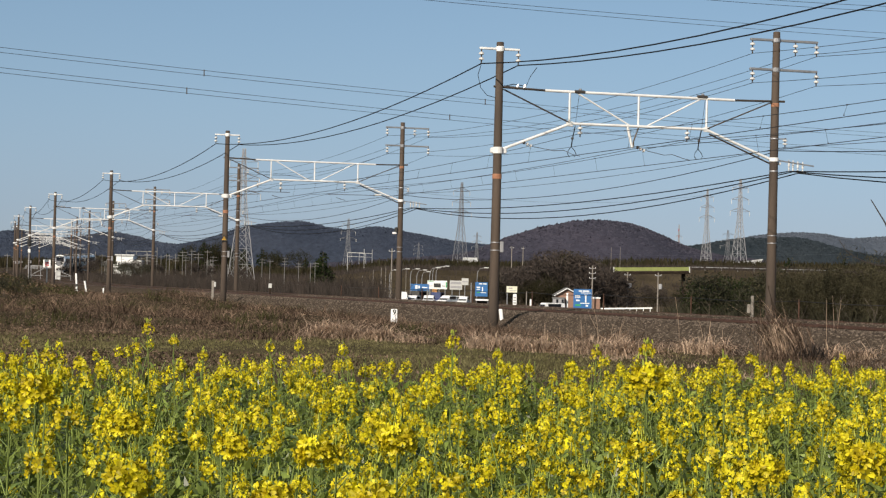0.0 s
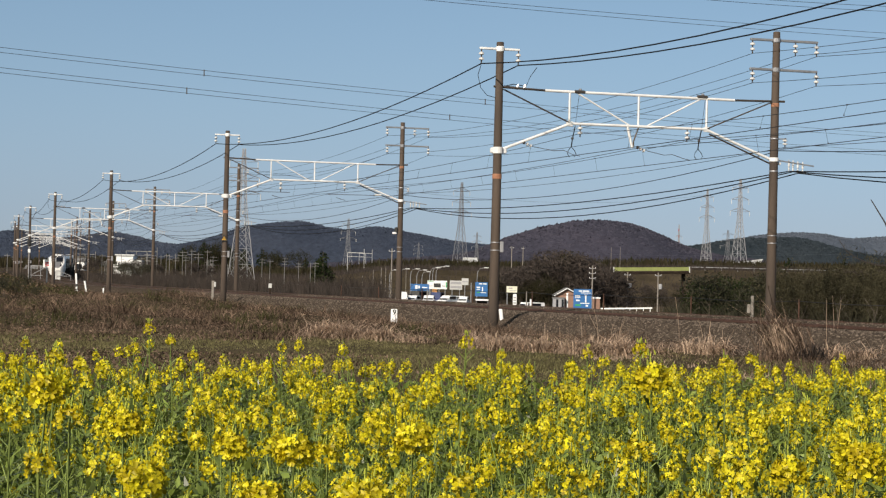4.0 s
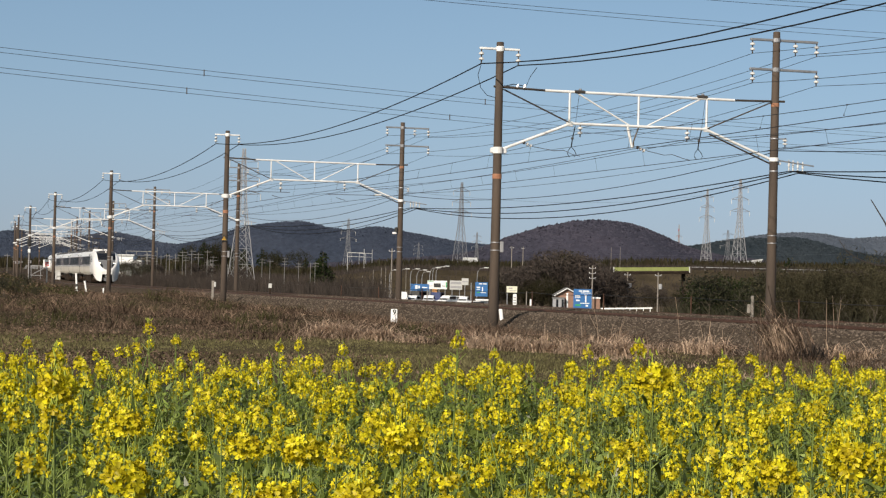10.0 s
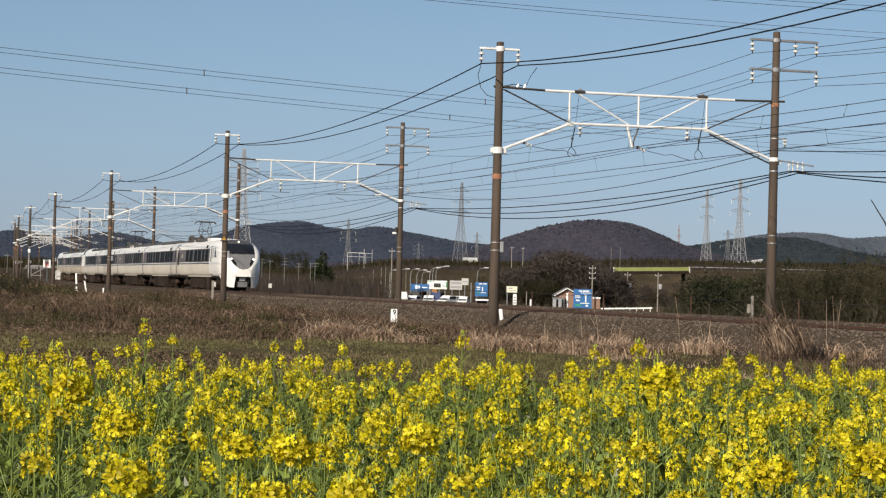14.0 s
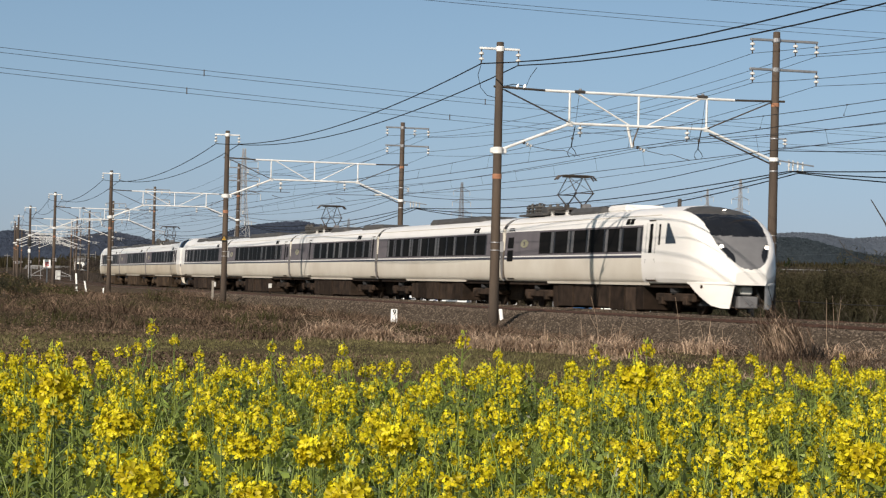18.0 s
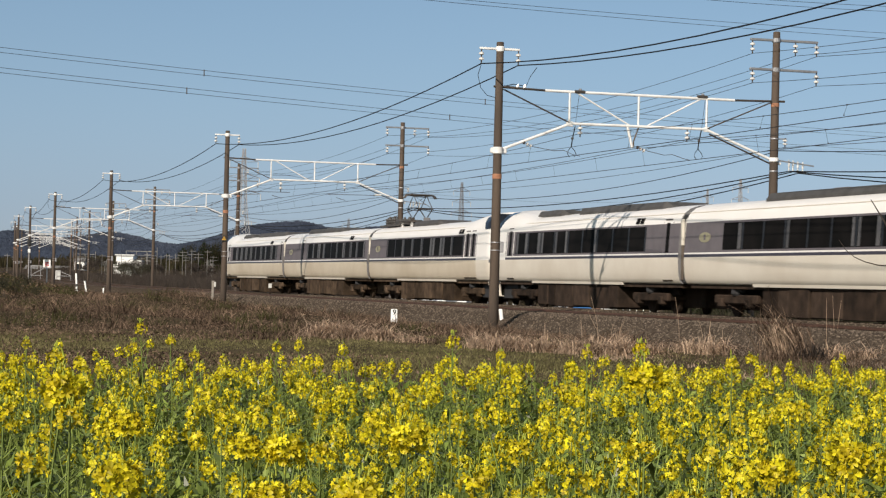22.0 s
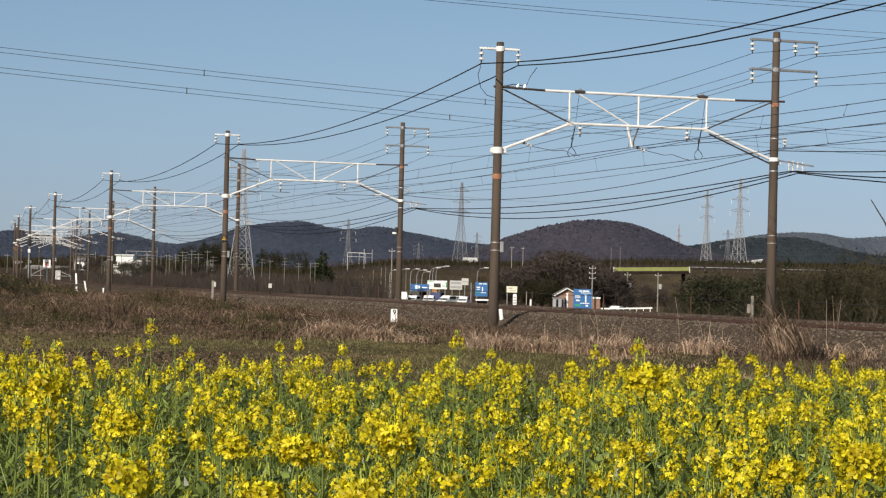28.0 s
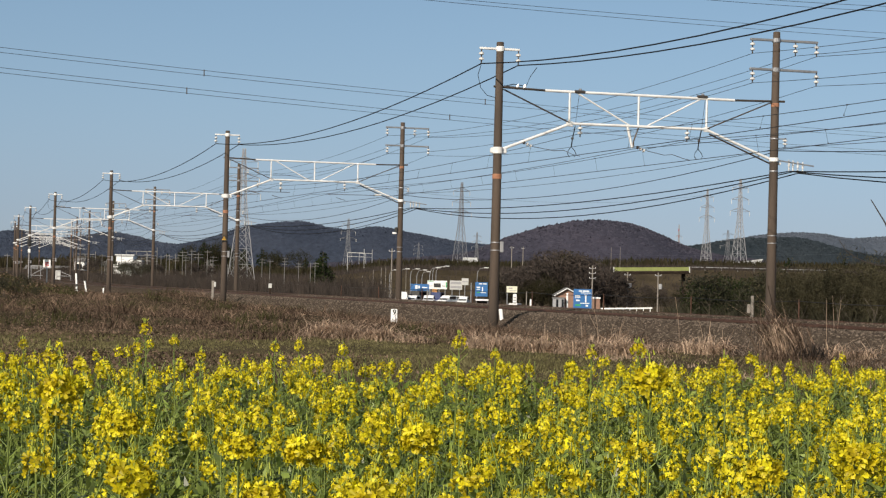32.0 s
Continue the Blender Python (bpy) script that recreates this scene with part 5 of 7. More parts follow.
def sway_motion():
    rng = random.Random(3)
    for p, m in SWAYING:
        ph, w1, w2, amp = rng.uniform(0, 6.3), rng.uniform(1.5, 2.3), rng.uniform(0.5, 0.8), rng.uniform(0.35, 0.9)
        rows = []
        for k in range(65):
            t = k * 0.5
            a = amp * (math.sin(w1 * t + ph) + 0.8 * math.sin(w2 * t + 2 * ph))
            b = 0.5 * amp * math.sin(w1 * 0.8 * t + ph * 1.7)
            rows.append((t, Matrix.Translation(m.translation) @ pose(0, 0, 0, b, a, 0) @ m.to_3x3().to_4x4()))
        walk(p, rows)
# ---------- scattered growth ----------
def blades(name, spots, material, label, category, h, w, rng, per=4, spread=0.12, droop=0.35, kind="stuff"):
    """Tufts of narrow bent blades; spots is (n, 3+) with a height factor in the last column."""
    n = len(spots)
    base = np.repeat(spots[:, :3], per, axis=0) + np.stack([rng.normal(0, spread, n * per), rng.normal(0, spread, n * per), np.full(n * per, -0.02)], 1)
    hh = np.repeat(spots[:, 3], per) * h * rng.uniform(0.55, 1.15, n * per)
    th = rng.uniform(0, 2 * np.pi, n * per)
    lean = np.stack([np.cos(th), np.sin(th), np.zeros_like(th)], 1) * (hh * droop * rng.uniform(0.3, 1.5, n * per))[:, None]
    ph = rng.uniform(0, np.pi, n * per)
    wide = np.stack([np.cos(ph), np.sin(ph) * 0.4, np.zeros_like(ph)], 1) * (w * rng.uniform(0.6, 1.3, n * per))[:, None]
    up = np.stack([np.zeros_like(hh), np.zeros_like(hh), hh], 1)
    mid, top = base + lean * 0.35 + up * 0.6, base + lean + up
    v = np.stack([base - wide / 2, base + wide / 2, mid - wide * 0.4, mid + wide * 0.4, top - wide * 0.06, top + wide * 0.06], 1).reshape(-1, 3)
    k = np.arange(n * per)[:, None] * 6
    f = np.concatenate([k + np.array([[0, 1, 3, 2]]), k + np.array([[2, 3, 5, 4]])], 0)
    return tagged(new(name, big_mesh(name, v, f, material)), label, category, kind=kind)


def arching(spots, material, h, w, rng, per, spread, reach=1.1):
    """A mesh of tufts whose narrow blades rise from one foot and arch over; spots as for blades."""
    n = len(spots) * per
    base = np.repeat(spots[:, :3], per, axis=0) + rng.normal(0, spread, (n, 3)) * np.array((1, 1, 0))
    hh = np.repeat(spots[:, 3], per) * h * rng.uniform(0.5, 1.2, n)
    th = rng.uniform(0, 2 * np.pi, n)
    out = np.stack([np.cos(th), np.sin(th), np.zeros(n)], 1) * (hh * reach * rng.uniform(0.1, 1.3, n))[:, None]
    ph = th + np.pi / 2 + rng.normal(0, 0.6, n)
    wide = np.stack([np.cos(ph), np.sin(ph), np.zeros(n)], 1) * (w * rng.uniform(0.6, 1.3, n))[:, None]
    fall = rng.uniform(0.3, 1.9, n)
    vs = []
    for t, k in ((0.0, 0.5), (0.4, 0.45), (0.75, 0.32), (1.0, 0.05)):
        c = base + out * t ** 1.6
        c[:, 2] += hh * (1.55 * t - (0.55 + 0.6 * fall) * t ** 2.2) - 0.02
        vs += [c - wide * k, c + wide * k]
    v = np.stack(vs, 1).reshape(-1, 3)
    k = np.arange(n)[:, None] * 8
    f = np.concatenate([k + np.array([[2 * i, 2 * i + 1, 2 * i + 3, 2 * i + 2]]) for i in range(3)], 0)
    return big_mesh("straw", v, f, material)


def litter(name, spots, material, label, size, lift, rng, per=3, spread=0.15):
    """Small withered leaves and bits of stalk lying and standing every way; spots as for blades."""
    n = len(spots) * per
    c = np.repeat(spots[:, :3], per, axis=0) + rng.normal(0, spread, (n, 3)) * np.array((1, 1, 0))
    c[:, 2] += np.repeat(spots[:, 3], per) * lift * rng.uniform(0, 1, n) ** 1.4
    a, b = rng.normal(0, 1, (n, 3)), rng.normal(0, 1, (n, 3))
    a /= np.linalg.norm(a, axis=1)[:, None]
    b = np.cross(a, b)
    b /= np.linalg.norm(b, axis=1)[:, None]
    k = size * rng.uniform(0.4, 1.5, n)[:, None]
    w = k * rng.uniform(0.15, 0.6, n)[:, None]
    v = np.stack([c - a * k, c - b * w, c + a * k, c + b * w], 1).reshape(-1, 3)
    return tagged(new(name, big_mesh(name, v, np.arange(4 * n).reshape(-1, 4), material)), label, "weeds", kind="stuff")


def scatter(rng, n, x0, x1, y0, y1, keep):
    x, y = rng.uniform(x0, x1, n), rng.uniform(y0, y1, n)
    ok = keep(x, y)
    x, y = x[ok], y[ok]
    return np.stack([x, y, ground_z(x, y), np.ones_like(x)], 1)


def line_scatter(rng, n, s0, s1, d0, d1):
    s, d = rng.uniform(s0, s1, n), rng.uniform(d0, d1, n)
    p = LU[None] * np.interp(s, TS, _along)[:, None] + LN[None] * (d + np.interp(s, TS, _side))[:, None]
    return np.stack([p[:, 0], p[:, 1], ground_z(p[:, 0], p[:, 1]), np.ones(n)], 1)


def toe_line(x):
    return 58.0 - 8.0 * sstep(0.0, 12.0, x)


def in_view(x, y, m=1.0):
    return np.abs(x) < 0.206 * y + m


def growth():
    rng = np.random.default_rng(21)
    g = scatter(rng, 30000, -14, 15, 38, 63, lambda x, y: in_view(x, y) & (y < toe_line(x) + 3) & (line_coords(x, y)[1] < 19.3))
    g[:, 3] *= 0.75 + 0.35 * noise2(g[:, 0] * 0.5, g[:, 1] * 0.25, 2)
    blades("meadow_grass", g, GRASS, "short dull green meadow grass", "grass", 0.10, 0.022, rng, 3, 0.08, 0.7)
    dry = g[noise2(g[:, 0] * 0.22 + 1.0, g[:, 1] * 0.3, 3) - 0.06 * g[:, 0] + rng.normal(0, 0.3, len(g)) > 0.36]
    litter("meadow_litter", dry, WEED, "dry brown litter in the meadow grass", 0.04, 0.07, rng, 2, 0.12)

    def scrub(x, y):
        s, d = line_coords(x, y)
        return in_view(x, y) & (y > toe_line(x) - 1 + 2.0 * noise2(x * 0.7, y * 0.4)) & (d < D_LEFT - 0.6 + 0.5 * noise2(x, y))
    w = np.concatenate([scatter(rng, 34000, -26, 12, 50, 120, scrub), scatter(rng, 9000, -45, 0, 120, 230, scrub)])
    w[:, 3] *= 0.45 + 1.3 * np.maximum(0, noise2(w[:, 0] * 0.7, w[:, 1] * 0.35, 3)) ** 1.5 + 0.4 * (rng.random(len(w)) < 0.06)
    w = w[(np.abs(w[:, 0] + 1.66) > 0.35) | (w[:, 1] > 79.1) | (w[:, 1] < 72)]
    w = w[(w[:, 0] < -3.9) | (w[:, 0] > -1.0) | (w[:, 1] > 60.4)]
    pick = noise2(w[:, 0] * 0.33, w[:, 1] * 0.13, 7) + rng.normal(0, 0.25, len(w))
    blades("brown_weeds", w[pick < 0.8], WEED, "matted brown dead weeds on the bank", "weeds", 0.14, 0.018, rng, 2, 0.2, 1.3)
    litter("withered_leaves", w[pick < 0.85], WEED, "withered brown leaves and stalks matted on the bank", 0.033, 0.2, rng, 7, 0.24)
    blades("olive_weeds", w[pick >= 0.8], GREEN_WEED, "low olive green weeds on the bank", "weeds", 0.16, 0.024, rng, 3, 0.2, 1.2)
    litter("low_leaves", w[pick >= 0.7], GREEN_WEED, "low olive green leaves on the bank", 0.038, 0.17, rng, 6, 0.2)
    # denser tussocks that stand out of the bank
    c = scatter(rng, 170, -22, 8, 58, 112, scrub)
    for name, part_of, material, label in (("brown_tussocks", c[: len(c) * 2 // 3], WEED, "dense brown tussocks of dead weeds on the bank"), ("olive_tussocks", c[len(c) * 2 // 3:], GREEN_WEED, "olive green tussocks on the bank")):
        k = np.repeat(part_of, 34, axis=0)
        k[:, :2] += rng.normal(0, 1, (len(k), 2)) * np.array((0.42, 0.3))
        k[:, 2] = ground_z(k[:, 0], k[:, 1])
        k[:, 3] = rng.uniform(0.6, 1.3, len(k))
        blades(name, k, material, label, "weeds", 0.36, 0.03, rng, 3, 0.1, 0.9)
    knoll = scatter(rng, 5000, -27, -17, 88, 120, lambda x, y: (((x + 22.3) / 4.2) ** 2 + ((y - 104) / 14) ** 2 < 1))
    blades("knoll_weeds", knoll, GREEN_WEED, "rough olive brown weeds on a low mound", "weeds", 0.30, 0.03, rng, 3, 0.25, 0.8)
    litter("mound_leaves", knoll, GREEN_WEED, "olive brown leaves on a low mound", 0.075, 0.36, rng, 5, 0.25)
    litter("mound_stalks", knoll, WEED, "brown dead stalks on a low mound", 0.07, 0.4, rng, 3, 0.25)

    def straw_keep(x, y):
        s, d = line_coords(x, y)
        return in_view(x, y) & (d > 16.9 + 0.5 * noise2(x * 0.9, y * 0.5)) & (d < 18.3 + 0.6 * noise2(x * 1.1, y * 0.6, 8)) & (rng.random(len(x)) < np.clip(0.12 + 1.0 * noise2(x * 1.2, y * 0.55, 5), 0.04, 1))
    st = line_scatter(rng, 5000, 28, 80, 16.6, 18.9)
    st = st[straw_keep(st[:, 0], st[:, 1])]
    st[:, 3] *= 0.5 + 0.9 * np.maximum(0, noise2(st[:, 0] * 1.7, st[:, 1] * 0.8, 6) + 0.3)
    tagged(new("dry_straw", arching(st, STRAW, 0.20, 0.013, rng, 7, 0.05)), "pale dry straw along the foot of the track", "dry grass", kind="stuff")
    tuft = np.concatenate([line_scatter(rng, 70, 40, 66, 13.0, 15.6), line_scatter(rng, 90, 34, 62, 15.6, 19.0)])
    tuft = tuft[(tuft[:, 1] > toe_line(tuft[:, 0]) + 0.3) & (tuft[:, 1] < toe_line(tuft[:, 0]) + 4)]
    tuft = tuft[(tuft[:, 0] < -3.9) | (tuft[:, 0] > -1.0) | (tuft[:, 1] > 60.4)]
    tuft[:, 3] = rng.uniform(0.5, 1.2, len(tuft))
    tagged(new("brown_straw", arching(tuft, WEED, 0.34, 0.016, rng, 26, 0.10)), "brown tufts of dead grass along the foot of the track", "dry grass", kind="stuff")
    shoulder = line_scatter(rng, 16000, 30, 150, 18.2, 22.7)
    shoulder = shoulder[(np.abs(shoulder[:, 0] + 1.66) > 0.3) | (shoulder[:, 1] > 79) | (shoulder[:, 1] < 74)]
    shoulder[:, 3] *= 0.4 + 0.9 * np.maximum(0, noise2(shoulder[:, 0] * 1.3, shoulder[:, 1] * 0.6, 11))
    blades("shoulder_weeds", shoulder, WEED, "thin dead weeds growing on the ballast shoulder", "weeds", 0.22, 0.014, rng, 2, 0.14, 1.2)
    # loose stones on the near shoulder
    q = np.concatenate([line_scatter(rng, 21000, 32, 135, 20.2, 23.4), line_scatter(rng, 15000, 30, 80, 19.6, 23.0), line_scatter(rng, 9000, 36, 120, 24.7, 27.0)])
    s, d = line_coords(q[:, 0], q[:, 1])
    q[:, 2] = rail_z(s) + np.interp(d - D_NEAR, [p[0] for p in BED], [p[1] for p in BED])
    q[:, 2] = np.maximum(q[:, 2], ground_z(q[:, 0], q[:, 1]))
    r = (rng.uniform(0.02, 0.048, len(q)) * np.where(np.arange(len(q)) < 21000, 1.0, 0.65))[:, None, None]
    cube = np.array([(1, 0, 0), (0, 1, 0.1), (-1, 0, 0), (0, -1, -0.1), (0, 0, 0.85), (0.2, 0, -0.6)], float)[:5]
    v = q[:, None, :3] + cube[None] * r * rng.uniform(0.6, 1.3, (len(q), 5, 1))
    f = np.array([(0, 1, 4), (1, 2, 4), (2, 3, 4), (3, 0, 4)])
    f = (f[None] + (np.arange(len(q)) * 5)[:, None, None]).reshape(-1, 3)
    tagged(new("ballast_stones", big_mesh("ballast_stones", v.reshape(-1, 3), f, STONE)), "loose brown ballast stones beside the rails", "stones", kind="stuff")


growth()


def straw_clump(x, y, h, n, spread, label, material=STRAW, width=0.013, reach=1.25, lean=0.0):
    rng = np.random.default_rng(int(abs(x * 100) + y * 10))
    spots = np.stack([rng.normal(0, spread, n), rng.normal(0, spread * 0.6, n), np.zeros(n), rng.uniform(0.6, 1.1, n)], 1)
    me = arching(spots, material, h, width, rng, 9, 0.06, reach)
    for v in me.vertices:
        v.co.x += lean * max(0.0, v.co.z)
    tagged(new("straw_clump", me), label, "dry grass", "straw clumps at the track's foot", "stuff").matrix_basis = pose(x, y, float(ground_z(x, y)))


# foot, height, tufts and spread of each clump
for x, y, h, n, spread in ((-3.2, 60.3, 0.62, 26, 0.16), (-2.85, 60.2, 0.5, 16, 0.14), (-2.4, 60.0, 0.44, 26, 0.22), (-1.85, 59.6, 0.42, 22, 0.2), (-1.45, 59.4, 0.5, 14, 0.16), (-0.75, 58.6, 0.34, 12, 0.3),
                           (1.25, 55.6, 0.5, 24, 0.26), (1.75, 54.4, 0.48, 26, 0.26), (2.25, 54.0, 0.44, 26, 0.25), (2.75, 53.6, 0.40, 20, 0.2), (3.35, 52.6, 0.46, 22, 0.22),
                           (3.8, 51.8, 0.52, 26, 0.24), (4.25, 50.9, 0.46, 26, 0.24), (4.75, 50.6, 0.36, 18, 0.24), (5.75, 50.6, 0.40, 14, 0.22), (6.15, 49.2, 0.46, 18, 0.2), (8.5, 46.8, 0.4, 14, 0.25), (9.3, 46.5, 0.4, 12, 0.3)):
    straw_clump(x, y, h * 1.25, int(n * 2.2), spread, "dry drooping straw clump at the track's foot", width=0.018)
    straw_clump(x + 0.1, y + 0.25, h * 0.85, n // 2, spread * 1.3, "withered brown grass behind a straw clump", WEED)
# tall upright wisps
for x, y, h, n in ((2.52, 53.9, 0.95, 5), (4.05, 51.6, 1.0, 6), (4.3, 51.2, 0.7, 5), (1.95, 54.6, 0.75, 4), (5.95, 49.8, 0.8, 4)):
    straw_clump(x, y, h, n, 0.07, "tall wisp of dry straw at the track's foot", STRAW, 0.012, 0.22, 0.08)
straw_clump(7.45, 46.6, 1.6, 60, 0.2, "tall brown straw clump leaning at the track's foot", WEED, 0.016, 0.6, -0.45)
straw_clump(7.4, 46.3, 1.45, 20, 0.2, "pale straw in a tall leaning brown clump", STRAW, 0.012, 0.5, -0.4)
straw_clump(7.75, 46.2, 0.6, 22, 0.22, "dark brown straw clump at the track's foot", TWIG, 0.018, 0.8)
straw_clump(7.1, 45.8, 0.5, 16, 0.25, "withered brown grass at the track's foot", WEED, 0.016, 0.8)


def dead_stalk(points, r, label, material=STRAW):
    mb = Mesh().tube(points, r, 5, r * 0.45)
    p0 = Vector(points[0])
    mb.v = [tuple(Vector(v) - p0) for v in mb.v]
    ob = single("dead_stalk", mb, material, Matrix.Translation(p0), label, "dead stalk", "dead stalks by the track")
    return ob


for x, y, h, lx in ((5.6, 51.7, 1.3, -0.13), (5.97, 50.0, 0.83, -0.15), (6.39, 50.1, 0.58, 0.0), (10.52, 67.4, 1.36, -0.93), (10.06, 63.6, 1.12, -0.81), (10.59, 67.4, 1.24, -0.22), (8.56, 49.0, 1.34, -0.02),
                    (9.09, 51.0, 1.41, -0.06), (9.41, 52.5, 1.3, 0.09), (3.78, 52.6, 1.41, -0.23), (3.82, 52.5, 1.03, -0.34), (3.47, 54.1, 0.83, -0.05), (2.12, 55.8, 0.75, 0.24), (2.95, 54.3, 0.65, -0.04),
                    (2.57, 55.0, 0.73, 0.01), (-3.49, 74.4, 0.56, -0.15), (4.23, 55.1, 0.59, 0.06)):
    z = float(ground_z(x, y)) - 0.05
    dead_stalk([(x, y, z), (x + lx * 0.3, y, z + h * 0.55), (x + lx, y, z + h)], 0.0055, "thin pale dead stalk standing in straw")


for k in range(8):
    rng = random.Random(70 + k)
    x, y = 0.2 + rng.uniform(-0.09, 0.12), 14.2 + rng.uniform(-0.3, 0.3)
    h = rng.uniform(0.95, 1.28)
    dead_stalk([(x, y, -0.05), (x + rng.uniform(-0.04, 0.04), y, h * 0.6), (x + rng.uniform(-0.09, 0.09), y, h)], 0.005, "thin dark dead stalk at the field's far edge", WEED)


# ---------- bushes and trees ----------
def leaf_cloud(rng, blobs, n, size, flat=0.6):
    """Small leaf quads over uneven blobs (x, y, z, rx, rz)."""
    vs = []
    total = sum(b[3] * b[4] for b in blobs)
    for bx, by, bz, rx, rz in blobs:
        m = max(8, int(n * rx * rz / total))
        o = rng.normal(0, 1, (m, 3))
        o /= np.linalg.norm(o, axis=1)[:, None]
        rad = rng.uniform(0.45, 1.0, m) ** 0.5
        c = np.array((bx, by, bz)) + o * rad[:, None] * np.array((rx, rx, rz)) + rng.normal(0, size * 0.6, (m, 3))
        a, b = rng.normal(0, 1, (m, 3)), rng.normal(0, 1, (m, 3))
        a /= np.linalg.norm(a, axis=1)[:, None]
        b = np.cross(a, b)
        b /= np.linalg.norm(b, axis=1)[:, None]
        s = size * rng.uniform(0.5, 1.3, m)[:, None]
        vs.append(np.stack([c - a * s, c - b * s * flat, c + a * s, c + b * s * flat], 1).reshape(-1, 3))
    v = np.concatenate(vs)
    return v, np.arange(len(v)).reshape(-1, 4)


def woody(seed, h, spread, depth=3, lean=0.12, first=0.25):
    """Trunk and limbs as one tapered mesh, twigs as another."""
    rng = random.Random(seed)
    wood, twigs = Mesh(), Mesh()

    def grow(p, d, length, r, level):
        q = p + d * length
        mid = p.lerp(q, 0.5) + Vector((rng.uniform(-1, 1), rng.uniform(-1, 1), 0)) * length * 0.06
        (wood if level < 2 else twigs).tube([p, mid, q] if level < 3 else [p, q], r, 5 if level < 2 else 3, r * 0.55, False)
        if level >= depth:
            return
        for k in range(rng.randint(3, 5) if level else rng.randint(5, 7)):
            t = rng.uniform(first if level == 0 else 0.3, 1.0)
            a = rng.uniform(0, 2 * math.pi)
            side = Vector((math.cos(a), math.sin(a), 0)) * spread
            nd = (d * 0.6 + side + Vector((0, 0, 0.35))).normalized()
            grow(p.lerp(q, t), nd, length * rng.uniform(0.38, 0.6), r * 0.45, level + 1)

    grow(Vector((0, 0, -0.2)), Vector((rng.uniform(-lean, lean), rng.uniform(-lean, lean), 1)).normalized(), h * 0.62, h * 0.017, 0)
    return wood, twigs


def bare_tree(seed, h):
    t = thing("bare_tree", Matrix.Identity(4), "leafless brown tree with fine twigs", "tree", "bare trees behind the railway")
    wood, twigs = woody(seed, h, 0.75, 3)
    part("trunk", wood, BARK, t, "grey brown trunk and limbs")
    part("limbs", twigs, WOOD_TWIG, t, "bare brown limbs")
    rng = np.random.default_rng(seed)
    blobs = [(rng.normal(0, h * 0.15), rng.normal(0, h * 0.15), h * rng.uniform(0.35, 0.88), h * rng.uniform(0.1, 0.17), h * rng.uniform(0.1, 0.16)) for k in range(14)]
    v, f = leaf_cloud(rng, blobs, 1000, h * 0.046, 0.16)
    tagged(new("crown", big_mesh("crown", v, f, WOOD_TWIG)), "haze of fine bare twigs").parent = t
    return t


def leafy_tree(seed, h, w, material, label, category, n=1500, size=0.11, flat=0.6):
    rng = np.random.default_rng(seed)
    t = thing("evergreen_bush" if category == "bush" else "evergreen_tree", Matrix.Identity(4), label, category, "evergreen growth behind the railway")
    wood, _ = woody(seed, h * 0.8, 0.7, 2)
    part("trunk", wood, BARK, t, "brown trunk and limbs")
    blobs = [(rng.normal(0, w * 0.26), rng.normal(0, w * 0.26), h * rng.uniform(0.35, 0.84), w * rng.uniform(0.13, 0.26), h * rng.uniform(0.09, 0.19)) for k in range(13)]
    blobs.append((0, 0, h * 0.86, w * 0.16, h * 0.14))
    v, f = leaf_cloud(rng, blobs, n, size, flat)
    new("crown", big_mesh("crown", v, f, material)).parent = t
    return t


def conifer(seed, h, w):
    rng = np.random.default_rng(seed)
    t = thing("conifer", Matrix.Identity(4), "dark green pointed conifer", "tree", "conifers behind the railway")
    part("trunk", Mesh().tube([(0, 0, -0.3), (0, 0, h * 0.95)], h * 0.02, 6, h * 0.004), BARK, t)
    blobs = [(rng.normal(0, w * 0.1), rng.normal(0, w * 0.1), h * (0.12 + 0.8 * k / 11), w * 0.52 * (1 - (k / 11.5) ** 1.3) + 0.1, h * 0.075) for k in range(12)]
    v, f = leaf_cloud(rng, blobs, 950, h * 0.031)
    new("crown", big_mesh("crown", v, f, EVERGREEN)).parent = t
    return t


KINDS = {
    "bush": [leafy_tree(60 + i, 3.0, 3.2, EVERGREEN, "dense dark evergreen bush behind the track", "bush", 1600, 0.078) for i in range(3)],
    "olive": [leafy_tree(70 + i, 3.0, 3.2, OLIVE, "olive brown bush behind the track", "bush", 1400, 0.072) for i in range(3)],
    "brush": [leafy_tree(65 + i, 3.2, 3.4, BRUSH, "brown olive brush with few leaves behind the track", "bush", 2000, 0.10, 0.13) for i in range(3)],
    "bare": [bare_tree(80 + i, 6.0) for i in range(4)],
    "conifer": [conifer(90 + i, 7.0, 3.4) for i in range(2)],
    "wood": [leafy_tree(75 + i, 7.0, 6.0, WOODLAND, "dark evergreen tree in a roadside wood", "tree", 2000, 0.145, 0.4) for i in range(2)],
}
USED = set()


def plant(kind, x, y, scale, tall=1.0, i=None, z=None):
    rng = random.Random(int(x * 31 + y * 17))
    options = KINDS[kind]
    src = options[(rng.randrange(len(options)) if i is None else i) % len(options)]
    zz = float(ground_z(x, y)) - 0.1 if z is None else z
    m = pose(x, y, zz, 0, 0, rng.uniform(0, 360)) @ Matrix.Diagonal((scale, scale, scale * tall, 1))
    if src.name not in USED:
        USED.add(src.name)
        src.matrix_basis = m
        return src
    return copy_thing(src, m @ Matrix.Diagonal((*(1 / k for k in src.scale), 1)))


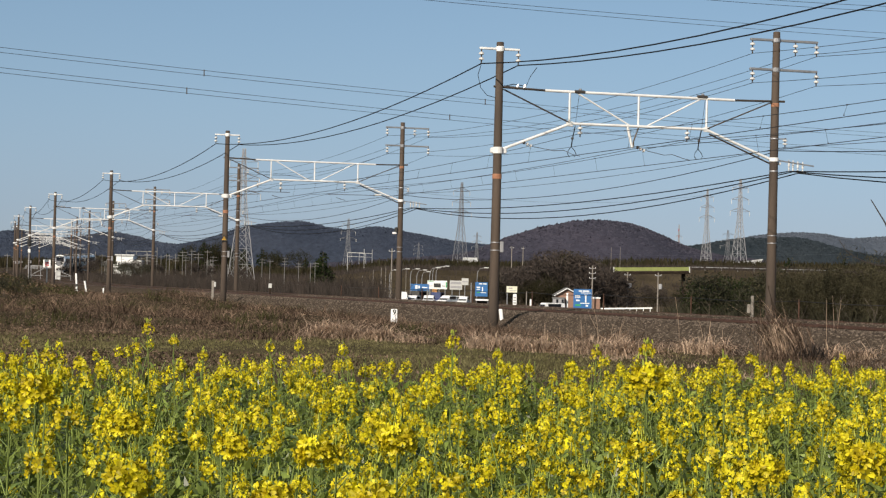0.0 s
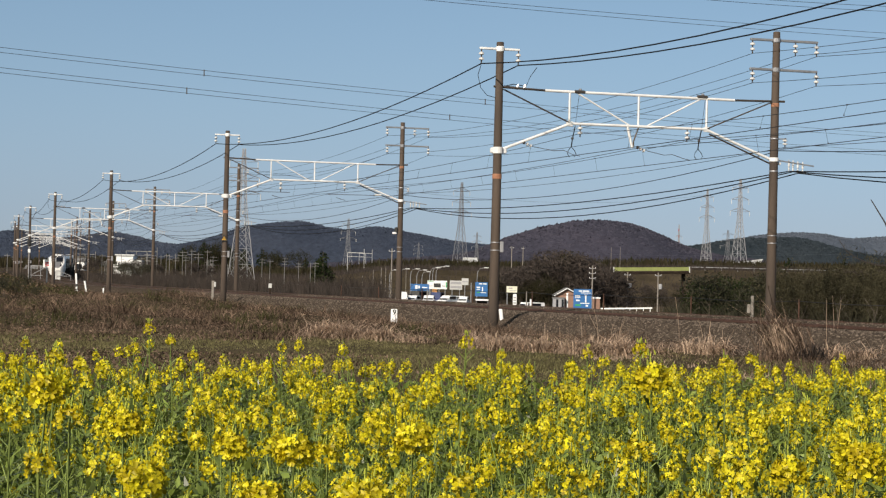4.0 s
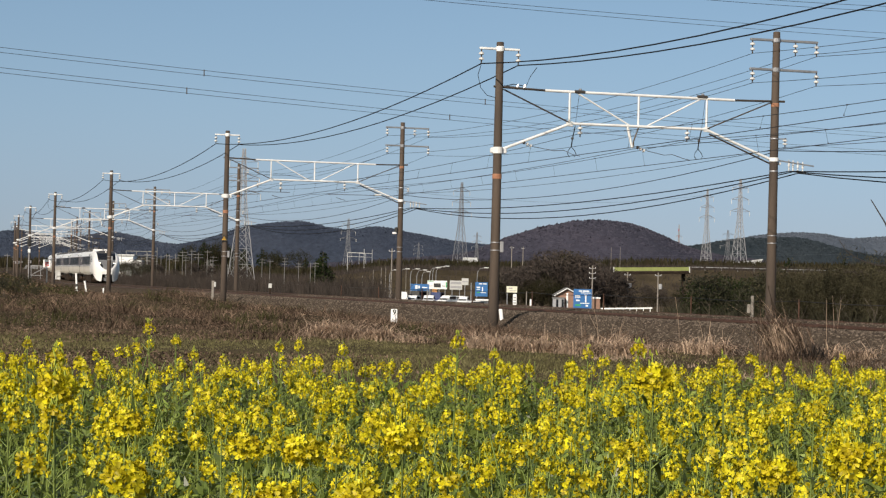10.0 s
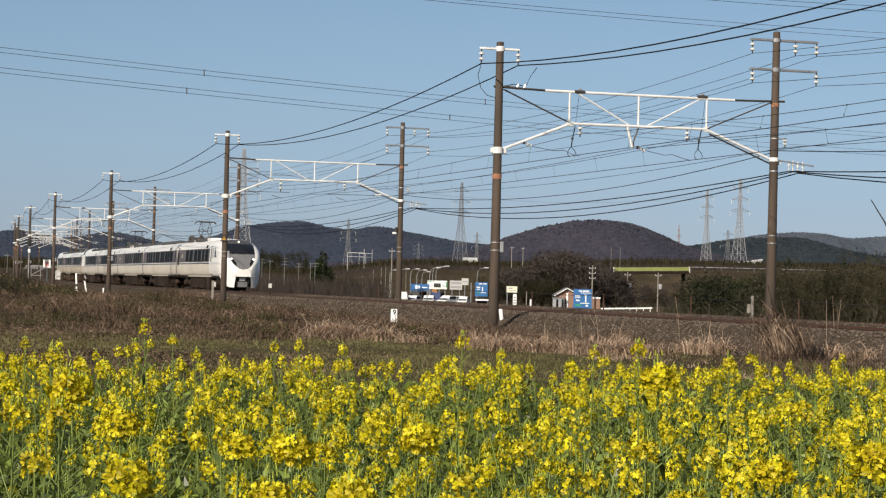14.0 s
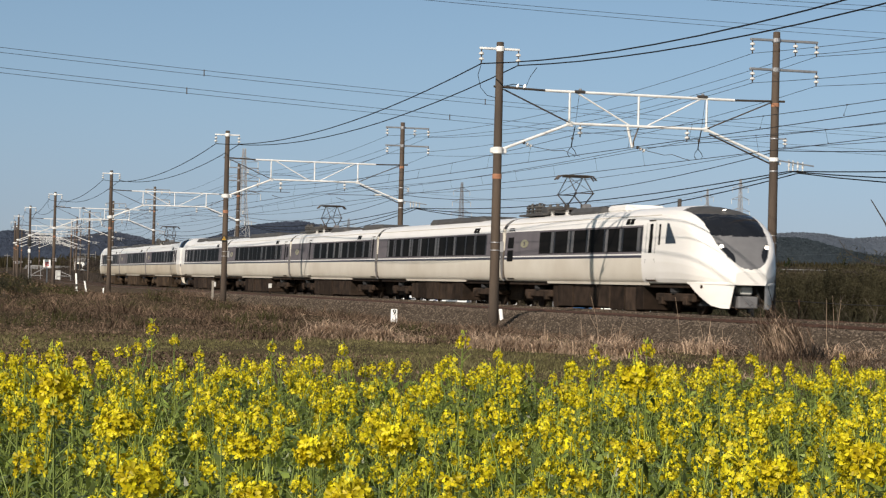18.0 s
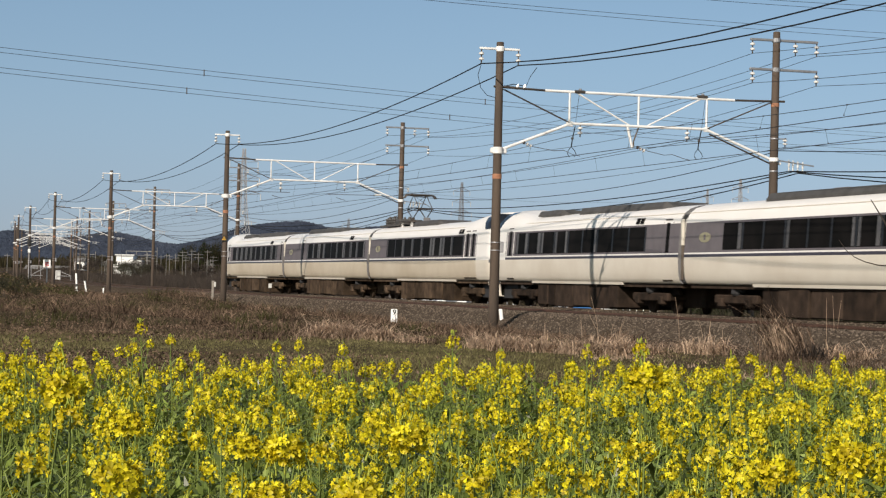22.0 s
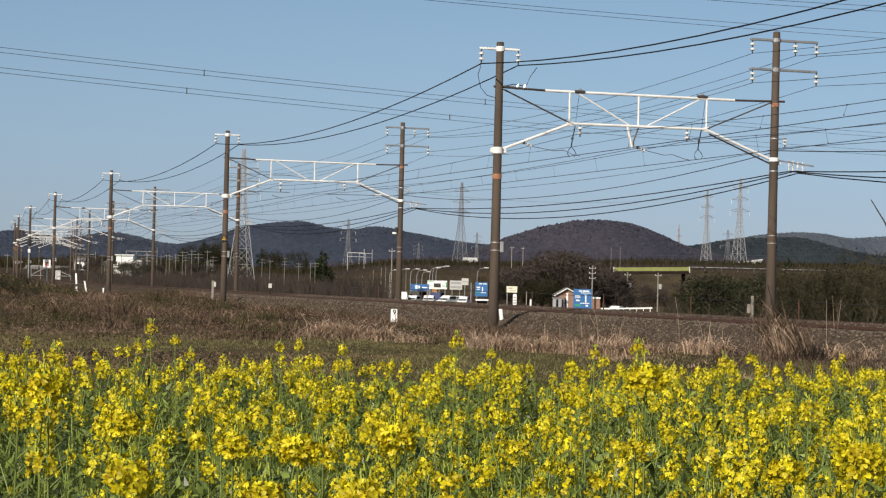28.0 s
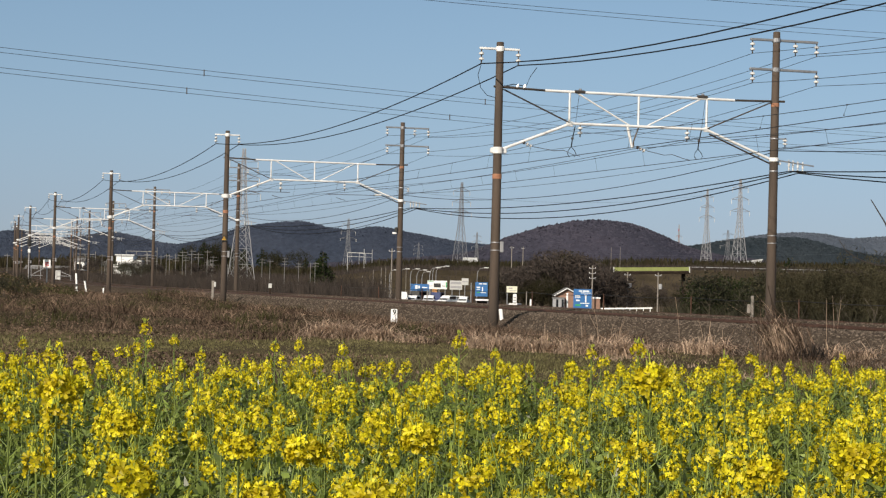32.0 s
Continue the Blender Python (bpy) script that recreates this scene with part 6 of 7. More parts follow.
def planting():
    rng = random.Random(12)
    # hedge on the far side of the line, towards the near end
    for k in range(92):
        s, d = rng.uniform(64, 99), D_RIGHT + rng.uniform(4.5, 15)
        p = on_line(s, d)
        if p.x < 0.116 * p.y:
            continue
        if p.x > 0.153 * p.y:
            plant("brush", p.x, p.y, rng.uniform(0.62, 0.85))
            continue
        if s > 46 and rng.random() < 0.55:
            plant("conifer", p.x, p.y, rng.uniform(0.26, 0.35), rng.uniform(0.9, 1.15))
            continue
        plant("bush" if rng.random() < (0.8 if s > 58 else 0.3) else "olive", p.x, p.y, rng.uniform(0.66, 0.84) * (1.25 if s < 55 else 1.0))
    for k in range(6):
        s, d = rng.uniform(66, 80), D_RIGHT + rng.uniform(9, 24)
        p = on_line(s, d)
        plant("bare", p.x, p.y, rng.uniform(0.42, 0.6))
    # bare wood behind the road, with evergreens at its foot
    for k in range(60):
        x = rng.uniform(9, 31)
        top = 0.72 + 0.42 * math.exp(-((x - 21) / 6.5) ** 2)
        plant("bare", x, rng.uniform(362, 410), top * rng.uniform(1.35, 1.72), 1.0)
    for k in range(14):
        plant("wood", rng.uniform(8, 19), rng.uniform(358, 380), rng.uniform(0.65, 0.95))
    plant("wood", 22.2, 372, 1.5, 1.05)
    plant("wood", 23.5, 376, 1.35, 1.0)
    for k in range(22):
        plant("bare", rng.uniform(26, 62), rng.uniform(390, 470), rng.uniform(0.7, 1.05))
    for k in range(8):
        plant("wood", rng.uniform(30, 50), rng.uniform(400, 470), rng.uniform(0.45, 0.65))
    # behind the line further up
    for k in range(26):
        s, d = rng.uniform(175, 420), D_RIGHT + rng.uniform(10, 70)
        p = on_line(s, d)
        if p.x < -0.03 * p.y:
            plant("bare" if rng.random() < 0.7 else "olive", p.x, p.y, rng.uniform(0.4, 0.75))
    for x, y, sc in ((-82, 700, 1.2), (-78, 690, 1.3), (-86, 720, 0.9), (-66, 680, 1.35), (-62, 690, 1.3), (-57, 700, 1.4), (-52, 680, 1.3), (-30.5, 560, 0.75), (-29.0, 562, 0.85), (-63, 700, 1.2), (-90, 720, 0.8), (-40, 720, 0.8),
                     (-44, 705, 1.1), (60, 760, 0.7), (66, 770, 0.8), (100, 640, 0.7), (118, 650, 0.7)):
        plant("conifer" if rng.random() < 0.6 else "wood", x, y, sc)
    plant("conifer", -30.35, 560, 1.95, 0.74)
    plant("conifer", -31.3, 566, 1.5, 0.75)
    plant("bush", -8.6, 255.0, 0.55)
    for k in range(13):
        plant("wood" if k % 3 else "conifer", rng.uniform(-72, -44), rng.uniform(640, 700), rng.uniform(1.05, 1.5))
    for k in range(30):
        y = rng.uniform(78, 112)
        x = rng.uniform(0.152, 0.212) * y
        plant("brush", x, y, rng.uniform(0.75, 1.0) * (1.1 if x > 0.185 * y else 0.88))
    for k in range(16):
        x = rng.uniform(-78, -52)
        plant("bare", x, rng.uniform(440, 500), rng.uniform(0.5, 0.8))
    for x, y, sc in ((-59.35, 400.0, 1.25), (-56.69, 395.0, 1.15), (-55.49, 398.0, 1.3), (-54.81, 405.0, 1.2), (-18.2, 92.0, 0.32), (-17.88, 94.0, 0.36), (-18.32, 90.0, 0.4), (-17.12, 93.0, 0.2)):
        plant("olive", x, y, sc)


planting()


def thicket():
    """Brown scrub without leaves, too fine to pick apart."""
    rng = np.random.default_rng(31)

    def far_bank(x, y):
        s, d = line_coords(x, y)
        return in_view(x, y, 4) & (d > D_RIGHT + 5) & (s > 70)
    a = scatter(rng, 30000, -62, 8, 95, 330, lambda x, y: far_bank(x, y) & (x < -0.03 * y + 0.5))
    a[:, 3] *= 0.8 + 0.5 * noise2(a[:, 0] * 0.2, a[:, 1] * 0.1, 2)
    blades("brown_thicket", a, TWIG, "leafless brown scrub behind the railway", "scrub", 2.0, 0.035, rng, 4, 0.6, 0.6)
    f = scatter(rng, 7000, -110, -18, 330, 520, lambda x, y: in_view(x, y, 4))
    f[:, 3] *= 0.8 + 0.5 * noise2(f[:, 0] * 0.2, f[:, 1] * 0.1, 2)
    blades("far_thicket", f, TWIG, "leafless brown scrub on the plain", "scrub", 1.5, 0.05, rng, 3, 0.9, 0.6)
    b = scatter(rng, 6500, -60, 130, 520, 640, lambda x, y: in_view(x, y, 8))
    blades("bank_scrub", b, TWIG, "brown scrub on a road embankment", "scrub", 1.6, 0.12, rng, 3, 0.8, 0.5)
    c = scatter(rng, 5000, 6, 28, 62, 130, lambda x, y: (line_coords(x, y)[1] > D_RIGHT + 3.5) & (x > 0.106 * y))
    blades("hedge_undergrowth", c, OLIVE, "rank olive undergrowth behind the track", "undergrowth", 0.9, 0.04, rng, 4, 0.3, 0.6)
    e = scatter(rng, 5000, -140, 190, 640, 700, lambda x, y: in_view(x, y, 8))
    blades("far_treeline", e, WOODLAND, "dark line of far trees", "trees", 3.4, 0.6, rng, 3, 1.5, 0.3)


thicket()
# ---------- beside the track ----------
def marker(x, y, z0, z1, w, lean, label, digit=False, cap=False):
    p = thing("marker_post", pose(x, y, z0, 0, lean, 0), label, "marker post", "white posts by the track")
    h = z1 - z0
    part("post", Mesh().box(-w / 2, -0.05, -0.15, w / 2, 0.05, h, 0.02), WHITE_PLAIN, p)
    if digit:
        cu = bpy.data.curves.new("digit", "FONT")
        cu.body, cu.size, cu.align_x, cu.extrude, cu.offset = "9", 0.26, "CENTER", 0.002, 0.006
        cu.materials.append(BLACK_PAINT)
        d = new("digit", cu)
        d.parent, d.matrix_basis = p, pose(0.01, -0.053, h - 0.20, 90)
    if cap:
        part("dark_band", Mesh().box(-w / 2 - 0.01, -0.06, h * 0.3, w / 2 + 0.01, 0.06, h * 0.45), BLACK_PAINT, p)
    return p


marker(-1.69, 79.0, 0.17, 0.61, 0.235, 0, "white kilometre post with a black number nine", True)
marker(2.0, 73.0, 0.42, 0.79, 0.12, -8, "white leaning marker post beside the ballast")
marker(-25.87, 150.0, 0.01, 0.32, 0.13, 0, "small white marker post by the track")
marker(-24.53, 160.0, 0.14, 0.43, 0.11, 0, "small white marker post by the track")
marker(-31.41, 190.0, -0.27, 1.38, 0.15, -4, "white post with a dark band by the track", cap=True)
marker(-29.82, 185.0, -0.01, 0.79, 0.13, -10, "white leaning post by the track")
marker(6.05, 150.0, -0.09, 0.48, 0.13, 0, "white marker post behind the track")


def short_post(x, y, z0, z1, w, material, label):
    p = thing("short_post", pose(x, y, z0), label, "post", "short posts by the track")
    part("shaft", Mesh().box(-w / 2, -w / 2, -0.2, w / 2, w / 2, z1 - z0, 0.015), material, p)
    return p


p = short_post(-11.62, 112.0, 0.08, 1.34, 0.13, SLEEPER, "pale concrete post with a small box by the track")
part("box", Mesh().box(0.06, -0.07, 0.95, 0.15, 0.05, 1.2, 0.01), PALE_ROOF, p, "pale box")
p = short_post(-9.73, 125.0, 0.64, 1.18, 0.10, UNDER, "dark post with a white plate behind the track")
part("plate", Mesh().box(-0.09, -0.07, 0.96 - 0.64, 0.09, -0.05, 1.21 - 0.64), PALE_ROOF, p, "white plate")
p = short_post(10.13, 72.0, 0.74, 1.44, 0.09, SLEEPER, "pale concrete post with a grey box behind the track")
part("box", Mesh().box(-0.17, -0.08, 0.12, -0.05, 0.05, 0.42, 0.02), SLEEPER, p, "pale grey box")

# warning sign and camera on the poles
def on_pole_sign():
    m = line_pose(pole_pitch(2), D_LEFT, 0)
    c = m @ Vector((0, 0, 3.0))
    t = thing("warning_sign", pose(c.x - 0.02, c.y - 0.24, c.z - 0.05, 0, 0, 6), "yellow triangle warning sign on a concrete pole", "sign")
    part("plate", Mesh().add([(-0.11, 0, -0.09), (0.11, 0, -0.09), (0.0, 0, 0.11), (-0.11, 0.03, -0.09), (0.11, 0.03, -0.09), (0, 0.03, 0.11)],
                             [(0, 1, 2), (5, 4, 3), (0, 3, 4, 1), (1, 4, 5, 2), (2, 5, 3, 0)]), YELLOW_SIGN, t, "yellow triangle plate")
    part("rim", Mesh().add([(-0.21, 0.032, -0.15), (0.21, 0.032, -0.15), (0.0, 0.032, 0.23), (-0.21, 0.05, -0.15), (0.21, 0.05, -0.15), (0.0, 0.05, 0.23)],
                           [(0, 1, 2), (5, 4, 3), (0, 3, 4, 1), (1, 4, 5, 2), (2, 5, 3, 0)]), BLACK_PAINT, t, "black triangle backing")
    part("mark", Mesh().box(-0.018, -0.012, -0.06, 0.018, -0.004, 0.05), BLACK_PAINT, t, "black mark")
    m = line_pose(pole_pitch(2), D_RIGHT, 0)
    c = m @ Vector((-0.18, -0.05, 3.55))
    k = thing("pole_camera", pose(*c), "small white camera with dark hood on a pole", "camera")
    part("hood", Mesh().box(-0.14, -0.1, 0.0, 0.03, 0.1, 0.28, 0.03), BLACK_PAINT, k)
    part("body", Mesh().box(-0.26, -0.1, -0.1, -0.02, 0.1, 0.02, 0.03), WHITE_PLAIN, k)


on_pole_sign()


def wire_fence():
    f = thing("wire_fence", Matrix.Identity(4), "low fence of rusty posts and a thin wire behind the track", "fence")
    tops = []
    for k, s in enumerate((40.0, 49.6, 59.2, 68.9, 78.5, 88.2, 97.9, 107.6, 117.3, 127.0, 136.7)):
        q = on_line(s, D_RIGHT + 1.7)
        z = float(ground_z(q.x, q.y)) - 0.1
        top = Vector((q.x, q.y, float(rail_z(s)) + 0.57))
        tops.append(top)
        part("post", Mesh().tube([(q.x, q.y, z), tuple(top)], 0.028, 6), RAIL_STEEL, f, "rusty iron post")
    for drop in (0.06,):
        pts = []
        for a, b in zip(tops, tops[1:]):
            pts += span(a - Vector((0, 0, drop)), b - Vector((0, 0, drop)), 0.06, 5)[:-1]
        part("wire", Mesh().tube(pts, 0.012, 4), GREY_WIRE, f, "thin wire")


wire_fence()


# twig of a tree beyond the edge of the field of view
def leaning_branch():
    b = thing("bare_branch", Matrix.Translation((6.27, 30.0, 2.09)), "bare dark branch of a tree at the field's side", "branch")
    o = Vector((6.27, 30.0, 2.09))
    rel = lambda *p: Vector(p) - o
    part("limb", Mesh().tube([rel(6.48, 30.0, 1.4), rel(6.27, 30.0, 2.09), rel(6.0, 30.0, 2.66), rel(5.8, 30.0, 2.97)], 0.022, 6, 0.006), TWIG, b, "dark limb")
    part("twig", Mesh().tube([rel(6.22, 30.0, 2.10), rel(6.06, 30.0, 2.075), rel(5.92, 30.0, 2.08), rel(5.74, 30.0, 2.12), rel(5.60, 30.0, 2.18), rel(5.48, 30.0, 2.27), rel(5.38, 30.0, 2.41)], 0.011, 5, 0.004), TWIG, b, "thin twig")


leaning_branch()


# ---------- high voltage line ----------
def pylon(x, y, z, h, base, material, label, arms=3):
    """z and h give its top; it stands on the ground below."""
    top_z, z = z + h, float(ground_z(x, y))
    h = top_z - z
    t = thing("pylon", pose(x, y, z, 0, 0, 24), label, "pylon", "pylons in the distance")
    waist, w1, top = h * 0.55, base * 0.30, base * 0.10

    def half(zz):
        return base / 2 + (w1 / 2 - base / 2) * zz / waist if zz < waist else w1 / 2 + (top / 2 - w1 / 2) * (zz - waist) / (h - waist)
    r = max(0.055, h * 0.0029)
    cor = ((-1, -1), (1, -1), (1, 1), (-1, 1))
    for cx, cy in cor:
        part("leg", Mesh().tube([(cx * half(0), cy * half(0), -0.5), (cx * half(waist), cy * half(waist), waist), (cx * top / 2, cy * top / 2, h)], r, 5), material, t)
    levels, zz = [0.0], 0.0
    while zz < h * 0.97:
        zz += max(1.6, half(zz) * 1.7)
        levels.append(min(zz, h * 0.985))
    for a, b in zip(levels, levels[1:]):
        mb = Mesh()
        for (ax, ay), (bx, by) in zip(cor, cor[1:] + cor[:1]):
            p, q = (ax * half(a), ay * half(a), a), (bx * half(b), by * half(b), b)
            p2, q2 = (bx * half(a), by * half(a), a), (ax * half(b), ay * half(b), b)
            mb.tube([p, q], r * 0.5, 3).tube([p2, q2], r * 0.5, 3).tube([q2, q], r * 0.5, 3)
        tagged(part("lattice", mb, material, t), "crossed lattice braces", kind="stuff")
    for k in range(arms):
        za = h * (0.66 + 0.12 * k)
        wa = base * (0.62 - 0.08 * k) + 1.0
        for sgn in (-1, 1):
            mb = Mesh()
            for cy in (-1, 1):
                mb.tube([(sgn * half(za), cy * half(za), za), (sgn * wa, 0, za + 0.2)], r * 0.6, 4)
                mb.tube([(sgn * half(za), cy * half(za), za + h * 0.035), (sgn * wa, 0, za + 0.2)], r * 0.6, 4)
            arm = part("crossarm", mb, material, t, "lattice crossarm")
            part("insulator_string", Mesh().tube([(sgn * wa, 0, za + 0.15), (sgn * wa, 0, za - h * 0.045)], r * 0.9, 5), PORCELAIN, arm, "pale insulator string")
    return t


pylon(-43.77, 480.0, -1.4, 30.3, 4.9, PYLON, "pale lattice pylon behind the railway")
pylon(7.87, 1000.0, 5.0, 40.5, 6.6, GREY_STEEL, "grey lattice pylon on the plain")
pylon(-55.98, 1300.0, 6.0, 29.5, 6.5, GREY_STEEL, "grey lattice pylon before the hills")
pylon(107.32, 900.0, 5.0, 36.0, 4.2, PYLON, "pale lattice pylon on the plain")
pylon(120.73, 900.0, 3.0, 42.5, 5.8, PYLON, "pale lattice pylon on the plain")
pylon(154.76, 1200.0, 6.0, 26.0, 6.0, GREY_STEEL, "grey lattice pylon on the plain")
MAST_TOP = 66.68
MAST = pylon(256.13, 2400.0, MAST_TOP - 30.0, 30.0, 6.0, PYLON, "red and white lattice mast behind a hill", 2)
pylon(-18.82, 1700.0, 6.0, 23.0, 5.0, GREY_STEEL, "small grey lattice pylon far off")
pylon(25.99, 1700.0, 6.0, 32.0, 5.5, GREY_STEEL, "small grey lattice pylon far off")


def red_bands(t):
    up = MAST_TOP - t.matrix_basis.translation.z
    for k in range(3):
        part("band", Mesh().box(-0.9, -0.05, up - 7.0 - k * 7.0, 0.9, 0.05, up - 4.5 - k * 7.0, 0.02), RED_PAINT, t, "red painted panel")


red_bands(MAST)


def high_lines():
    def wire(p, q, sag, label, spacers=()):
        p, q = Vector(p), Vector(q)
        mb = Mesh().tube(span(p, q, sag, 14), 0.028, 4)
        ob = single("transmission_wire", mb, PALE_WIRE, Matrix.Identity(4), label, "transmission wire", "wires of the high voltage line")
        for k in spacers:
            c = p.lerp(q, k) - Vector((0, 0, 4 * sag * k * (1 - k) + 0.3))
            part("spacer", Mesh().tube([c - Vector((0, 0, 0.42)), c + Vector((0, 0, 0.42))], 0.07, 5), DARK_STEEL, ob, "small dark spacer")
    lab = "grey high voltage conductor crossing the sky"
    wire((-54.66, 250.0, 27.01), (92.61, 420.0, 31.24), 1.0, lab, (0.163, 0.409))
    wire((-54.65, 250.0, 26.44), (92.62, 420.0, 30.49), 1.0, lab)
    wire((-54.6, 250.0, 24.7), (92.68, 420.0, 27.91), 1.0, lab, (0.150, 0.374))
    wire((-54.58, 250.0, 24.13), (92.7, 420.0, 27.05), 1.0, lab)
    wire((-6.11, 250.0, 33.52), (72.44, 330.0, 39.06), 0.3, lab)
    wire((-6.12, 250.0, 33.91), (72.42, 330.0, 39.91), 0.3, lab)
    wire((24.64, 250.0, 34.38), (63.58, 290.0, 38.26), 0.2, lab)
    wire((24.63, 250.0, 34.89), (63.56, 290.0, 38.93), 0.2, lab)
    lab = "thin far wire between pylons"
    wire((29.17, 1500.0, 22.85), (201.82, 900.0, 17.75), 3.0, lab)
    wire((-41.83, 470.0, 23.92), (105.62, 890.0, 38.19), 5.0, lab)


high_lines()


# ---------- the road beyond ----------
ROAD_Z, LOT_Z = -3.40, -2.45
single("road", Mesh().box(-60, -9, -0.3, 80, 9, 0), ASPHALT, pose(10, 346, ROAD_Z), "grey asphalt road beyond the railway", "road", kind="structure")
single("parking_lot", Mesh().box(-14, -10, -0.6, 7.5, 16, 0), ASPHALT, pose(0, 350, LOT_Z), "asphalt parking lot beside the road", "parking lot", kind="structure")
for yy in (342.0, 350.0):
    single("road_line", Mesh().box(0, -0.08, 0.004, 80, 0.08, 0.012), WHITE_PLAIN, pose(10, yy, ROAD_Z), "white painted road line", "road marking", kind="structure")


def vehicle(name, x, y, length, width, height, nose, paint, label, turn=0.0, box=False, z=-2.45):
    """A road vehicle along local x."""
    v = thing(name, pose(x, y, z, 0, 0, turn), label, "van" if box else "car", "vehicles on the road")
    L, W, h = length / 2, width / 2, height
    belt = h * 0.56
    prof = [(-L, 0.35), (-L, belt), (-L + 0.25, belt + 0.04), (L - nose, belt + 0.04), (L - 0.08, belt * 0.82), (L, 0.6), (L, 0.35)]
    part("body", Mesh().loft([[(a, y2, b) for a, b in prof] for y2 in (-W, -W + 0.06, W - 0.06, W)], True, True), paint, v)
    roof = [(-L + (0.12 if box else 0.5), belt), (-L + (0.18 if box else 0.75), h), (L - nose - (0.25 if box else 0.95), h), (L - nose + 0.15, belt)]
    c = part("cabin", Mesh().loft([[(a, y2 * (0.9 if b > belt else 1.0), b) for a, b in roof] for y2 in (-W + 0.05, W - 0.05)], True, True), paint, v)
    for sgn in (-1, 1):
        yy = sgn * (W - 0.03)
        part("side_window", Mesh().box(-L + 0.9, min(yy, yy - sgn * 0.05), belt + 0.08, L - nose - 0.6, max(yy, yy - sgn * 0.05), h - 0.14), CAR_GLASS, c, "dark side window")
        for dx in (-L * 0.62, L * 0.62):
            part("wheel", Mesh().loft([[(dx + r * math.cos(a * math.pi / 6), sgn * (W - 0.02) + o, 0.32 + r * math.sin(a * math.pi / 6)) for a in range(12)] for o, r in ((-0.1, 0.32), (0.05, 0.32))], True, True), TYRE, v, "black tyre")
    part("windscreen", Mesh().add([(L - nose + 0.17, -W + 0.12, belt + 0.02), (L - nose + 0.17, W - 0.12, belt + 0.02), (L - nose - (0.22 if box else 0.9), W * 0.82, h - 0.08), (L - nose - (0.22 if box else 0.9), -W * 0.82, h - 0.08)], [(0, 1, 2, 3)]), CAR_GLASS, c, "dark windscreen")
    return v


vehicle("car", -5.8, 350, 4.2, 1.65, 1.6, 1.0, BLACK_PAINT, "black car parked by the road", 250)
vehicle("van", -6.29, 343, 3.4, 1.5, 1.95, 0.3, WHITE_PLAIN, "white van partly behind a pole", 100, True)
vehicle("car", -4.46, 344, 4.3, 1.7, 1.42, 1.1, WHITE_PLAIN, "white car parked by the road", 250)
vehicle("van", -3.62, 356, 4.4, 1.7, 2.0, 0.5, BLACK_PAINT, "black van parked by the road", 70, True)
vehicle("car", -2.0, 344, 4.3, 1.7, 1.5, 1.1, WHITE_PLAIN, "white car parked by the road", 265)
vehicle("van", -0.61, 352, 4.4, 1.7, 1.95, 0.5, BLUE_CAR, "dark blue van parked by the road", 80, True)
vehicle("car", 0.9, 343, 4.5, 1.7, 1.55, 1.0, WHITE_PLAIN, "white estate car parked by the road", 240)
vehicle("car", 2.15, 346, 4.2, 1.7, 1.5, 1.1, WHITE_PLAIN, "white car parked by the road", 215)
vehicle("car", 3.38, 345, 3.4, 1.48, 1.45, 0.9, WHITE_PLAIN, "small white car parked by the road", 260)
MOVING_VAN = vehicle("van", 16.47, 345, 4.4, 1.7, 1.75, 0.5, WHITE_PLAIN, "white van driving along the road", 212, True, ROAD_Z)
MOVING_CAR = vehicle("car", 25.3, 338, 4.2, 1.7, 1.6, 1.1, WHITE_PLAIN, "white car driving along the road", 245, False, ROAD_Z)


def carport(x, y):
    c = thing("carport", pose(x, y, -2.85), "white flat carport roof on posts by the road", "carport")
    part("roof", Mesh().box(-1.0, -1.5, 1.25, 1.0, 2.5, 1.5, 0.03), WHITE_PLAIN, c, "white flat roof")
    for px in (-0.9, 0.9):
        part("post", Mesh().tube([(px, -1.3, -0.2), (px, -1.3, 1.3)], 0.06, 6), GREY_STEEL, c)
    # dark sheet: the shade under the roof is put into its colour
    part("back_wall", Mesh().box(-0.95, 2.2, 0, 0.95, 2.3, 1.25), UNDER, c, "dark sheet for the shaded inside")


carport(6.31, 346.0)


def board_sign(name, x, y, z0, z1, w, material, ground, label, posts, bars=()):
    """An upright board facing down the y axis on posts; bars are (x0, z0, x1, z1, material) as fractions."""
    s = thing(name, pose(x, y, ground), label, "road sign", "signs by the road")
    a, b = z0 - ground, z1 - ground
    board = part("board", Mesh().box(-w / 2, -0.05, a, w / 2, 0.05, b, 0.01), material, s)
    for px in posts:
        part("post", Mesh().tube([(px * w, 0.12, -0.3), (px * w, 0.12, b - 0.1)], 0.09, 6), GREY_STEEL, s)
    for x0, v0, x1, v1, mm in bars:
        part("bar", Mesh().box(-w / 2 + x0 * w, -0.07, a + (v0 + 0.12 * (v1 - v0)) * (b - a), -w / 2 + x1 * w, -0.052, a + (v1 - 0.12 * (v1 - v0)) * (b - a)), mm, board)
    return s


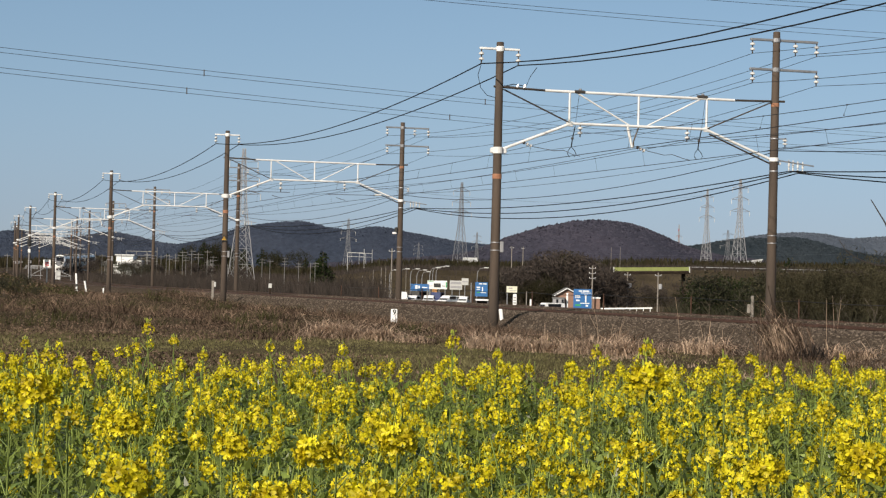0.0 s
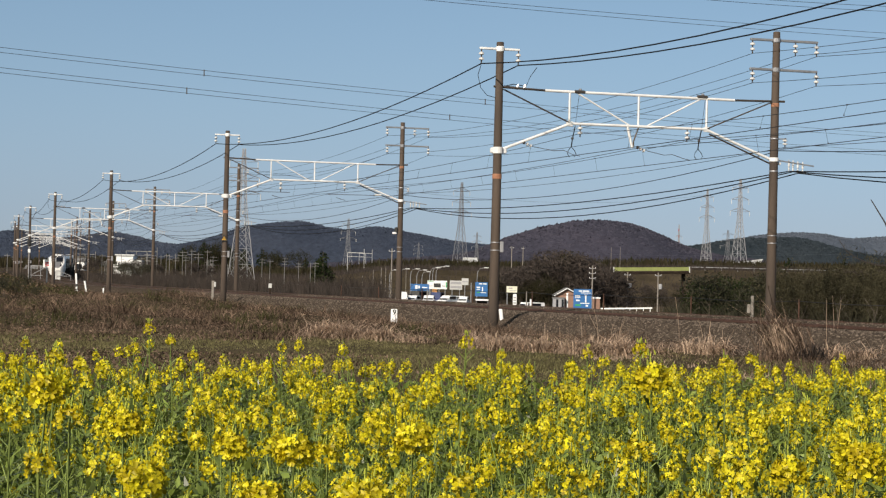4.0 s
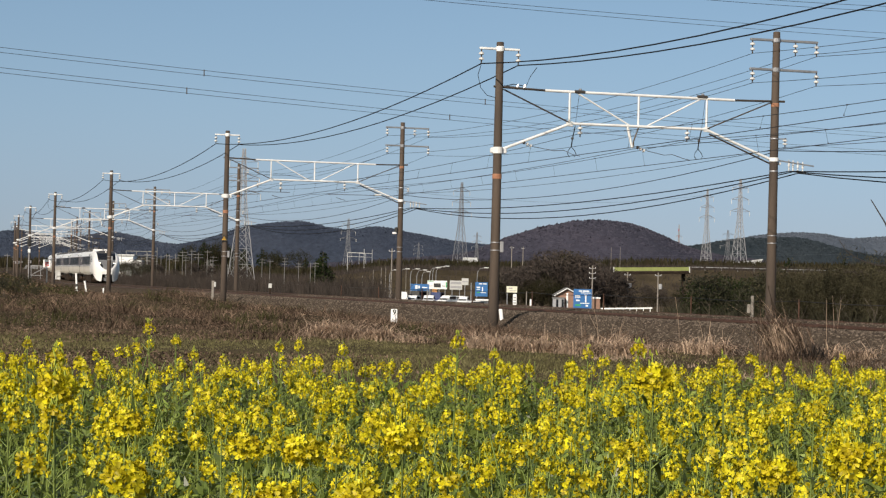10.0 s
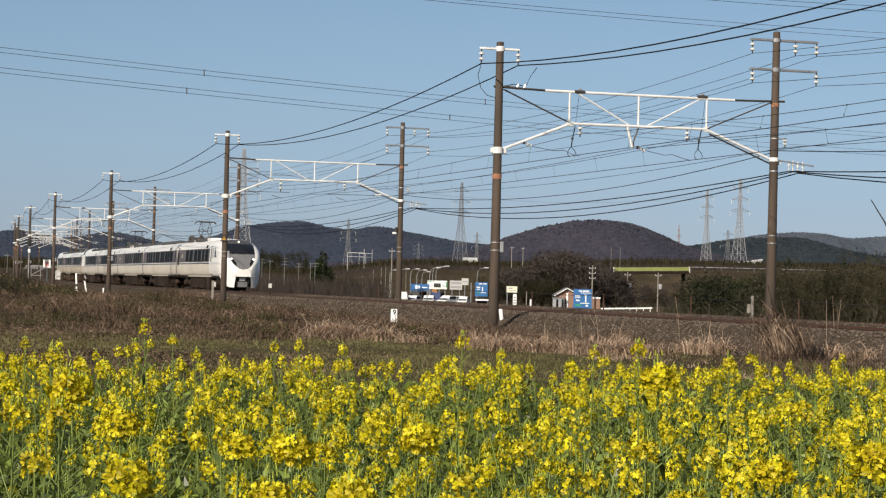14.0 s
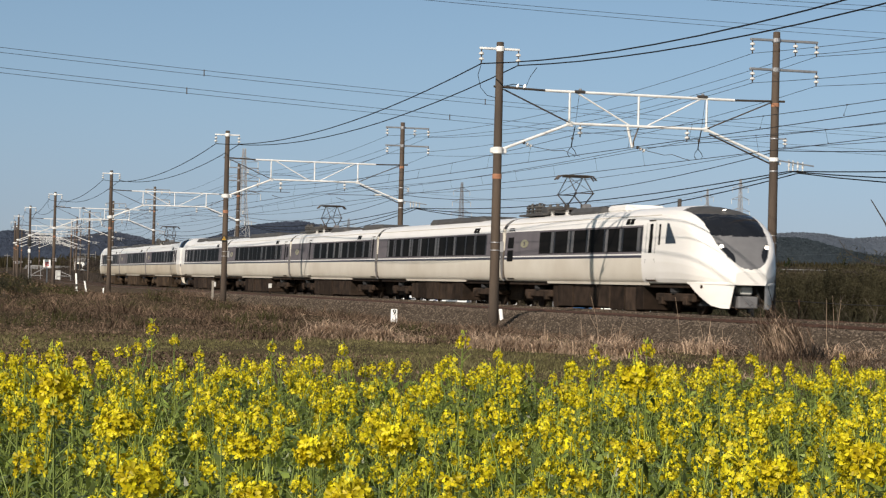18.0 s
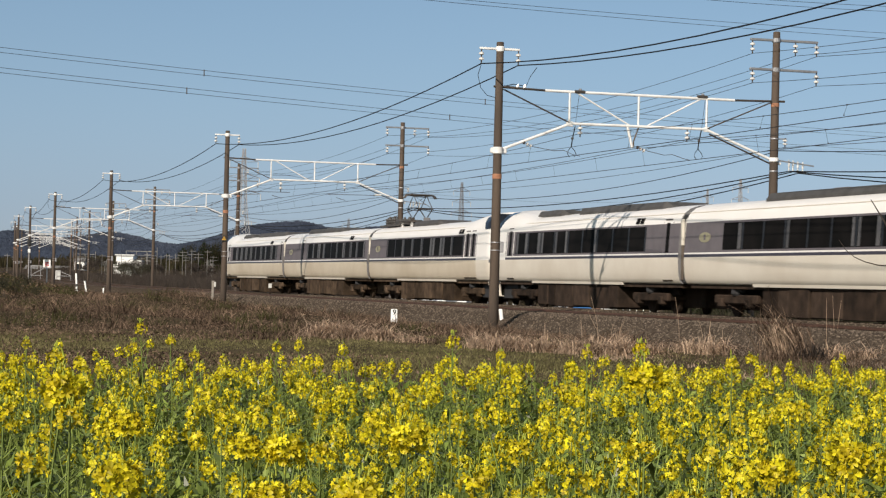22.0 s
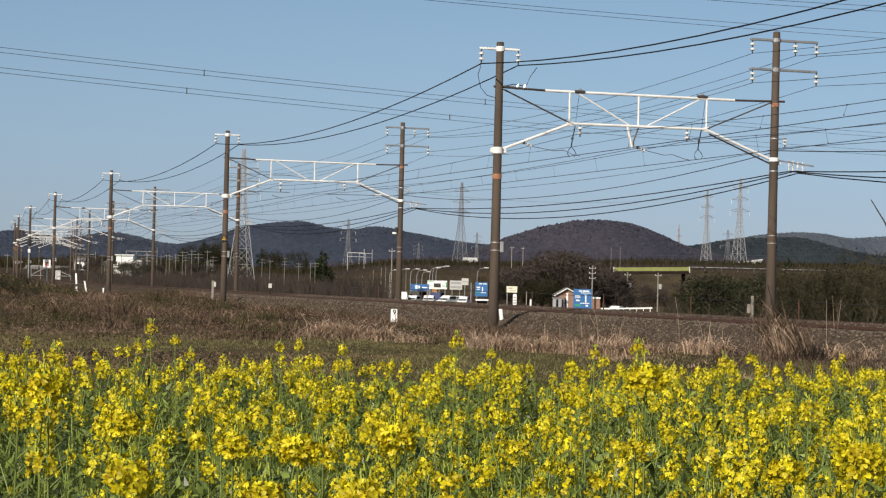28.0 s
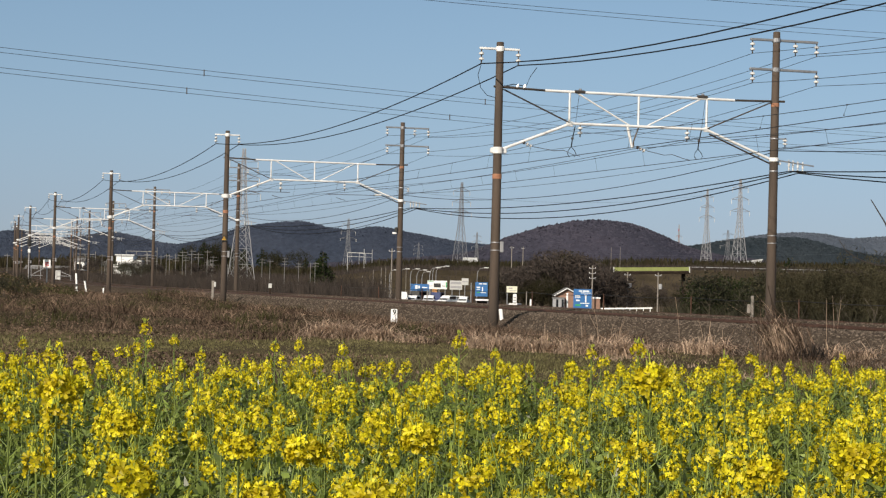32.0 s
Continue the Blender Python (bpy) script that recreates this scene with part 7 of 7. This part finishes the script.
W_ = WHITE_PLAIN
board_sign("direction_sign", 22.0, 345, -2.37, 0.63, 2.85, BLUE_SIGN, ROAD_Z, "blue road direction sign with white arrow and bars", (-0.4, 0.42),
           ((0.28, 0.86, 0.48, 0.94, W_), (0.52, 0.86, 0.86, 0.94, W_), (0.4, 0.78, 0.95, 0.82, W_), (0.08, 0.60, 0.36, 0.70, W_), (0.08, 0.53, 0.38, 0.57, W_), (0.14, 0.36, 0.34, 0.46, W_), (0.38, 0.24, 0.88, 0.29, W_), (0.64, 0.24, 0.71, 0.72, W_), (0.58, 0.66, 0.77, 0.72, W_),
            (0.10, 0.10, 0.40, 0.22, GREEN_PAINT), (0.68, 0.08, 0.8, 0.2, W_)))
board_sign("direction_sign", 6.16, 345, -0.92, 1.29, 1.95, BLUE_SIGN, ROAD_Z, "blue road direction sign with white bars on a mast", (-0.82,),
           ((0.3, 0.84, 0.55, 0.94, W_), (0.62, 0.84, 0.9, 0.94, W_), (0.12, 0.58, 0.4, 0.70, W_), (0.12, 0.46, 0.4, 0.52, W_), (0.55, 0.3, 0.63, 0.72, W_), (0.45, 0.24, 0.85, 0.30, W_), (0.15, 0.22, 0.38, 0.34, GREEN_PAINT)))
board_sign("road_sign", -3.72, 370, -0.43, 0.71, 3.1, BLUE_SIGN, ROAD_Z, "long blue sign board over the road with white bars", (-0.45, 0.1, 0.45),
           ((0.25, 0.2, 0.38, 0.9, W_), (0.42, 0.3, 0.5, 0.8, W_), (0.62, 0.4, 0.9, 0.6, W_)))
board_sign("shop_sign", -0.82, 380, -0.12, 1.34, 3.4, WHITE_PLAIN, ROAD_Z, "white shop sign board with dark display and green edges", (-0.35, 0.1, 0.4),
           ((0.32, 0.12, 0.68, 0.74, BLACK_PAINT), (0.93, 0.1, 0.99, 0.95, GREEN_PAINT), (0.02, 0.86, 0.3, 0.97, GREEN_PAINT), (0.74, 0.3, 0.9, 0.45, GREY_PAINT), (0.05, 0.3, 0.26, 0.4, GREY_PAINT)))
board_sign("panel_sign", 2.36, 375, -0.11, 1.42, 2.1, PALE_ROOF, ROAD_Z, "grey panelled sign board by the road", (-0.3, 0.3),
           ((0.06, 0.55, 0.94, 0.9, GREY_PAINT), (0.06, 0.1, 0.94, 0.45, GREY_PAINT)))
board_sign("panel_sign", 3.99, 385, 0.67, 1.85, 1.2, PALE_ROOF, ROAD_Z, "pale sign board on one post by the road", (0.0,),
           ((0.1, 0.4, 0.9, 0.6, GREY_PAINT),))
board_sign("shop_sign", 9.5, 300, 0.07, 0.92, 1.45, BOARD_CREAM, -3.4, "cream sign board on two posts with grey bars", (-0.42, 0.3),
           ((0.2, 0.55, 0.55, 0.8, GREY_PAINT), (0.3, 0.2, 0.9, 0.35, GREY_PAINT)))
board_sign("notice_board", 9.89, 299, -1.59, -0.14, 0.5, WHITE_PLAIN, -3.4, "narrow white notice board below the cream sign", (0.0,),
           ((0.15, 0.1, 0.85, 0.25, GREY_PAINT), (0.15, 0.35, 0.85, 0.5, GREY_PAINT), (0.15, 0.6, 0.85, 0.75, GREY_PAINT)))
# unlit orange panel; its colour stands in for a small orange glow
single("banner", Mesh().box(-0.4, -0.04, -1.6, 0.4, 0.04, 0.8, 0.02), ORANGE_GLOW, pose(-1.24, 372, -0.9), "flat orange panel in place of a small glow by the road", "banner")


def street_lamp(x, y, top, arm):
    s = thing("street_lamp", pose(x, y, ROAD_Z), "tall grey curved street lamp by the road", "street lamp", "street lamps of the road")
    h = top - ROAD_Z
    part("mast", Mesh().tube([(0, 0, -0.2), (0, 0, h * 0.8), (arm * 0.08, 0, h * 0.9), (arm * 0.35, 0, h * 0.98), (arm, 0, h)], 0.085, 6, 0.05), GREY_STEEL, s)
    part("lamp_head", Mesh().box(arm - 0.1, -0.15, h - 0.06, arm + 0.75, 0.15, h + 0.08, 0.04), WHITE_PLAIN, s, "pale lamp head")


for x, y, z, arm in ((-7.96, 420.0, 3.37, 1.0), (-6.03, 420.0, 3.42, 1.0), (-4.96, 430.0, 3.27, 1.2), (-4.05, 440.0, 3.0, 1.0), (-2.38, 420.0, 3.73, 1.3), (-1.83, 415.0, 3.93, 1.5), (-1.18, 410.0, 4.03, 1.7), (6.65, 420.0, 3.96, 1.4), (-10.24, 430.0, 3.14, 0.9)):
    street_lamp(x, y, z, arm)


def house(x, y):
    h = thing("house", pose(x, y, -3.7) @ Matrix.Diagonal((0.9, 1, 0.93, 1)), "small brown gabled house with grey tiled roof by the road", "house")
    part("wall", Mesh().add([(-1.5, 0, 0), (2.6, 0, 0), (2.6, 0, 3.5), (0.35, 0, 4.55), (-1.5, 0, 3.5), (-1.5, 6, 0), (2.6, 6, 0), (2.6, 6, 3.5), (0.35, 6, 4.55), (-1.5, 6, 3.5)],
                            [(0, 1, 2, 3, 4), (9, 8, 7, 6, 5), (1, 6, 7, 2), (5, 0, 4, 9), (0, 5, 6, 1)]), BRICK_WALL, h, "brown clad gable wall")
    for a, b in (((-1.95, 3.36), (0.35, 4.68)), ((0.35, 4.68), (3.0, 3.36))):
        part("roof_slope", Mesh().loft([[(a[0], yy, a[1]), (b[0], yy, b[1]), (b[0], yy, b[1] + 0.16), (a[0], yy, a[1] + 0.16)] for yy in (-0.5, 6.4)], True, True), ROOF_TILE, h, "grey tiled roof slope")
        part("bargeboard", Mesh().bar((a[0], -0.53, a[1] + 0.02), (b[0], -0.53, b[1] + 0.02), 0.06, 0.13), WHITE_PLAIN, h, "white bargeboard")
    part("pilaster", Mesh().box(0.2, -0.08, 0, 0.55, 0.0, 3.9), WHITE_PLAIN, h, "white pilaster")
    porch = part("porch", Mesh().box(-2.2, -1.2, 0, -0.2, 0, 3.0), GREY_PAINT, h, "glazed porch")
    part("porch_roof", Mesh().box(-2.35, -1.35, 3.0, -0.05, 0.05, 3.14), ROOF_TILE, porch, "grey flat roof")
    for k in range(4):
        part("pane", Mesh().box(-2.1 + k * 0.48, -1.23, 0.5, -1.72 + k * 0.48, -1.2, 2.8), GREY_PAINT if k % 2 == 0 else CAR_GLASS, porch, "glazed pane")
    annex = part("annex", Mesh().box(4.1, 0.3, 0, 6.2, 5, 3.05), BRICK_WALL, h, "low brown annex")
    part("annex_roof", Mesh().box(4.0, 0.2, 3.05, 6.3, 5.1, 3.3, 0.02), WHITE_PLAIN, annex, "white flat roof")


house(19.6, 351.0)


def guard_rail():
    g = thing("guard_rail", pose(23.45, 325.0, -2.70, 0, -2.2, 0), "white guard rail along the road", "guard rail")
    n = 7.6
    part("rail_beam", Mesh().box(0, -0.05, 0.46, n, 0.05, 0.68, 0.02), WHITE_PLAIN, g)
    for k in range(8):
        part("post", Mesh().tube([(0.3 + k, 0.08, -0.9), (0.3 + k, 0.08, 0.7)], 0.06, 6), WHITE_PLAIN, g)


guard_rail()


def embankment_rail():
    g = thing("guard_rail", pose(66.0, 592.0, 0), "grey guard rail on the road embankment", "guard rail")
    for k in range(9):
        x = k * 4.4
        z = float(ground_z(66.0 + x, 592.0))
        part("post", Mesh().tube([(x, 0.1, z - 0.3), (x, 0.1, z + 0.75)], 0.07, 6), GREY_STEEL, g)
        part("rail_beam", Mesh().box(x, -0.05, z + 0.5, x + 4.38, 0.05, z + 0.72, 0.02), GREY_STEEL, g)


embankment_rail()


def utility_pole(x, y, z0, z1, arms=2, gear=False, r=0.14):
    p = thing("utility_pole", pose(x, y, z0), "grey concrete utility pole with crossarms", "utility pole", "utility poles in the distance")
    h = z1 - z0
    part("pole", Mesh().tube([(0, 0, -0.3), (0, 0, h)], r, 7, r * 0.65), SLEEPER, p)
    for k in range(arms):
        a = part("crossarm", Mesh().box(-0.52, -0.06, h - 0.53 - 0.8 * k, 0.52, 0.06, h - 0.43 - 0.8 * k), GREY_STEEL, p)
        for x2 in (-0.46, 0.0, 0.46):
            part("insulator", Mesh().lathe([(0.04, 0), (0.06, 0.08), (0.03, 0.17)], 6, (x2, 0, h - 0.43 - 0.8 * k)), PORCELAIN, a)
    if gear:
        part("transformer", Mesh().lathe([(0.25, 0), (0.3, 0.1), (0.3, 0.75), (0.22, 0.85)], 8, (0.4, 0, h * 0.62)), GREY_PAINT, p, "grey transformer drum")
    return p


for x, y, top, z0, arms, gear in ((23.8, 350.0, 4.42, -3.5, 3, False), (28.21, 380.0, 3.15, -3.5, 0, False), (31.06, 370.0, 3.59, -3.5, 1, True), (35.2, 360.0, 3.57, -3.5, 1, True),
                                  (39.65, 520.0, 10.09, 0.0, 0, False), (42.58, 530.0, 10.3, 0.0, 0, False), (19.34, 620.0, 11.29, 2.0, 1, False), (22.52, 620.0, 11.22, 2.0, 1, False),
                                  (-9.4, 260.0, 1.84, -3.3, 0, False), (-9.37, 300.0, 2.66, -3.3, 0, False), (-8.21, 320.0, 3.25, -3.3, 0, False), (-8.30, 360.0, 6.42, -3.3, 1, False), (-6.24, 380.0, 3.6, -3.3, 0, False),
                                  (-7.75, 280.0, 2.9, -3.3, 0, False), (-1.33, 200.0, 0.74, -2.9, 0, False), (6.91, 180.0, 0.87, -2.5, 0, False)):
    utility_pole(x, y, z0, top, arms, gear, 0.14 if arms else 0.06)


# ---------- bridge with fence, far buildings ----------
def bridge():
    b = thing("bridge", pose(49.2, 520.0, 0.7, 0, -1.7, 0), "road bridge with lime green fence panels", "bridge")
    part("deck", Mesh().box(-8.8, -0.25, 3.3, 9.2, 6, 3.9, 0.05), UNDER, b, "dark concrete deck")
    for k in range(12):
        x = -8.6 + k * 1.47
        part("fence_panel", Mesh().box(x, -0.35, 4.05, x + 1.46, -0.28, 4.9, 0.015), LIME_FENCE, b)
    for x in (-8.75, 9.1):
        part("end_post", Mesh().box(x - 0.12, -0.45, 3.6, x + 0.12, -0.2, 5.0, 0.02), PALE_ROOF, b)
    for x in (-8.5, 8.0):
        part("pier", Mesh().box(x - 0.4, 2.5, -5, x + 0.4, 4, 3.3, 0.05), UNDER, b)


bridge()


def far_building(x, y, z, w, d, h, roof, wall_mat, roof_mat, label, windows=0):
    b = thing("far_building", pose(x, y, z), label, "building", "far buildings")
    part("wall", Mesh().box(-w / 2, 0, float(ground_z(x, y)) - z - 0.3, w / 2, d, h, 0.02), wall_mat, b)
    part("roof", Mesh().loft([[(-w / 2 - 0.3, yy, h), (w / 2 + 0.3, yy, h), (w / 2 + 0.3, yy2, h + roof), (-w / 2 - 0.3, yy2, h + roof)] for yy, yy2 in ((-0.4, -0.2), (d + 0.4, d + 0.2))], True, True) if roof < 0.5 else
         Mesh().add([(-w / 2 - 0.4, -0.4, h), (w / 2 + 0.4, -0.4, h), (w / 2 + 0.4, d + 0.4, h), (-w / 2 - 0.4, d + 0.4, h), (-w / 2, d / 2, h + roof), (w / 2, d / 2, h + roof)],
                    [(0, 1, 5, 4), (2, 3, 4, 5), (1, 2, 5), (3, 0, 4), (3, 2, 1, 0)]), roof_mat, b)
    for k in range(windows):
        x0 = -w / 2 + w * (k + 0.25) / windows
        part("window", Mesh().box(x0, -0.04, h * 0.35, x0 + w * 0.5 / windows, 0.0, h * 0.8), CAR_GLASS, b, "dark window")
    return b


def slant_shed(x, y, z):
    b = thing("shed", pose(x, y, z, 0, 0, -14), "long shed with a pale slanting roof on the plain", "shed")
    part("wall", Mesh().box(-6.5, 0.4, -6, 6.0, 9, 1.2, 0.02), GREY_PAINT, b)
    for k in range(6):
        a, c = -7.0 + k * 2.3, -7.0 + (k + 1) * 2.3 - 0.06
        h0, h1 = 1.3 + 0.34 * k, 1.3 + 0.34 * (k + 1)
        part("roof_panel", Mesh().loft([[(a, 0, 0.9 + 0.02 * k), (c, 0, 0.92 + 0.02 * k), (c, 0, 1.06 + 0.02 * k), (a, 0, 1.04 + 0.02 * k)], [(a + 1.4, 6, h0 + 1.0), (c + 1.4, 6, h1 + 1.0), (c + 1.4, 6, h1 + 1.14), (a + 1.4, 6, h0 + 1.14)]], True, True), PALE_ROOF, b, "pale weathered roof panel")


slant_shed(121.81, 900.0, 8.6)
b = far_building(-74.9, 520.0, 1.9, 4.0, 6, 3.3, 0.3, WHITE_PLAIN, PALE_ROOF, "white flat roofed building behind bare trees")
part("annex", Mesh().box(2.0, 0.4, -1.5, 3.9, 5.5, 2.3, 0.03), PALE_ROOF, b, "lower white annex")
part("annex", Mesh().box(-3.2, 0.6, -1.5, -2.0, 5.0, 1.2, 0.03), PALE_ROOF, b, "low white annex")
for k in range(3):
    part("window", Mesh().box(-1.5 + k * 1.2, -0.04, 0.9, -1.1 + k * 1.2, 0.0, 1.7), GREY_PAINT, b, "grey window")
far_building(55.15, 640.0, 4.0, 8.0, 6, 1.9, 0.3, WHITE_PLAIN, WHITE_PLAIN, "long white roofed building behind the bridge", 3)
far_building(13.66, 1100.0, 8.0, 7.0, 6, 2.5, 2.0, PALE_ROOF, PALE_ROOF, "white house before the hills", 2)
far_building(-107.91, 600.0, -0.5, 12.0, 8, 1.2, 1.8, BOARD_CREAM, ROOF_TILE, "low house with a grey tiled roof", 3)
far_building(-92.15, 560.0, 0.5, 2.6, 4, 3.2, 1.0, WHITE_PLAIN, ROOF_TILE, "small white house behind the railway", 1)
far_building(-89.56, 560.0, -0.5, 2.0, 4, 1.4, 0.3, WHITE_PLAIN, WHITE_PLAIN, "small white hut behind the railway", 0)
far_building(123.92, 700.0, 4.5, 3.6, 5, 1.6, 1.4, WHITE_PLAIN, ROOF_TILE, "small white house among trees", 2)
far_building(118.8, 720.0, 4.5, 1.6, 3, 2.2, 0.3, WHITE_PLAIN, WHITE_PLAIN, "small white hut among trees", 0)


def logo_sign(x, y, z):
    s = thing("square_sign", pose(x, y, z), "white square sign with a red mark on a post", "sign")
    part("post", Mesh().tube([(0, 0.1, -4.5), (0, 0.1, 0.4)], 0.08, 6), GREY_STEEL, s)
    b = part("board", Mesh().box(-0.42, -0.05, -0.45, 0.42, 0.05, 0.45, 0.02), WHITE_PLAIN, s)
    for a, c in (((-0.22, 0.05), (0.22, 0.27)), ((-0.22, -0.1), (0.22, 0.1)), ((-0.22, -0.28), (0.22, -0.08))):
        part("mark", Mesh().bar((a[0], -0.06, a[1]), (c[0], -0.06, c[1] - 0.12), 0.02, 0.12), RED_PAINT, b)


logo_sign(-44.8, 250.0, 2.27)


def line_signal(s, d):
    m = line_pose(s, d)
    t = thing("line_signal", m, "dark railway signal head on a thin post", "signal")
    part("post", Mesh().tube([(0, 0, -0.8), (0, 0, 4.0)], 0.06, 6), GREY_STEEL, t)
    head = part("head", Mesh().box(-0.22, -0.16, 3.9, 0.22, 0.05, 4.7, 0.05), BLACK_PAINT, t, "black signal head")
    for k in range(2):
        part("hood", Mesh().tube([(0, -0.16, 4.12 + 0.36 * k), (0, -0.32, 4.12 + 0.36 * k)], 0.11, 8), BLACK_PAINT, head)
    part("plate", Mesh().box(-0.14, -0.06, 3.2, 0.14, -0.03, 3.6, 0.01), WHITE_PLAIN, t, "white plate")


line_signal(250.0, 20.4)


def platform_ramp(x, y, z):
    r = thing("ramp_rail", pose(x, y, z), "white railings of a sloping ramp beside the line", "railing")
    for a, b in (((-0.6, 0.0), (1.0, 0.0)), ((-0.6, 1.3), (0.7, 1.3)), ((-0.5, 0.1), (1.1, 0.95)), ((3.0, 0.75), (4.8, 0.05)), ((2.9, 0.0), (4.8, 0.0))):
        part("bar", Mesh().bar((a[0], 0, a[1]), (b[0], 0, b[1]), 0.05, 0.06), GREY_PAINT, r)
    for px, h in ((-0.6, 1.3), (0.7, 1.3), (2.9, 0.8), (4.8, 0.1)):
        part("post", Mesh().tube([(px, 0.05, -1.5), (px, 0.05, h)], 0.03, 6), GREY_PAINT, r)
    part("panel", Mesh().box(2.7, 0.1, -0.6, 3.4, 0.2, 0.75, 0.02), PALE_ROOF, r, "white panel")


platform_ramp(-55.3, 300.0, 0.75)


def portal(x, y, z, w, h, n=2, paint=ROOF_TILE):
    p = thing("substation_frame", pose(x, y, z), "pale steel portal frame of a substation", "substation frame", "substation frames")
    for k in range(n):
        part("column", Mesh().tube([(-w / 2 + w * k / (n - 1), 0, -1), (-w / 2 + w * k / (n - 1), 0, h * (1.0 if k < n - 1 else 1.25))], 0.09, 5), paint, p)
    part("beam", Mesh().box(-w / 2, -0.12, h - 0.17, w / 2, 0.12, h), paint, p)
    part("beam", Mesh().box(-w / 2, -0.1, h * 0.72, w / 2, 0.1, h * 0.72 + 0.09), paint, p)


portal(-25.2, 640.0, 4.2, 4.8, 4.4, 2, PALE_ROOF)
portal(-22.7, 650.0, 4.2, 3.8, 4.4, 3, GREY_STEEL)
portal(-103.7, 640.0, 3.0, 6.0, 3.2, 3)
portal(-73.0, 535.0, 2.6, 7.5, 3.9, 4)


def tee_post(x, y, z, h, w):
    rng = random.Random(int(x * 10))
    p = thing("tee_post", pose(x, y, z, 0, 0, rng.uniform(-30, 30)), "thin grey post with crossbars", "post", "posts of a branch line")
    part("post", Mesh().tube([(0, 0, -2), (0, 0, h)], 0.07, 6, 0.045), ROOF_TILE, p)
    for k in range(rng.choice((1, 2, 2, 3))):
        a = w * rng.uniform(0.3, 0.5)
        part("crossbar", Mesh().box(-a * rng.uniform(0.5, 1), -0.05, h - 0.40 - 0.6 * k, a, 0.05, h - 0.33 - 0.6 * k), ROOF_TILE, p)


for x, y, z, h in ((-49.5, 420.0, 0.27, 5.5), (-48.35, 425.0, 0.29, 5.8), (-47.6, 430.0, 0.31, 5.2), (-44.77, 420.0, 0.39, 5.6), (-45.78, 440.0, 0.35, 4.8), (-39.91, 450.0, 0.5, 4.6), (-37.21, 455.0, 0.56, 4.4), (-34.41, 440.0, 0.64, 4.0), (-32.2, 450.0, 0.69, 4.6),
                   (-29.97, 460.0, 0.75, 3.6), (-27.5, 460.0, 0.81, 3.6), (-27.13, 470.0, 0.81, 3.8), (-58.6, 430.0, 0.03, 4.4), (-54.86, 430.0, 0.12, 4.8), (-54.45, 440.0, 0.13, 5.0), (-64.02, 440.0, -0.12, 5.0), (-82.83, 420.0, -0.05, 4.4), (-83.48, 430.0, -0.06, 4.2)):
    tee_post(x, y, z, h, 2.0)
rng = random.Random(44)
for k in range(16):
    y = rng.uniform(430, 500)
    tee_post(-rng.uniform(0.09, 0.155) * y, y, 0.1, rng.uniform(3.4, 5.6), 1.8)


def road_motion():
    van = ((0.0, 17.15), (1.0, 17.15), (2.0, 17.0), (3.0, 15.75), (3.5, 14.85), (5.5, 11.7), (8.0, 7.8), (12.0, 2.3), (16.0, -4.8), (32.0, -31.3))
    walk(MOVING_VAN, [(t, pose(x, 345.0, ROAD_Z, 0, 0, 212)) for t, x in van])
    car = ((0.0, 71.5), (20.0, 45.5), (27.5, 26.7), (28.6, 26.2), (29.4, 22.2), (32.0, 11.0))
    walk(MOVING_CAR, [(t, pose(x, 338.0, ROAD_Z, 0, 0, 245)) for t, x in car])


# ---------- all that moves ----------
def motions():
    train_motion()
    sway_motion()
    road_motion()


motions()
